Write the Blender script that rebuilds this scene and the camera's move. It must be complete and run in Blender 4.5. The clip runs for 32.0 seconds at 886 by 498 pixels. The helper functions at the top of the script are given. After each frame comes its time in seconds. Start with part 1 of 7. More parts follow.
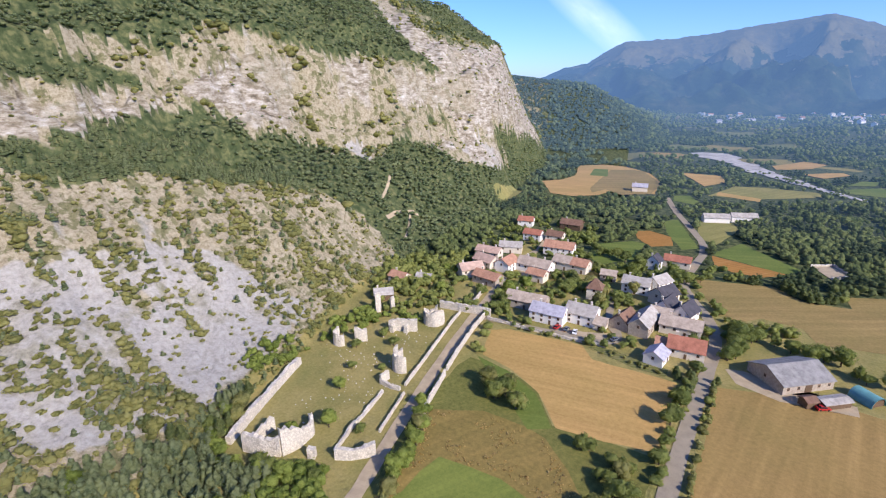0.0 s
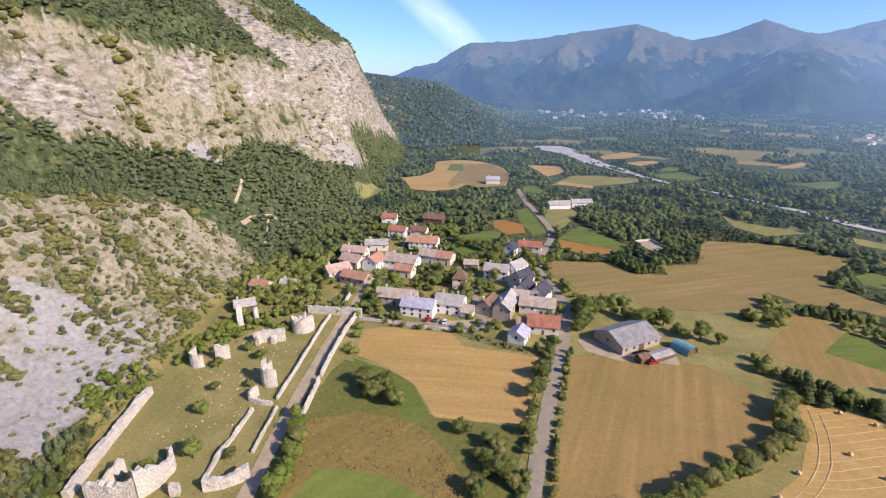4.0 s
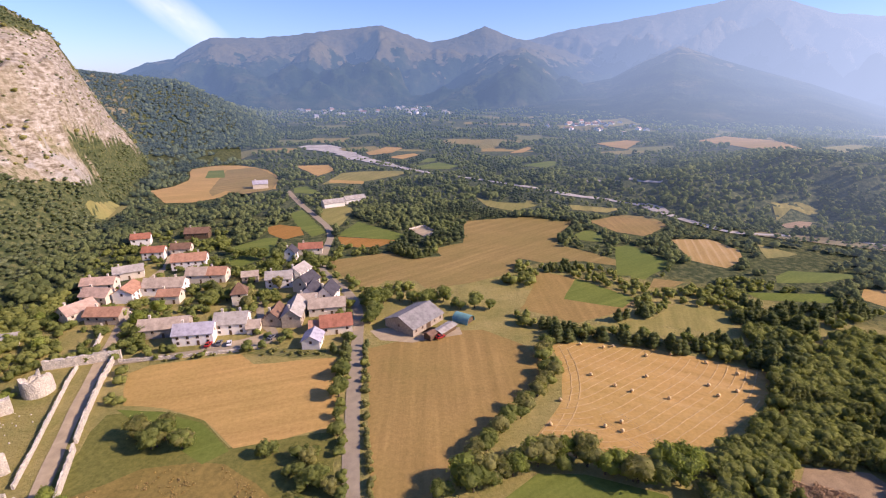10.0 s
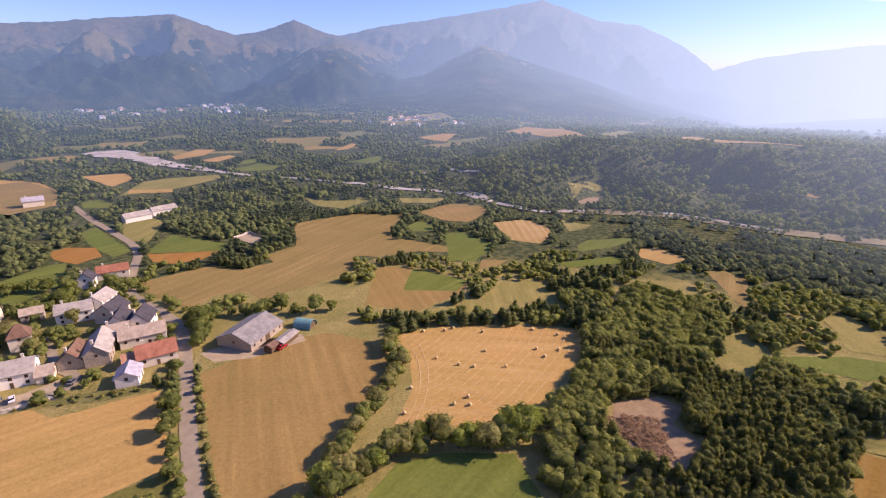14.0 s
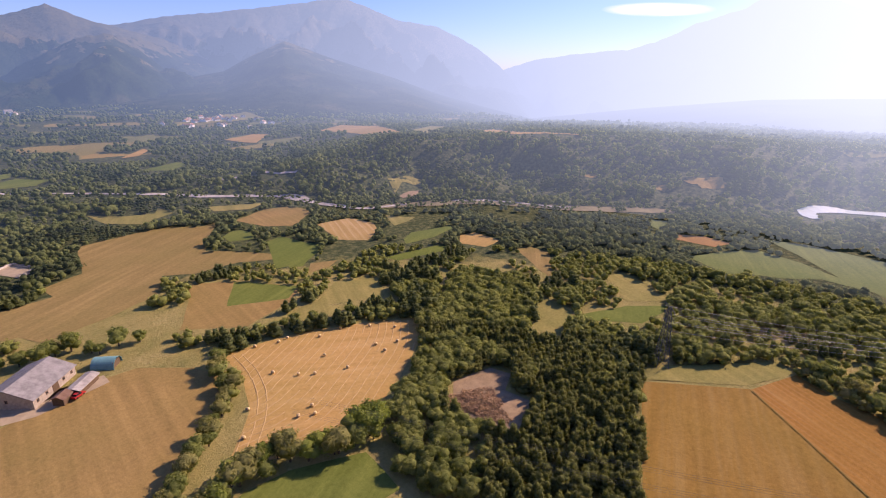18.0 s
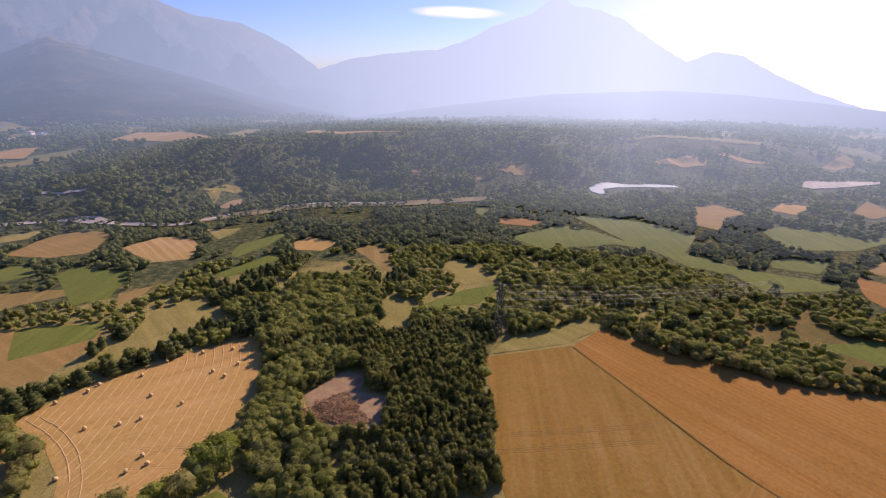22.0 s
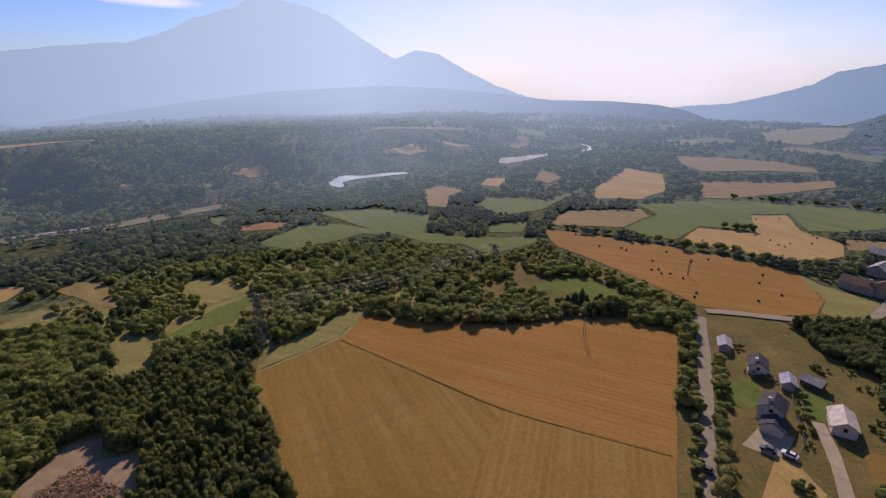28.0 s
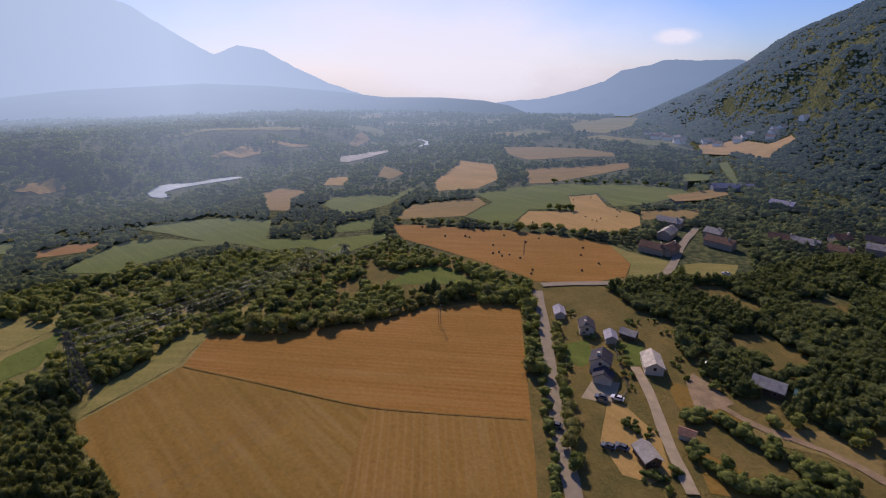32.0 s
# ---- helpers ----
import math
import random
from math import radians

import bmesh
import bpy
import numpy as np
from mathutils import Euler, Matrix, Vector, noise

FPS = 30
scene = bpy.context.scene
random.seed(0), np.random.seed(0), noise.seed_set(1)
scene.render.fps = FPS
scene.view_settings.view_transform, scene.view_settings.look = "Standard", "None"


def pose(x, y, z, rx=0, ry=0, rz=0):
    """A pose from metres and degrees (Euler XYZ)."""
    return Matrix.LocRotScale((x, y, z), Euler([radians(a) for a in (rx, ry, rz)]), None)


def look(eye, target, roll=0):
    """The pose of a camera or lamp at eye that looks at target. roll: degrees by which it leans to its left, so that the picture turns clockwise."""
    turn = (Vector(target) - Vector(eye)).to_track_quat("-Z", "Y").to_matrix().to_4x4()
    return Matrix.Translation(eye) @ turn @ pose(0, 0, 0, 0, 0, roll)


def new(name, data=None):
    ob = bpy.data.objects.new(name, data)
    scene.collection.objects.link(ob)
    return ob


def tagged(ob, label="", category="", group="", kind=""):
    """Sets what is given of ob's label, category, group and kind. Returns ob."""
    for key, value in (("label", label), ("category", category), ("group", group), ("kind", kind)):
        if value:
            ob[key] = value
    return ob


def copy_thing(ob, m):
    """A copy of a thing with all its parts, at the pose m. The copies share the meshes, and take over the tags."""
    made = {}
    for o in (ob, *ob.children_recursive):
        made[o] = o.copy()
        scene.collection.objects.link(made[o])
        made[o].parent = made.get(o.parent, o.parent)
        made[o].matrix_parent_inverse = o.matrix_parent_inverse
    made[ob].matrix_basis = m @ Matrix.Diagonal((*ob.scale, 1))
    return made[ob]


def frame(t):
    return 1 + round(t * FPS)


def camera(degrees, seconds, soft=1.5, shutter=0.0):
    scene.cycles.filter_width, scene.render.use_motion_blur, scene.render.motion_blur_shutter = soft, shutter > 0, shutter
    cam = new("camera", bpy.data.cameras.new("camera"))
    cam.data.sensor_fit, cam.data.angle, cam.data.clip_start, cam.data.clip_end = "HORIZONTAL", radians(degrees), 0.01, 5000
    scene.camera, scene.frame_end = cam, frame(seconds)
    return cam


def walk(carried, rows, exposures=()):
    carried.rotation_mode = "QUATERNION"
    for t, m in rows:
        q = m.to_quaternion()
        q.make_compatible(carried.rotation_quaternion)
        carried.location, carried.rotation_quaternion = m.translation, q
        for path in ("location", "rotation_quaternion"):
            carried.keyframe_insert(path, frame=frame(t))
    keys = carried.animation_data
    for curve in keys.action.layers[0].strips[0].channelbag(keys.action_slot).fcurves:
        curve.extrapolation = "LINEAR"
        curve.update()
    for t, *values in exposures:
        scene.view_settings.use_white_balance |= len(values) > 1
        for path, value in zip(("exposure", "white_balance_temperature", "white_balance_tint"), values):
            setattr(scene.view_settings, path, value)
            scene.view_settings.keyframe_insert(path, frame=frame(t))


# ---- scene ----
cam = camera(83.67, 32.0, 1.15)
EYE = 100.0


def shot(tilt, turn, lean):
    return pose(0, 0, EYE, 90 + tilt, 0, turn) @ pose(0, 0, 0, 0, 0, lean)


PATH = [
    (0, shot(-18.25, 31.30, -0.39)),
    (0.5, shot(-18.30, 29.15, -0.24)),
    (1, shot(-18.34, 26.71, -0.08)),
    (1.5, shot(-18.38, 24.34, 0.05)),
    (2, shot(-18.43, 22.12, 0.12)),
    (2.5, shot(-18.49, 20.24, 0.13)),
    (4.5, shot(-18.51, 13.28, 0.09)),
    (5, shot(-18.54, 11.38, -0.10)),
    (5.5, shot(-18.58, 9.44, -0.22)),
    (6, shot(-18.62, 7.23, -0.27)),
    (6.5, shot(-18.65, 4.91, -0.28)),
    (7, shot(-18.65, 2.41, -0.21)),
    (7.5, shot(-18.65, -0.02, -0.08)),
    (8, shot(-18.66, -2.48, 0.06)),
    (8.5, shot(-18.67, -4.75, 0.14)),
    (9, shot(-18.67, -6.94, 0.14)),
    (9.5, shot(-18.65, -8.98, 0.09)),
    (10, shot(-18.63, -11.15, 0.02)),
    (10.5, shot(-18.63, -13.39, -0.03)),
    (11, shot(-18.66, -15.83, -0.05)),
    (11.5, shot(-18.73, -18.30, -0.02)),
    (12, shot(-18.79, -20.90, 0.02)),
    (12.5, shot(-18.86, -23.40, 0.07)),
    (13, shot(-18.92, -25.96, 0.10)),
    (13.5, shot(-18.97, -28.44, 0.13)),
    (14, shot(-19.00, -31.02, 0.18)),
    (14.5, shot(-19.01, -33.52, 0.25)),
    (16.5, shot(-19.05, -43.97, 0.33)),
    (17, shot(-19.09, -46.73, 0.48)),
    (17.5, shot(-19.12, -49.27, 0.53)),
    (18, shot(-19.14, -51.79, 0.48)),
    (18.5, shot(-19.15, -54.17, 0.40)),
    (19, shot(-19.15, -56.67, 0.38)),
    (19.5, shot(-19.15, -59.17, 0.41)),
    (20, shot(-19.16, -61.69, 0.40)),
    (20.5, shot(-19.18, -64.14, 0.34)),
    (21, shot(-19.17, -66.62, 0.25)),
    (21.5, shot(-19.15, -68.96, 0.13)),
    (22, shot(-19.16, -71.43, -0.01)),
    (22.5, shot(-19.18, -73.88, -0.12)),
    (23, shot(-19.21, -76.35, -0.19)),
    (23.5, shot(-19.22, -78.76, -0.23)),
    (24, shot(-19.23, -81.33, -0.24)),
    (24.5, shot(-19.27, -83.87, -0.22)),
    (25, shot(-19.35, -86.50, -0.23)),
    (25.5, shot(-19.44, -88.94, -0.25)),
    (27.5, shot(-19.61, -98.80, -0.30)),
    (28, shot(-19.62, -101.26, -0.31)),
    (28.5, shot(-19.64, -103.55, -0.29)),
    (29, shot(-19.67, -105.90, -0.24)),
    (29.5, shot(-19.71, -108.21, -0.16)),
    (30, shot(-19.76, -110.60, -0.08)),
    (30.5, shot(-19.81, -112.91, 0.01)),
    (31, shot(-19.87, -115.22, 0.07)),
    (31.5, shot(-19.91, -117.37, 0.06)),
    (32, shot(-19.95, -119.51, -0.04)),
]
EXPOSURES = [(0, 0.74, 5600, 17), (6, 0.75, 6250, 23), (13, 0.75, 6800, 36), (20, 0.5, 6950, 38), (24, 0.18, 6800, 34), (28, -0.12, 6350, 27), (32, -0.22, 6300, 27)]
walk(cam, PATH, EXPOSURES)

# ---- world and sun ----
SUN_AZ, SUN_EL = radians(108), radians(33)
world = bpy.data.worlds.new("sky")
scene.world = world
world.use_nodes = True
wn = world.node_tree.nodes
wl = world.node_tree.links
sky_tex = wn.new("ShaderNodeTexSky")
sky_tex.sky_type = "NISHITA"
sky_tex.sun_disc = False
sky_tex.sun_elevation, sky_tex.sun_rotation = SUN_EL, SUN_AZ
sky_tex.dust_density, sky_tex.air_density, sky_tex.ozone_density = 0.4, 1.0, 3.5
soft = wn.new("ShaderNodeHueSaturation")
soft.inputs["Saturation"].default_value = 1.05
cool = wn.new("ShaderNodeMix")
cool.data_type, cool.blend_type = "RGBA", "MULTIPLY"
cool.inputs["Factor"].default_value, cool.inputs["B"].default_value = 1.0, (0.66, 0.80, 1.15, 1)
wl.new(sky_tex.outputs[0], soft.inputs["Color"])
wl.new(soft.outputs[0], cool.inputs["A"])
wl.new(cool.outputs["Result"], wn["Background"].inputs[0])
wn["Background"].inputs[1].default_value = 0.105
sun = new("sun", bpy.data.lights.new("sun", "SUN"))
sun.data.energy, sun.data.angle, sun.data.color = 4.1, radians(0.6), (1.0, 0.86, 0.66)
sun.matrix_world = look((900 * math.sin(SUN_AZ) * math.cos(SUN_EL), 900 * math.cos(SUN_AZ) * math.cos(SUN_EL), 900 * math.sin(SUN_EL)), (0, 0, 0))

# ---- terrain shape ----
# Each mountain: rows of bearing from the hover point, foot distance, crest distance, crest elevation (degrees).
NEAR_MOUNT = [(138, 1180, 1300, -6.5), (140, 1150, 1300, -4.9), (146.3, 800, 1300, -1.5), (149.3, 700, 1250, 0.5), (152.4, 640, 1150, 2.9),
              (157, 560, 1000, 5.1), (163, 480, 900, 8), (180, 330, 750, 12), (220, 170, 600, 14), (260, 120, 560, 14),
              (287, 115, 540, 13.5), (294, 128, 550, 13), (310, 177, 600, 11.5), (315, 215, 620, 10.5), (321.6, 265, 640, 8.9),
              (329, 320, 690, 8), (332, 355, 705, 6.0), (334.9, 400, 720, 4.1), (336.2, 460, 730, 1.2), (338.3, 540, 740, -3.5), (340.5, 640, 760, -6.5)]
FOREST_RIDGE = [(325, 850, 1150, 1.0), (336.6, 820, 1120, 0.8), (344.3, 830, 1150, 0.0), (350.7, 860, 1170, -3.4), (355, 900, 1180, -6.4)]
FAR_RANGE = [(-28, 2000, 3650, 1.4), (-23, 2000, 3650, 0.6), (-20.8, 2000, 3650, 0.6), (-18.2, 2000, 3650, 1.7), (-15.9, 2000, 3650, 2.1), (-14.5, 2000, 3650, 3), (-12.4, 2000, 3650, 4.1),
             (-8.6, 2000, 3650, 4.2), (-4.8, 2000, 3650, 4.5), (-1.4, 2000, 3650, 5), (1.5, 2000, 3650, 5.3), (4.7, 2000, 3650, 5.7), (6.7, 2000, 3650, 5), (8.5, 2000, 3650, 4.4),
             (9.9, 2000, 3650, 4), (12.8, 2000, 3650, 4.6), (15.6, 2000, 3650, 5.6), (17.9, 2000, 3650, 4.7), (19.9, 2000, 3650, 4.2), (24, 2000, 3650, 3.2), (30, 2000, 3650, 1),
             (35, 2000, 3650, -1.5)]
SPUR = [(6, 1900, 2800, -4.0), (8.2, 1850, 2800, -2.4), (13, 1800, 2750, 0.8), (17, 1750, 2700, 2.9), (19.5, 1750, 2700, 3.6), (22, 1750, 2700, 2.2), (24.5, 1800, 2700, -0.2), (28, 1850, 2700, -3.5)]
MASSIF = [(14, 2450, 4350, 1.5), (18, 2450, 4350, 3.6), (20, 2450, 4350, 4.2), (24.8, 2450, 4350, 5.2), (29, 2450, 4350, 5.8), (33.5, 2450, 4350, 6.4), (38.5, 2450, 4350, 7.2),
          (41.2, 2450, 4350, 7.6), (43.9, 2450, 4350, 6.7), (46.8, 2450, 4350, 5.6), (50.8, 2450, 4350, 5.1), (53.8, 2450, 4278, 3.8), (55.5, 2450, 4210, 2.8), (57.2, 2450, 4142, 1.6),
          (58.6, 2450, 4086, 0.4), (60.2, 2450, 4022, -1.2), (61.5, 2450, 3970, -2.6), (64, 2450, 3870, -4.6)]
CONE = [(8, 1500, 2700, -3.6), (14, 1500, 2700, -1.9), (20.4, 1496, 2700, -0.7), (25.7, 1443, 2700, -0.2), (29, 1410, 2700, 0.4), (32, 1380, 2700, 2), (35, 1350, 2700, 3.3),
        (37.9, 1321, 2700, 2.4), (41.4, 1286, 2700, 1.3), (46.3, 1237, 2592, -0.1), (51.3, 1187, 2468, -1.9), (56.3, 1137, 2342, -3.3), (60.7, 1093, 2232, -4.4), (64, 1060, 2150, -5)]
PYRAMID = [(52, 2900, 4600, -2.5), (56, 2900, 4600, 0), (58.7, 2900, 4600, 1), (61.4, 2900, 4600, 1.8), (65.7, 2900, 4600, 2.4), (70.8, 2900, 4600, 2.8), (73.7, 2900, 4600, 3.6),
           (76.6, 2900, 4600, 5), (80.6, 2900, 4600, 6.2), (82, 2900, 4600, 7.1), (83.3, 2900, 4600, 7.8), (84.8, 2900, 4600, 6.9), (87.4, 2900, 4600, 6.4), (89.8, 2900, 4600, 5.4),
           (92.8, 2900, 4600, 3.4), (95.3, 2900, 4600, 1.9), (98.1, 2900, 4600, 0.3), (100.6, 2900, 4600, -0.8), (104, 2900, 4600, -2.4), (108, 2900, 4600, -4.2)]
SHOULDER = [(91, 3800, 4800, -1), (94, 3800, 4800, 0.5), (96.7, 3800, 4800, 1.6), (98.5, 3800, 4800, 2.3), (100.9, 3800, 4800, 1.9), (103.3, 3800, 4800, 0.5), (107, 3800, 4800, -1.3),
            (111.3, 3800, 4800, -2.8), (115, 3800, 4800, -4.2)]
LOW_RIDGE = [(58, 1080, 2600, -5), (66, 1080, 2600, -4), (73.3, 1080, 2600, -3), (83.3, 1080, 2600, -1.8), (94.7, 1080, 2600, -1.3), (100.8, 1118, 2600, -1.6), (107, 1168, 2510, -2.2),
             (113.2, 1218, 2231, -3), (119.3, 1266, 1956, -3), (124, 1304, 1745, -3.3), (126.8, 1326, 1619, -3.8), (129.7, 1350, 1489, -4.9), (132, 1368, 1385, -5.8), (134, 1384, 1295, -6.4)]
DOWN_RANGE = [(118, 3000, 4450, -4.6), (124, 3000, 4450, -3.7), (127.1, 3000, 4450, -3.3), (130.4, 3000, 4450, -3), (133.9, 3000, 4450, -2.1), (136.7, 3000, 4450, -1.2),
              (138.3, 3000, 4450, -0.1), (140.9, 3000, 4450, 0.4), (142.4, 3000, 4450, 0.9), (145.5, 3000, 4450, 0.8), (148.3, 3000, 4450, 0.9), (155, 3000, 4450, 0), (165, 3000, 4450, -3)]
TERRACE = [(20, 520, 620, -10.6), (26, 475, 600, -10.2), (37, 408, 560, -8.7), (41.5, 402, 560, -7.7), (45.4, 400, 560, -6.7), (50, 408, 565, -6.8), (57, 424, 575, -6.2), (63, 430, 580, -5.8),
           (82, 430, 590, -5.8), (93, 482, 640, -5.7), (100, 520, 690, -5.8), (107, 575, 760, -6.1), (114, 680, 880, -6.6), (120, 800, 1000, -7.0)]
LAYERS = [(NEAR_MOUNT, "cliff"), (FOREST_RIDGE, "hill"), (TERRACE, "terrace")]
CLIFF_S = [0, 0.10, 0.36, 0.40, 0.425, 0.455, 0.48, 0.56, 0.60, 0.64, 1.0]
CLIFF_Z = [0, 0.05, 0.28, 0.36, 0.42, 0.52, 0.60, 0.655, 0.72, 0.76, 1.0]


def hash2(i, j):
    v = np.sin(i * 127.1 + j * 311.7) * 43758.5453
    return v - np.floor(v)


def vnoise(x, y):
    xi, yi = np.floor(x), np.floor(y)
    fx, fy = x - xi, y - yi
    fx, fy = fx * fx * (3 - 2 * fx), fy * fy * (3 - 2 * fy)
    a, b, c, d = hash2(xi, yi), hash2(xi + 1, yi), hash2(xi, yi + 1), hash2(xi + 1, yi + 1)
    return (a * (1 - fx) + b * fx) * (1 - fy) + (c * (1 - fx) + d * fx) * fy


def fbm(x, y, octaves=4):
    total, amp, norm = 0, 1.0, 0.0
    for k in range(octaves):
        total = total + amp * vnoise(x * 2 ** k + 17.3 * k, y * 2 ** k - 9.1 * k)
        norm += amp
        amp *= 0.5
    return total / norm * 2 - 1


def polygon_mask(x, y, poly):
    p = np.asarray(poly, float)
    ok = np.zeros(x.shape, bool)
    box = (x > p[:, 0].min()) & (x < p[:, 0].max()) & (y > p[:, 1].min()) & (y < p[:, 1].max())
    if not box.any():
        return ok
    xs, ys = x[box], y[box]
    inside = np.zeros(xs.shape, bool)
    for (x0, y0), (x1, y1) in zip(p, np.roll(p, -1, 0)):
        hit = (y0 > ys) != (y1 > ys)
        inside ^= hit & (xs < (x1 - x0) * (ys - y0) / (y1 - y0 + 1e-12) + x0)
    ok[box] = inside
    return ok


# zones of the near mountain: bearing and elevation in degrees from the hover point
HIGH_FOREST = [(-77.7, 15.8), (-55.4, 21.1), (-42.9, 21.6), (-39.0, 8.4), (-36.2, 5.3), (-33.5, 3.3), (-30.8, 1.2), (-32.6, 2.3), (-36.3, 2.7), (-42.8, 3.5), (-46.7, 4.5), (-51.0, 5.7), (-56.6, 5.3), (-58.4, 3.3), (-62.4, 3.8), (-66.0, 4.9), (-67.7, 4.4), (-66.4, 2.7), (-63.3, 1.3), (-59.7, -0.2), (-63.7, -0.6), (-67.7, 0.2), (-71.4, 1.0), (-81.6, 1.1)]  # closed forest over the cliffs
CREST_FOREST = [(-36.5, 11.5), (-31.4, 9.0), (-27.2, 5.5), (-24.9, 3.9), (-28.4, 4.6), (-31.4, 5.7), (-34.0, 7.2)]  # trees along the crest
FOREST_BELT = [(-82.8, -3.4), (-72.4, -3.8), (-69.1, -4.6), (-64.1, -3.0), (-59.2, -1.8), (-54.2, -2.8), (-50.0, -4.9), (-45.4, -6.4), (-39.2, -7.8), (-36.6, -6.0), (-32.8, -6.7), (-28.9, -8.6), (-24.0, -8.6), (-25.7, -4.4), (-20.4, -6.0), (-17.5, -7.2), (-8.4, -9.7), (-19.5, -15.3), (-23.3, -18.7), (-28.8, -20.1), (-33.0, -22.1), (-35.8, -20.7), (-37.7, -17.4), (-40.9, -14.3), (-45.2, -11.2), (-49.4, -10.1), (-53.5, -10.1), (-58.8, -9.1), (-62.6, -7.9), (-65.1, -8.5), (-69.4, -8.1), (-73.0, -6.6), (-83.3, -5.3)]  # belt of pines across the flank
CLIFF_A = [(-58.6, -1.0), (-53.4, 2.9), (-51.2, 3.8), (-46.9, 2.5), (-47.9, -4.7), (-51.0, -3.8), (-54.1, -2.4)]  # pale crag
CLIFF_B = [(-81.5, 1.5), (-71.5, 0.3), (-69.1, 0.3), (-69.1, -1.8), (-68.3, -1.5), (-66.4, -1.1), (-59.5, -0.8), (-59.6, -1.9), (-63.1, -2.6), (-66.5, -4.1), (-70.2, -4.0), (-82.7, -3.0)]  # low pale crags
CLIFF_C = [(-39.5, 9.5), (-36.7, 8.0), (-33.8, 5.8), (-30.2, 4.1), (-25.0, 3.9), (-23.6, 1.0), (-20.4, -5.6), (-19.1, -7.0), (-21.9, -5.8), (-25.1, -3.6), (-30.2, -3.2), (-36.4, -1.6), (-36.9, 1.9), (-30.8, 1.1), (-33.5, 3.3), (-36.2, 5.4)]  # the high pale prow
CRAG_SLOPE = [(-47.9, 3.5), (-42.8, 3.4), (-36.3, 2.6), (-30.2, 1.2), (-25.1, -3.6), (-24.0, -8.6), (-28.9, -8.5), (-34.0, -6.0), (-37.2, -6.2), (-39.2, -7.7), (-46.5, -5.9), (-48.7, -4.1)]  # tan slope of ledges and broken rock
SCREE = [(-84.9, -11.5), (-75.0, -15.1), (-68.6, -14.5), (-60.4, -15.8), (-53.5, -19.2), (-47.1, -25.0), (-52.0, -26.8), (-51.4, -30.0), (-57.3, -32.1), (-65.0, -33.9), (-78.9, -30.2), (-89.0, -25.5)]  # bare grey scree
SCREE_RUNS = [(-43.2, -5.7), (-41.9, -5.4), (-38.7, -7.6), (-40.5, -7.5)]  # run of loose stones
SCREE_FAN = [(-30.2, -4.8), (-27.6, -5.6), (-24.8, -7.3), (-24.6, -8.6), (-27.9, -8.2)]  # fan of loose stones
def in_zone(poly, bear, elev):
    """How far within a zone of the near mountain a place lies (bearing and elevation from the hover point), with frayed borders."""
    return polygon_mask(bear, elev, poly)


def mountain_zones(x, y, z):
    """Cover of the near mountain: closed forest, rock, loose scree, each 0 to 1."""
    d = np.hypot(x, y)
    bear = np.degrees(np.arctan2(x, y)) + 0.9 * fbm(x / 22, y / 22, 4) + 0.35 * fbm(x / 6, y / 6, 2)
    elev = np.degrees(np.arctan2(z - EYE, d)) + 0.8 * fbm(x / 22 + 50, y / 22, 4) + 0.3 * fbm(x / 6 + 9, y / 6, 2)
    forest = 1.0 * (in_zone(HIGH_FOREST, bear, elev) | in_zone(CREST_FOREST, bear, elev) | in_zone(FOREST_BELT, bear, elev))
    n = fbm(x / 30 + 5, y / 30, 4)
    crag = in_zone(CLIFF_A, bear, elev) | in_zone(CLIFF_B, bear, elev) | in_zone(CLIFF_C, bear, elev)
    rock = np.where(crag, 1.0, np.where(in_zone(CRAG_SLOPE, bear, elev), np.clip(0.12 + 1.5 * n, 0, 0.85), 0.0))
    bare = in_zone(SCREE, bear, elev) | in_zone(SCREE_RUNS, bear, elev) | in_zone(SCREE_FAN, bear, elev)
    return forest, rock, 1.0 * bare


def base_height(d, az):
    """The valley floor: level, falling gently away down the valley."""
    return -0.078 * np.maximum(0, d - 1150) * np.clip((az - 48) / 14, 0, 1) * (az < 170)


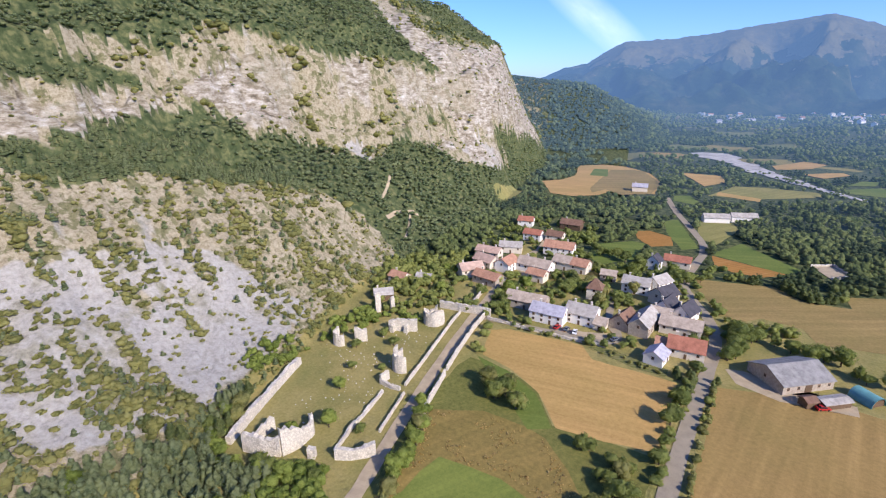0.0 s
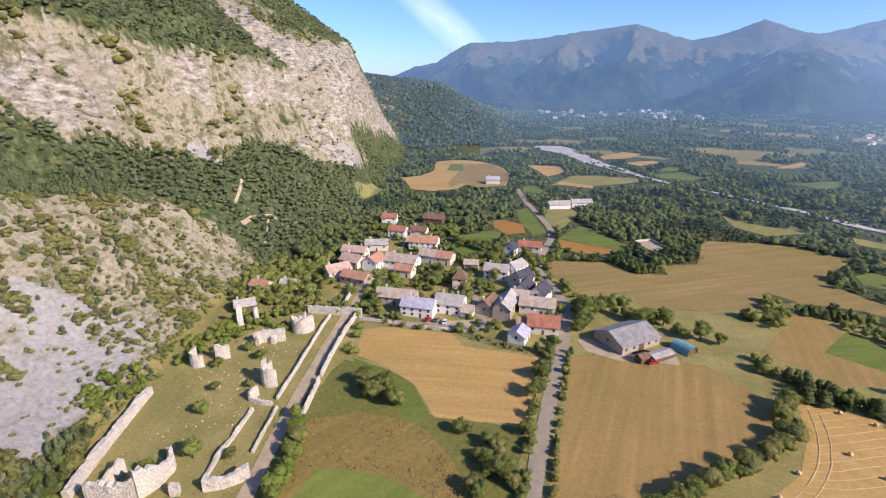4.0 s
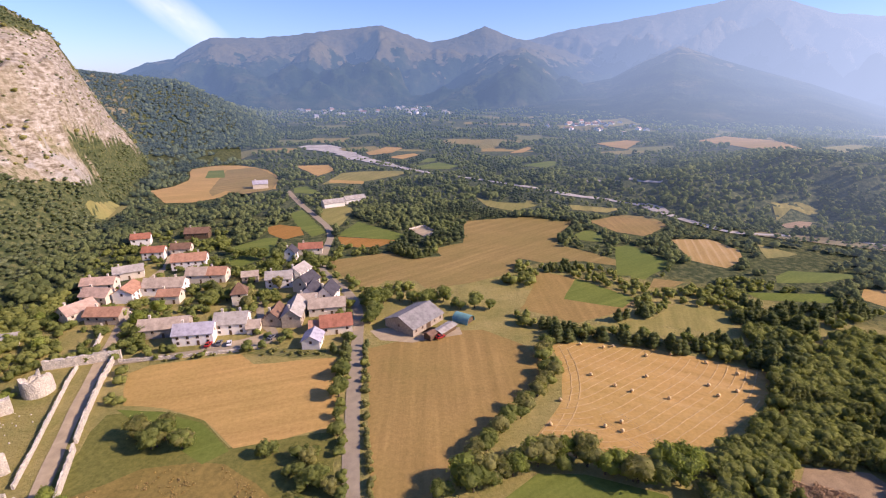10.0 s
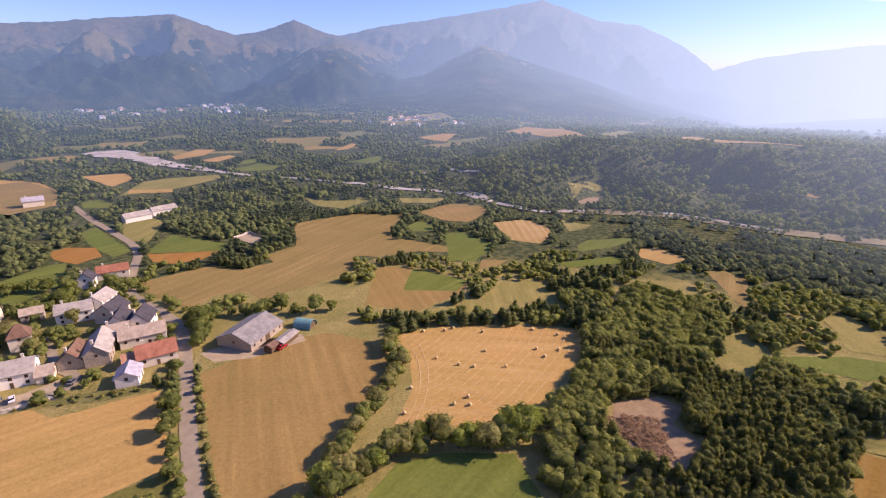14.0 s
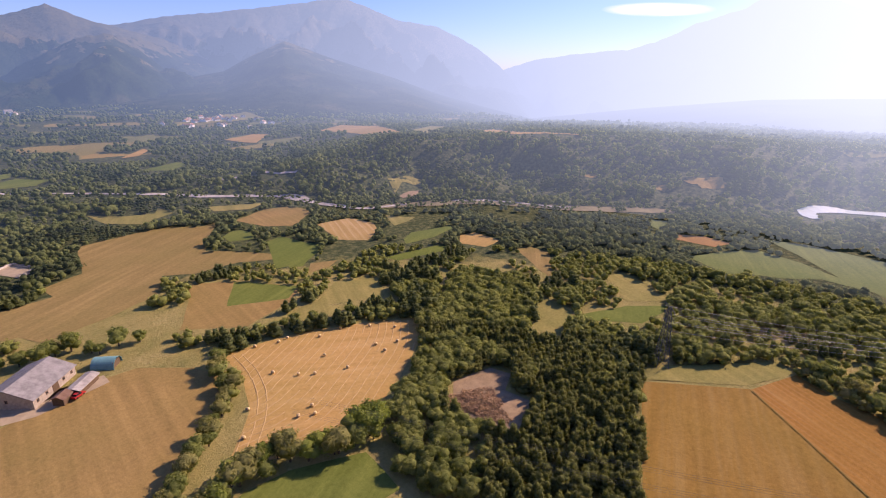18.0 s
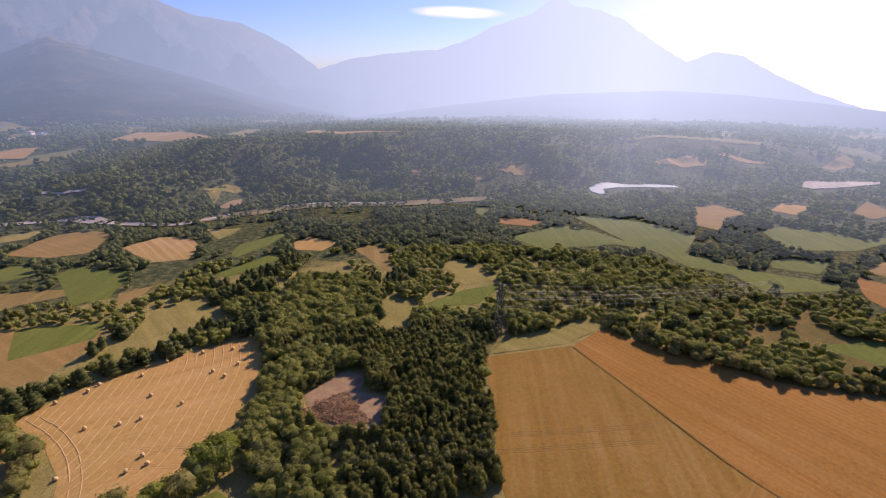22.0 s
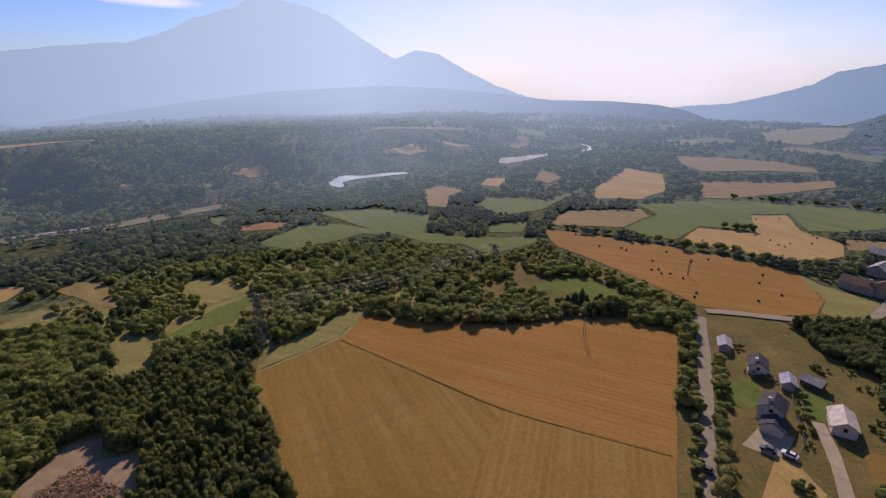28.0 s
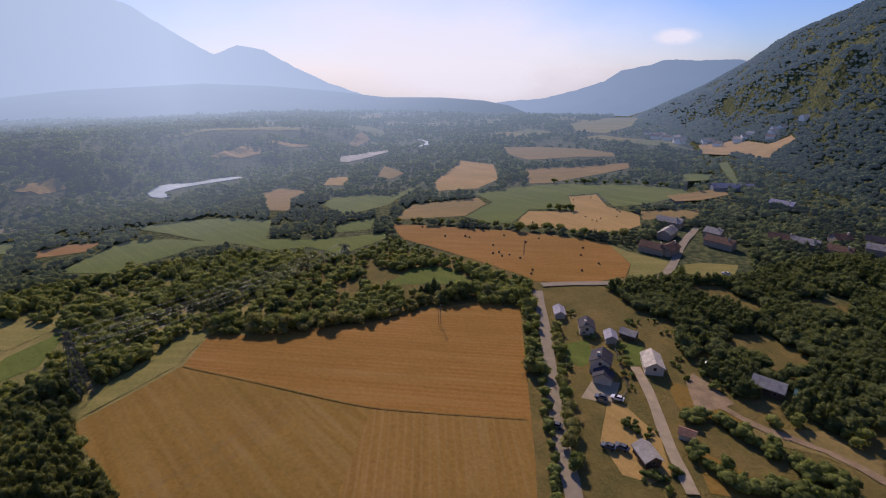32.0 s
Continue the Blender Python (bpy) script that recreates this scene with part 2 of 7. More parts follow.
def rise(x, y, rows, kind):
    """Height of one mountain over the valley's base, how far up its flank a place lies, and whether it is within its bearings."""
    d, az = np.hypot(x, y), np.degrees(np.arctan2(x, y))
    base = base_height(d, az)
    r = np.array(rows)
    lo, hi = r[0, 0], r[-1, 0]
    a = lo + (az - lo) % 360
    inside = a <= hi
    a = np.clip(a, lo, hi)
    rf, rc, el = (np.interp(a, r[:, 0], r[:, k]) for k in (1, 2, 3))
    high = np.maximum(0.0, EYE + rc * np.tan(np.radians(el)) - base)
    edge = np.minimum(1, np.minimum(a - lo, hi - a) / 1.0)
    s = (d - rf) / (rc - rf)
    mid = np.clip(s, 0, 1)
    hump = 4 * mid * (1 - mid)
    if kind == "cliff":
        s = s + 0.10 * fbm(x / 110, y / 110, 4) * np.clip((d - rf) / 80, 0, 1) * np.clip((rc - d) / 60, 0, 1)
        prof = np.where(s > 1, 1 - (s - 1) * 0.3, np.interp(s, CLIFF_S, CLIFF_Z))
        lift = high * prof + (3.4 * np.sin(high * prof * 0.30 + 3.0 * fbm(x / 55, y / 55, 3)) + 9 * fbm(x / 38 + 3, y / 38, 3)) * np.clip((s - 0.33) / 0.05, 0, 1) * np.clip((0.70 - s) / 0.08, 0, 1) + 5 * fbm(x / 9, y / 9, 3) * np.clip((s - 0.33) / 0.05, 0, 1) * np.clip((0.66 - s) / 0.05, 0, 1) + np.where(s > 0.05, np.clip(s, 0, .5) * (14 * fbm(x / 30, y / 30, 4) + 16 * fbm(az * 0.55, d / 260, 3)), 0) * np.clip((rc - d) / 60, 0, 1)
    elif kind == "hill":
        lift = high * np.where(s < 1, mid * mid * (3 - 2 * mid), 1 - (s - 1) * 0.25) + high * hump * (0.16 * fbm(x / 170, y / 170, 5) + 0.16 * fbm(x / 520, y / 520, 2))
    elif kind == "range":
        ridge = 1 - np.abs(fbm(x / 520 + 3.1, y / 520, 6)) * 2.6
        lift = high * np.where(s < 1, 0.35 * mid + 0.65 * mid ** 1.7, 1 - (s - 1) * 0.5) + high * 0.55 * hump * (ridge - 0.5) * np.sqrt(1 - mid)
        spurs = 1 - np.abs(fbm(az * 0.15 + 1.1 * fbm(x / 800, y / 800, 3), d / 1500, 5)) * 2.4
        lift = lift + high * 0.22 * hump * (spurs - 0.45)
        lift = np.maximum(lift, high * mid * 0.22)
        lift = lift + 9 * fbm(az * 1.6, d / 90, 5) * np.clip((s - 0.8) / 0.2, 0, 1)
    else:
        lift = (high * mid * mid * (3 - 2 * mid) + 15 * hump * fbm(x / 60, y / 60, 4)) * np.where(s > 1, np.clip(1 - (s - 1) * 0.24, 0, 1), 1)
    return lift * edge, s, inside


def terrain(x, y):
    """Height of the land, and how far up the near mountain a place lies (0 to 1, -1 off it)."""
    x, y = np.asarray(x, float), np.asarray(y, float)
    d, az = np.hypot(x, y), np.degrees(np.arctan2(x, y))
    base = base_height(d, az)
    # low knolls and hollows of the far valley
    roll = np.clip((d - 620) / 500, 0, 1) * np.clip((az + 12) / 10, 0, 1) * np.clip((124 - az) / 8, 0, 1)
    z, up = base + roll * (13 * fbm(x / 210, y / 210, 3) + 2), np.full(x.shape, -1.0)
    for rows, kind in LAYERS:
        lift, s, inside = rise(x, y, rows, kind)
        z = np.where(inside & (s > 0), np.maximum(z, base + lift), z)
        if kind == "cliff":
            up = np.where(inside & (s > 0), s, up)
    return z, up


def parcels(x, y, size=46.0):
    """The valley's plots: two random numbers for each plot and the distance to its border."""
    x, y = np.asarray(x, float), np.asarray(y, float)
    gi, gj = np.floor(x / size), np.floor(y / size)
    best, second = np.full(x.shape, 1e9), np.full(x.shape, 1e9)
    r1, r2 = np.zeros(x.shape), np.zeros(x.shape)
    for di in (-1, 0, 1):
        for dj in (-1, 0, 1):
            i, j = gi + di, gj + dj
            d = np.hypot(x - (i + 0.15 + 0.7 * hash2(i, j)) * size, y - (j + 0.15 + 0.7 * hash2(i + 31, j - 17)) * size)
            near = d < best
            second = np.where(near, best, np.minimum(second, d))
            best = np.where(near, d, best)
            r1, r2 = np.where(near, hash2(i + 5, j + 9), r1), np.where(near, hash2(i - 11, j + 3), r2)
    return r1, r2, (second - best) / 2
# ---- terrain end ----


def height(x, y):
    return float(terrain(np.array([x]), np.array([y]))[0][0])


# ---- materials ----
def mat(name, rough=0.9, metal=0.0, spec=0.2):
    m = bpy.data.materials.new(name)
    m.use_nodes = True
    b = m.node_tree.nodes["Principled BSDF"]
    b.inputs["Roughness"].default_value, b.inputs["Metallic"].default_value = rough, metal
    b.inputs["Specular IOR Level"].default_value = spec
    return m, m.node_tree.nodes, m.node_tree.links, b


def ramp(nodes, links, fac, stops):
    r = nodes.new("ShaderNodeValToRGB")
    while len(r.color_ramp.elements) < len(stops):
        r.color_ramp.elements.new(0.5)
    for e, (p, c) in zip(r.color_ramp.elements, stops):
        e.position, e.color = p, (*c, 1)
    links.new(fac, r.inputs[0])
    return r.outputs[0]


def noise_node(nodes, links, scale, detail=4, vec=None, rough=0.55):
    if vec is None:
        vec = nodes.new("ShaderNodeNewGeometry").outputs["Position"]
    n = nodes.new("ShaderNodeTexNoise")
    n.inputs["Scale"].default_value, n.inputs["Detail"].default_value, n.inputs["Roughness"].default_value = scale, detail, rough
    links.new(vec, n.inputs["Vector"])
    return n.outputs["Fac"]


def mixc(nodes, links, fac, a, b, mode="MIX"):
    m = nodes.new("ShaderNodeMix")
    m.data_type, m.blend_type = "RGBA", mode
    for sock, v in ((m.inputs["Factor"], fac), (m.inputs["A"], a), (m.inputs["B"], b)):
        if isinstance(v, (int, float)):
            sock.default_value = v
        elif isinstance(v, tuple):
            sock.default_value = (*v, 1)
        else:
            links.new(v, sock)
    return m.outputs["Result"]


def maths(nodes, links, op, a, b=0.0, c=0.0):
    m = nodes.new("ShaderNodeMath")
    m.operation = op
    for sock, v in zip(m.inputs, (a, b, c)):
        if isinstance(v, (int, float)):
            sock.default_value = v
        else:
            links.new(v, sock)
    return m.outputs[0]


def bump(nodes, links, b, h, dist, strength=0.6):
    n = nodes.new("ShaderNodeBump")
    n.inputs["Distance"].default_value, n.inputs["Strength"].default_value = dist, strength
    links.new(h, n.inputs["Height"])
    links.new(n.outputs[0], b.inputs["Normal"])


def plain(name, c, rough=0.8, metal=0.0, vary=0.25, scale=0.6, fine=6.0):
    """Painted, plastered or stony stuff with stains and grain."""
    m, n, l, b = mat(name, rough, metal)
    dark = tuple(v * (1 - vary) for v in c)
    lite = tuple(min(1, v * (1 + vary)) for v in c)
    a = ramp(n, l, noise_node(n, l, scale), [(0.3, dark), (0.7, lite)])
    g = noise_node(n, l, fine, 5)
    l.new(mixc(n, l, 0.35, a, ramp(n, l, g, [(0.3, dark), (0.7, lite)])), b.inputs["Base Color"])
    bump(n, l, b, g, 0.03)
    return m


def foliage(name, dark, lite, rnd=0.5):
    dark, lite = tuple(v * 1.3 for v in dark), tuple(v * 1.25 for v in lite)
    m, n, l, b = mat(name, 0.85, 0, 0.1)
    geo = n.new("ShaderNodeNewGeometry")
    big = noise_node(n, l, 0.09, 2)
    isl = geo.outputs["Random Per Island"]
    f = maths(n, l, "ADD", maths(n, l, "MULTIPLY", big, 1.0), maths(n, l, "MULTIPLY", isl, rnd))
    f = maths(n, l, "ADD", f, maths(n, l, "MULTIPLY", n.new("ShaderNodeObjectInfo").outputs["Random"], 0.25))
    leafy = noise_node(n, l, 1.1, 5, geo.outputs["Position"], 0.75)
    f = maths(n, l, "ADD", f, maths(n, l, "MULTIPLY", maths(n, l, "SUBTRACT", leafy, 0.5), 1.5))
    mid = tuple((a + c) / 2 for a, c in zip(dark, lite))
    l.new(ramp(n, l, f, [(0.25, tuple(v * 0.7 for v in dark)), (0.5, dark), (0.8, mid), (1.2, lite)]), b.inputs["Base Color"])
    bump(n, l, b, leafy, 0.9, 1.0)
    tr = n.new("ShaderNodeBsdfTranslucent")
    tr.inputs[0].default_value = (lite[0] * 1.1, lite[1] * 1.1, lite[2] * 0.7, 1)
    mx = n.new("ShaderNodeMixShader")
    mx.inputs[0].default_value = 0.45
    l.new(b.outputs[0], mx.inputs[1]), l.new(tr.outputs[0], mx.inputs[2])
    l.new(mx.outputs[0], n["Material Output"].inputs[0])
    return m


def crop(name, c1, c2, angle, spacing=3.0, line=0.35, linec=None, speck=0.4):
    """A field: two tones in patches, fine grain and tracks along one direction."""
    c1, c2 = ((c[0] * 1.05, c[1] * 0.97, c[2] * 0.78) for c in (c1, c2))
    m, n, l, b = mat(name, 0.95, 0, 0.1)
    pos = n.new("ShaderNodeNewGeometry").outputs["Position"]
    a = ramp(n, l, noise_node(n, l, 0.035, 5, pos, 0.6), [(0.34, c1), (0.66, c2)])
    mp = n.new("ShaderNodeMapping")
    mp.inputs["Rotation"].default_value = (0, 0, radians(-angle))
    l.new(pos, mp.inputs["Vector"])
    st = n.new("ShaderNodeMapping")
    st.inputs["Scale"].default_value = (0.02, 1, 1)
    l.new(mp.outputs[0], st.inputs["Vector"])
    streak = noise_node(n, l, 0.9, 3, st.outputs[0], 0.7)
    # broad swaths of tone left by the machine, bending a little
    bend = n.new("ShaderNodeMapping")
    bend.inputs["Scale"].default_value = (0.06, 1, 1)
    l.new(mp.outputs[0], bend.inputs["Vector"])
    swath = noise_node(n, l, 0.22, 4, bend.outputs[0], 0.6)
    w = n.new("ShaderNodeTexWave")
    w.wave_type, w.bands_direction = "BANDS", "Y"
    w.inputs["Scale"].default_value = 0.314 / spacing
    w.inputs["Distortion"].default_value, w.inputs["Detail"].default_value, w.inputs["Detail Scale"].default_value = 3.0, 3, 0.2
    l.new(mp.outputs[0], w.inputs["Vector"])
    lc = linec or tuple(min(1, v * 1.4) for v in c2)
    k = maths(n, l, "MULTIPLY", maths(n, l, "POWER", w.outputs["Fac"], 4), streak)
    a = mixc(n, l, ramp(n, l, swath, [(0.36, (0.55, 0.55, 0.55)), (0.5, (0, 0, 0))]), a, (c1[0] * 0.70, c1[1] * 0.74, c1[2] * 0.68))
    a = mixc(n, l, ramp(n, l, swath, [(0.52, (0, 0, 0)), (0.68, (0.55, 0.55, 0.55))]), a, lc)
    a = mixc(n, l, maths(n, l, "MULTIPLY", k, line * 1.8), a, lc)
    a = mixc(n, l, maths(n, l, "MULTIPLY", streak, 0.3), a, tuple(v * 0.66 for v in c1))
    blot = noise_node(n, l, 0.018, 5, pos, 0.6)
    a = mixc(n, l, maths(n, l, "MULTIPLY", ramp(n, l, blot, [(0.42, (0, 0, 0)), (0.62, (1, 1, 1))]), 0.6), a, (c1[0] * 0.70, c1[1] * 0.84, c1[2] * 0.68))
    grain = noise_node(n, l, 0.7, 8, pos, 0.75)
    a = mixc(n, l, speck * 0.8, a, ramp(n, l, grain, [(0.32, tuple(v * 0.55 for v in c1)), (0.68, tuple(min(1, v * 1.3) for v in c2))]))
    l.new(a, b.inputs["Base Color"])
    bump(n, l, b, grain, 0.15, 0.8)
    return m


def attr(nodes, name):
    a = nodes.new("ShaderNodeAttribute")
    a.attribute_name = name
    return a.outputs["Fac"]


def broken(n, l, mask, pos, scale, amount, lo=0.4, hi=0.6):
    """A soft mask torn up by noise."""
    f = maths(n, l, "ADD", mask, maths(n, l, "MULTIPLY", maths(n, l, "SUBTRACT", noise_node(n, l, scale, 8, pos, 0.65), 0.5), amount))
    return ramp(n, l, f, [(lo, (0, 0, 0)), (hi, (1, 1, 1))])


def land_material():
    m, n, l, b = mat("land", 0.95, 0, 0.1)
    geo = n.new("ShaderNodeNewGeometry")
    pos = geo.outputs["Position"]
    g = ramp(n, l, noise_node(n, l, 0.05, 6, pos, 0.65), [(0.3, (0.15, 0.16, 0.04)), (0.5, (0.28, 0.235, 0.075)), (0.72, (0.42, 0.325, 0.125))])
    gf = noise_node(n, l, 0.9, 6, pos, 0.7)
    g = mixc(n, l, 0.4, g, ramp(n, l, gf, [(0.3, (0.12, 0.125, 0.035)), (0.7, (0.40, 0.32, 0.12))]))
    turf = ramp(n, l, noise_node(n, l, 0.07, 6, pos, 0.65), [(0.32, (0.10, 0.10, 0.025)), (0.5, (0.17, 0.13, 0.035)), (0.68, (0.26, 0.175, 0.055))])
    turf = mixc(n, l, 0.35, turf, ramp(n, l, gf, [(0.3, (0.07, 0.07, 0.02)), (0.7, (0.27, 0.20, 0.07))]))
    g = mixc(n, l, broken(n, l, attr(n, "turf"), pos, 0.08, 0.4), g, turf)
    # plots of meadow, pasture and stubble
    plot = ramp(n, l, attr(n, "plot"), [(0.0, (0.13, 0.165, 0.045)), (0.40, (0.17, 0.19, 0.06)), (0.48, (0.23, 0.20, 0.055)), (0.74, (0.32, 0.235, 0.065)), (0.82, (0.42, 0.255, 0.065)), (1.0, (0.41, 0.265, 0.075))])
    plot = mixc(n, l, 0.35, plot, ramp(n, l, gf, [(0.3, (0.09, 0.10, 0.03)), (0.7, (0.36, 0.28, 0.12))]))
    g = mixc(n, l, attr(n, "plotted"), g, plot)
    # mountain side: pale scree fans, tan soil, dwarf scrub
    fine = noise_node(n, l, 0.55, 8, pos, 0.72)
    sc = ramp(n, l, fine, [(0.28, (0.21, 0.19, 0.16)), (0.5, (0.345, 0.32, 0.275)), (0.72, (0.43, 0.405, 0.36))])
    tan = ramp(n, l, fine, [(0.3, (0.15, 0.125, 0.07)), (0.5, (0.30, 0.255, 0.165)), (0.72, (0.42, 0.375, 0.275))])
    sc = mixc(n, l, maths(n, l, "MULTIPLY", broken(n, l, 0.40, pos, 0.07, 1.8, 0.44, 0.66), 0.7), sc, ramp(n, l, fine, [(0.3, (0.13, 0.125, 0.075)), (0.7, (0.30, 0.27, 0.18))]))
    scrub = broken(n, l, 0.5, pos, 0.16, 2.2, 0.52, 0.62)
    tan = mixc(n, l, maths(n, l, "MULTIPLY", scrub, 0.75), tan, ramp(n, l, fine, [(0.3, (0.05, 0.06, 0.02)), (0.7, (0.17, 0.16, 0.06))]))
    hill = mixc(n, l, broken(n, l, attr(n, "scree"), pos, 0.05, 1.3), tan, sc)
    a = mixc(n, l, broken(n, l, attr(n, "hill"), pos, 0.1, 0.5), g, hill)
    # bare rock in beds and cracks
    comb = n.new("ShaderNodeMapping")
    comb.inputs["Scale"].default_value, comb.inputs["Rotation"].default_value = (0.8, 0.8, 2.2), (0.12, 0.25, 0)
    l.new(pos, comb.inputs["Vector"])
    beds = noise_node(n, l, 0.16, 10, comb.outputs[0], 0.74)
    rock = ramp(n, l, beds, [(0.30, (0.06, 0.05, 0.035)), (0.43, (0.19, 0.155, 0.105)), (0.54, (0.36, 0.32, 0.25)), (0.72, (0.60, 0.57, 0.52))])
    rock = mixc(n, l, broken(n, l, 0.42, pos, 0.022, 2.0), rock, mixc(n, l, 0.5, rock, tan))
    a = mixc(n, l, broken(n, l, attr(n, "rock"), pos, 0.045, 1.5), a, rock)
    # crown-like cells; shade in the gaps between them is painted into the colour
    cell = n.new("ShaderNodeTexVoronoi")
    cell.inputs["Scale"].default_value = 0.3
    l.new(pos, cell.inputs["Vector"])
    crown_tone = maths(n, l, "ADD", maths(n, l, "MULTIPLY", cell.outputs["Distance"], -0.35), maths(n, l, "MULTIPLY", noise_node(n, l, 0.3, 8, pos, 0.72), 1.25))
    floor = ramp(n, l, crown_tone, [(0.28, (0.04, 0.056, 0.022)), (0.45, (0.075, 0.09, 0.036)), (0.62, (0.145, 0.145, 0.06))])
    a = mixc(n, l, broken(n, l, attr(n, "wood"), pos, 0.06, 1.1), a, floor)
    l.new(a, b.inputs["Base Color"])
    bump(n, l, b, maths(n, l, "ADD", fine, beds), 0.8, 0.8)
    return m


LAND = land_material()
ASPHALT = plain("asphalt", (0.29, 0.24, 0.165), 0.9, 0, 0.2, 0.3, 4)
GRAVEL = plain("gravel", (0.38, 0.30, 0.19), 0.95, 0, 0.25, 0.3, 5)
WATER = plain("river_water", (0.62, 0.68, 0.62), 0.25, 0, 0.1, 0.2, 2)
RIVERBED = plain("river_gravel", (0.43, 0.39, 0.33), 0.9, 0, 0.5, 0.05, 0.4)
STUBBLE_A = crop("stubble_field", (0.37, 0.25, 0.105), (0.47, 0.32, 0.135), 8, 4.0, 0.22)
STUBBLE_B = crop("stubble_dull", (0.255, 0.182, 0.078), (0.335, 0.238, 0.10), 80, 5.0, 0.22)
STRAW = crop("straw_field", (0.42, 0.275, 0.11), (0.50, 0.335, 0.14), -38, 5.0, 0.15, (0.60, 0.44, 0.22))
DRY = crop("dry_grass", (0.225, 0.172, 0.078), (0.305, 0.235, 0.105), 30, 9.0, 0.12)
MOWN = crop("mown_brown", (0.225, 0.14, 0.038), (0.295, 0.19, 0.052), -165, 5.0, 0.30, (0.36, 0.25, 0.10))
MOWN_B = crop("mown_ochre", (0.29, 0.15, 0.04), (0.36, 0.19, 0.052), -127, 2.3, 0.42, (0.46, 0.31, 0.13))
GARDEN = crop("garden_rows", (0.09, 0.12, 0.035), (0.18, 0.18, 0.07), 25, 1.6, 0.8, (0.30, 0.24, 0.13))
MOWN_C = crop("mown_tracked", (0.255, 0.15, 0.045), (0.335, 0.20, 0.06), 153, 2.4, 0.4, (0.42, 0.30, 0.14))
ROWS = crop("straw_rows", (0.36, 0.25, 0.11), (0.44, 0.30, 0.13), 62, 5.0, 0.8, (0.62, 0.46, 0.25))
SCRUBBED = plain("scrubby_flood_bed", (0.21, 0.175, 0.085), 0.95, 0, 0.4, 0.06, 0.5)
EDGE_GRASS = crop("edge_grass", (0.16, 0.125, 0.04), (0.25, 0.185, 0.065), 20, 2.0, 0.1)
MEADOW = crop("green_meadow", (0.105, 0.15, 0.035), (0.17, 0.205, 0.055), 20, 8.0, 0.1)
PASTURE = crop("pasture", (0.20, 0.20, 0.07), (0.31, 0.275, 0.11), 60, 8.0, 0.08)
VERGE = crop("rough_verge", (0.105, 0.125, 0.038), (0.20, 0.19, 0.065), 60, 6.0, 0.05, None, 0.6)
REED = crop("reeds", (0.16, 0.14, 0.05), (0.27, 0.20, 0.075), 60, 3.0, 0.1, None, 0.6)
SEDGE = crop("sedge", (0.125, 0.17, 0.042), (0.20, 0.235, 0.06), 60, 8.0, 0.05)
LEAF = foliage("leaves", (0.075, 0.10, 0.028), (0.225, 0.25, 0.07))
LEAF_OLIVE = foliage("olive_leaves", (0.10, 0.115, 0.036), (0.30, 0.285, 0.10))
LEAF_MID = foliage("wood_edge_leaves", (0.085, 0.108, 0.03), (0.27, 0.285, 0.08))
LEAF_BRIGHT = foliage("fresh_leaves", (0.08, 0.115, 0.022), (0.27, 0.31, 0.07))
PINE = foliage("pine_needles", (0.06, 0.085, 0.034), (0.17, 0.19, 0.066))
MOUNT_PINE = foliage("mountain_pine", (0.068, 0.098, 0.05), (0.215, 0.24, 0.115))
PINE_DARK = foliage("young_pine", (0.065, 0.08, 0.03), (0.19, 0.20, 0.062))
REEDLEAF = foliage("reed_tufts", (0.20, 0.17, 0.06), (0.46, 0.33, 0.14))
BARK = plain("bark", (0.12, 0.09, 0.06), 0.95, 0, 0.3, 2, 8)


# ---- mesh helpers ----
def mesh_object(name, verts, faces, material, smooth=False):
    """faces: an array of triangles or quads."""
    verts, faces = np.asarray(verts, np.float32), np.asarray(faces, np.int32)
    me = bpy.data.meshes.new(name)
    k = faces.shape[1]
    me.vertices.add(len(verts)), me.loops.add(faces.size), me.polygons.add(len(faces))
    me.vertices.foreach_set("co", verts.ravel())
    me.loops.foreach_set("vertex_index", faces.ravel())
    me.polygons.foreach_set("loop_start", np.arange(0, faces.size, k, dtype=np.int32))
    me.polygons.foreach_set("use_smooth", np.full(len(faces), smooth))
    me.update(calc_edges=True)
    for x in material if isinstance(material, (list, tuple)) else [material]:
        me.materials.append(x)
    return me


def thing(name, me, label, category, group="", kind=""):
    return tagged(new(name, me), label, category, group, kind)


